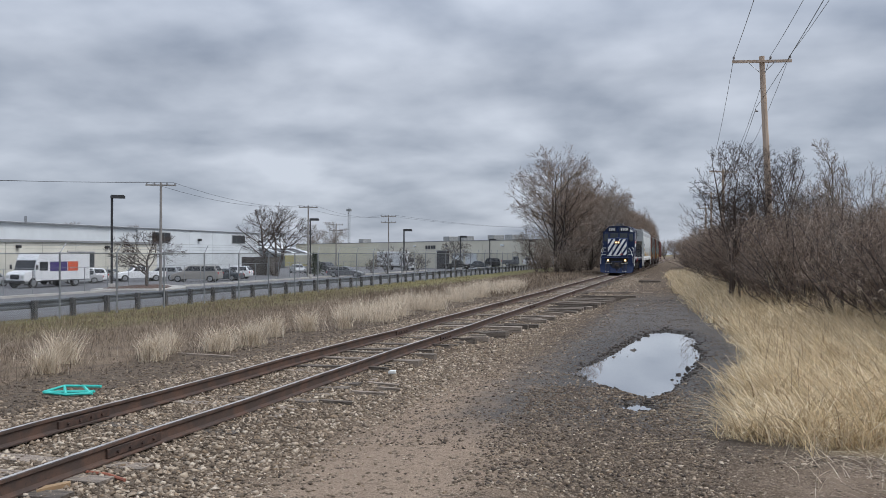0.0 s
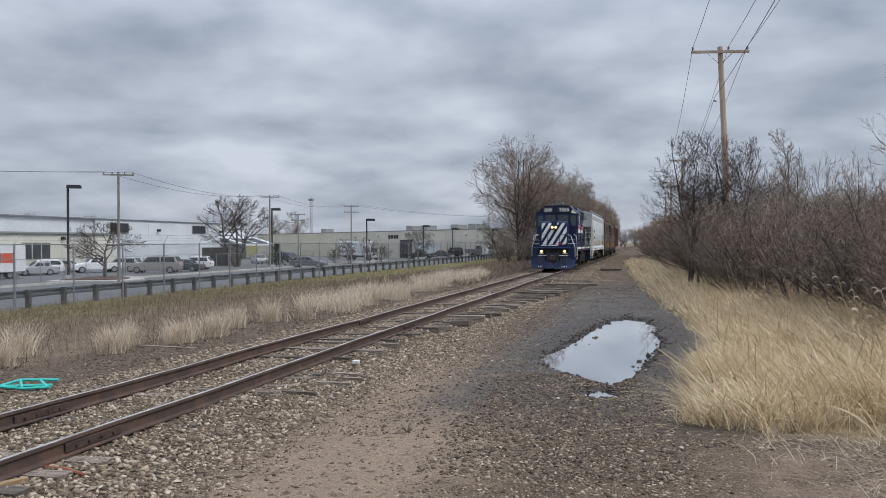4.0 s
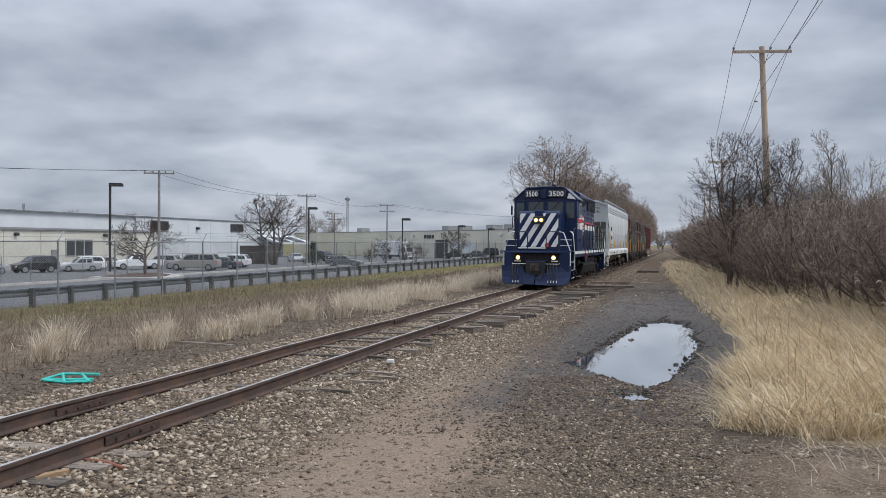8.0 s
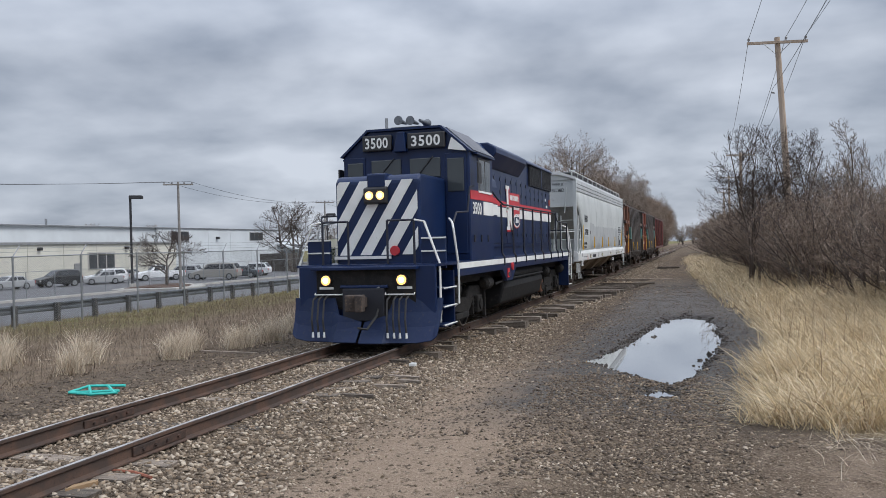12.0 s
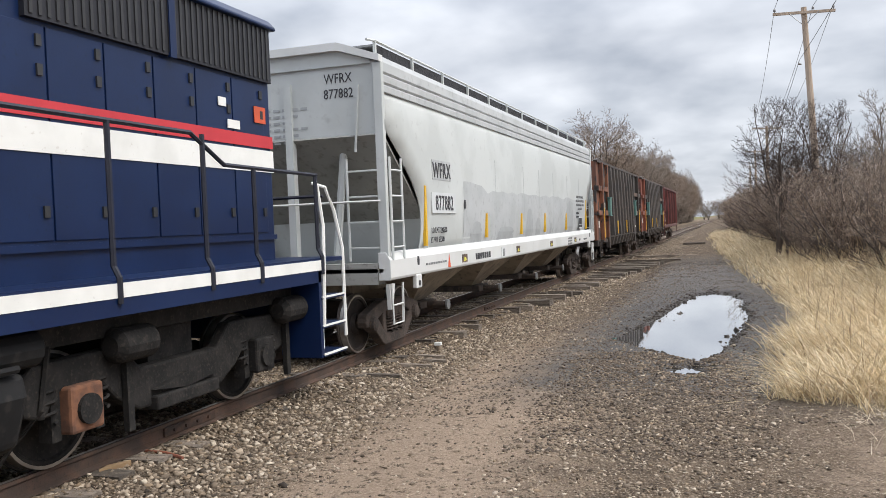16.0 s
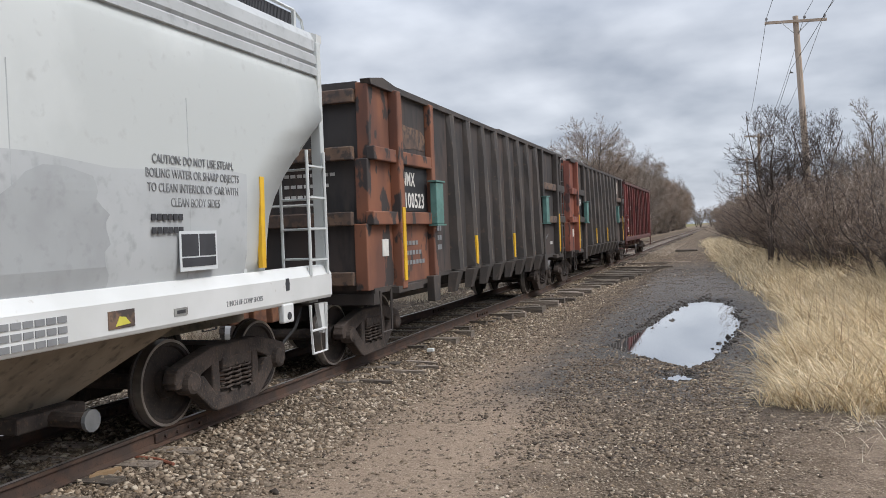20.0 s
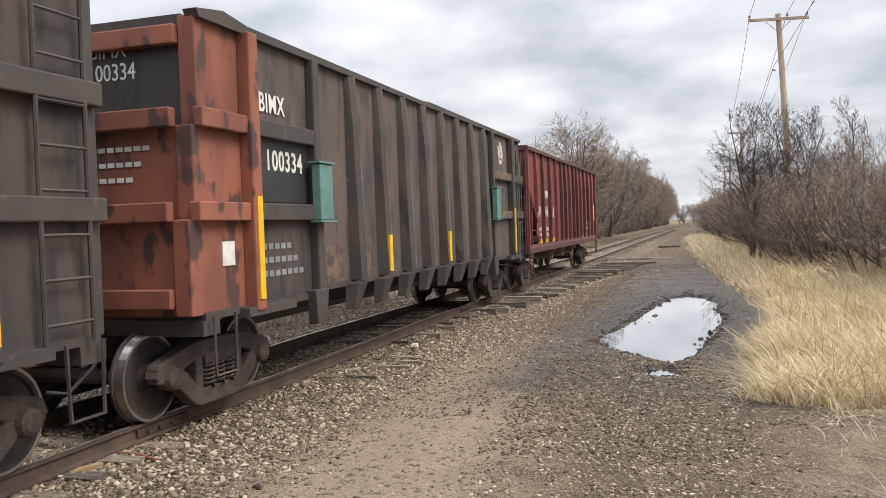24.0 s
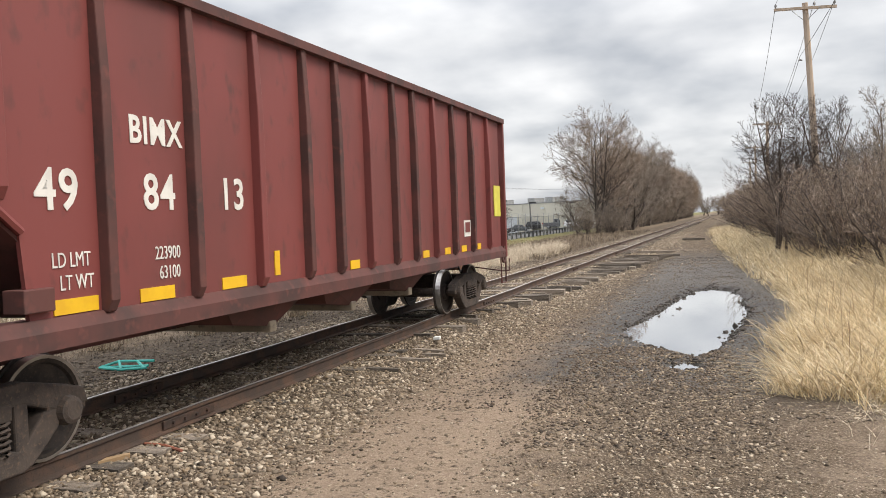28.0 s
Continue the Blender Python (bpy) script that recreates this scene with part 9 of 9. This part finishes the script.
        part("tag", Shape().box(0.58, 1.32, min(y0 - d * 0.03, y0 - d * 0.01), max(y0 - d * 0.03, y0 - d * 0.01), 3.14, 3.74), "tag_yellow", ob, "yellow square placard")
        part("tag", Shape().box(1.443, 1.46, L - 0.80, L - 0.30, 1.98, 2.66) if d < 0 else Shape().box(-1.30, -0.9, ye - 0.01, ye, 3.1, 3.4), "tag_yellow", ob)
        for x in (-0.55, 0.55):
            part("end_brace", Shape().tube([(x, y0 + d * 0.3, 1.2), (x, y0 + d * 0.35, 2.95)], 0.05, 6), D, ob)
        part("grab_rail", Shape().tube([(-1.45, y0, 2.1), (1.45, y0, 2.1)], 0.018, 5), D, ob)
        if d > 0:
            lettering("reporting_mark", "BIMX 498413", 0.15, "stencil_white", ob, front(0.7, 0.115, 3.84), 0.85)
        coupler(ob, y0, -d)
        part("cut_lever", Shape().tube([(1.52, y0 - d * 0.12, 1.0), (1.5, y0 - d * 0.16, 0.72), (1.3, y0 - d * 0.3, 0.7), (0.4, y0 - d * 0.34, 0.82)], 0.016, 5), D, ob)
        part("end_grab", Shape().tube([(1.42, y0 - d * 0.02, 2.75), (1.44, y0 - d * 0.16, 2.75), (1.44, y0 - d * 0.16, 1.1), (1.42, y0 - d * 0.02, 1.1)], 0.017, 5), D, ob)
        for z in (1.45, 1.8, 2.15, 2.5, 3.1, 3.5) if d < 0 else ():
            part("end_rung", Shape().tube([(0.95, y0 - d * 0.02, z), (0.95, y0 - d * 0.15, z), (1.44, y0 - d * 0.15, z), (1.44, y0 - d * 0.02, z)], 0.014, 5), D, ob)
    part("brake_stand", Shape().tube([(-0.7, -0.12, 1.3), (-0.7, -0.12, 2.9)], 0.03, 6), D, ob)
    part("brake_wheel", Shape().tube([(-0.7 + 0.25 * math.cos(a * 0.4), -0.2, 2.7 + 0.25 * math.sin(a * 0.4)) for a in range(17)], 0.016, 5), D, ob)
    part("center_sill", Shape().box(-0.3, 0.3, 0, L, 0.8, 1.1), D, ob)
    for y in (5.2, 7.45, 9.7):
        hp = Shape()
        hp.add([(-1.4, y - 1.1, 1.25), (1.4, y - 1.1, 1.25), (1.4, y + 1.1, 1.25), (-1.4, y + 1.1, 1.25), (-1.15, y - 0.5, 0.86), (1.15, y - 0.5, 0.86), (1.15, y + 0.35, 0.74), (-1.15, y + 0.35, 0.74)], [(0, 1, 5, 4), (1, 2, 6, 5), (2, 3, 7, 6), (3, 0, 4, 7), (4, 5, 6, 7)])
        b = part("discharge_bay", hp, D, ob)
        part("door_lock", Shape().box(-1.2, 1.2, y + 0.2, y + 0.36, 0.68, 0.82), "hopper_under", b, bevel=0.02)
    freight_truck(ob, 1.45)
    freight_truck(ob, L - 1.45)
    return ob


LOCO, GREY, GON_A, GON_B, RED = locomotive(), covered_hopper(), gondola("100523", "gondola_orange", "gondola_black", "rusty black gondola car with orange end bays", (1, 4)), gondola("100334", "gondola_russet", "gondola_russet", "rusty black gondola car with red-brown end bays", (1, 4)), red_hopper()

# ---- what moves ----
# the locomotive's front along the track, every half second
FRONT = [80.09, 77.35, 74.61, 71.86, 69.13, 66.39, 63.66, 60.94, 58.23, 55.54, 52.85, 50.17, 47.50, 44.85, 42.19, 39.53, 36.86, 34.16, 31.45, 28.72, 25.98, 23.26, 20.55, 17.84, 15.15, 12.49, 9.76, 7.07, 4.38, 1.69, -0.92, -3.58, -6.28, -9.01, -11.70, -14.33, -16.88, -19.44, -22.04, -24.67, -27.29, -29.88, -32.47, -34.99, -37.68, -40.32, -42.93, -45.56, -47.98, -50.47, -53.03, -55.68, -58.36, -60.96, -63.48, -65.94, -68.42]


def front_at(t):
    k = min(int(t * 2), len(FRONT) - 2)
    u = t * 2 - k
    return FRONT[k] + (FRONT[k + 1] - FRONT[k]) * u


def motions():
    for car, back in ((LOCO, 0.0), (GREY, 17.65), (GON_A, 38.55), (GON_B, 55.3), (RED, 71.65)):
        walk(car, [(k / 2, pose(TRACK_X, FRONT[k] + back, RAIL_TOP)) for k in range(len(FRONT))])
    for ax, y, r in WHEELSETS:
        walk(ax, [(k / 10, pose(0, y, r, math.degrees((FRONT[0] - front_at(k / 10)) / r))) for k in range(281)])
    van_y = ((0, 0), (1, 0.05), (2, 0.2), (3, 1.1), (3.5, 1.65), (4.5, 4.2), (5.5, 7.7), (6, 10.0), (7, 15.5), (8, 21.5), (10, 35), (14, 63), (20, 105), (28, 161))
    walk(VAN, [(t, pose(-59.8, 62.9 - d, float(height(-59.8, 62.9 - d)))) for t, d in van_y])


motions()
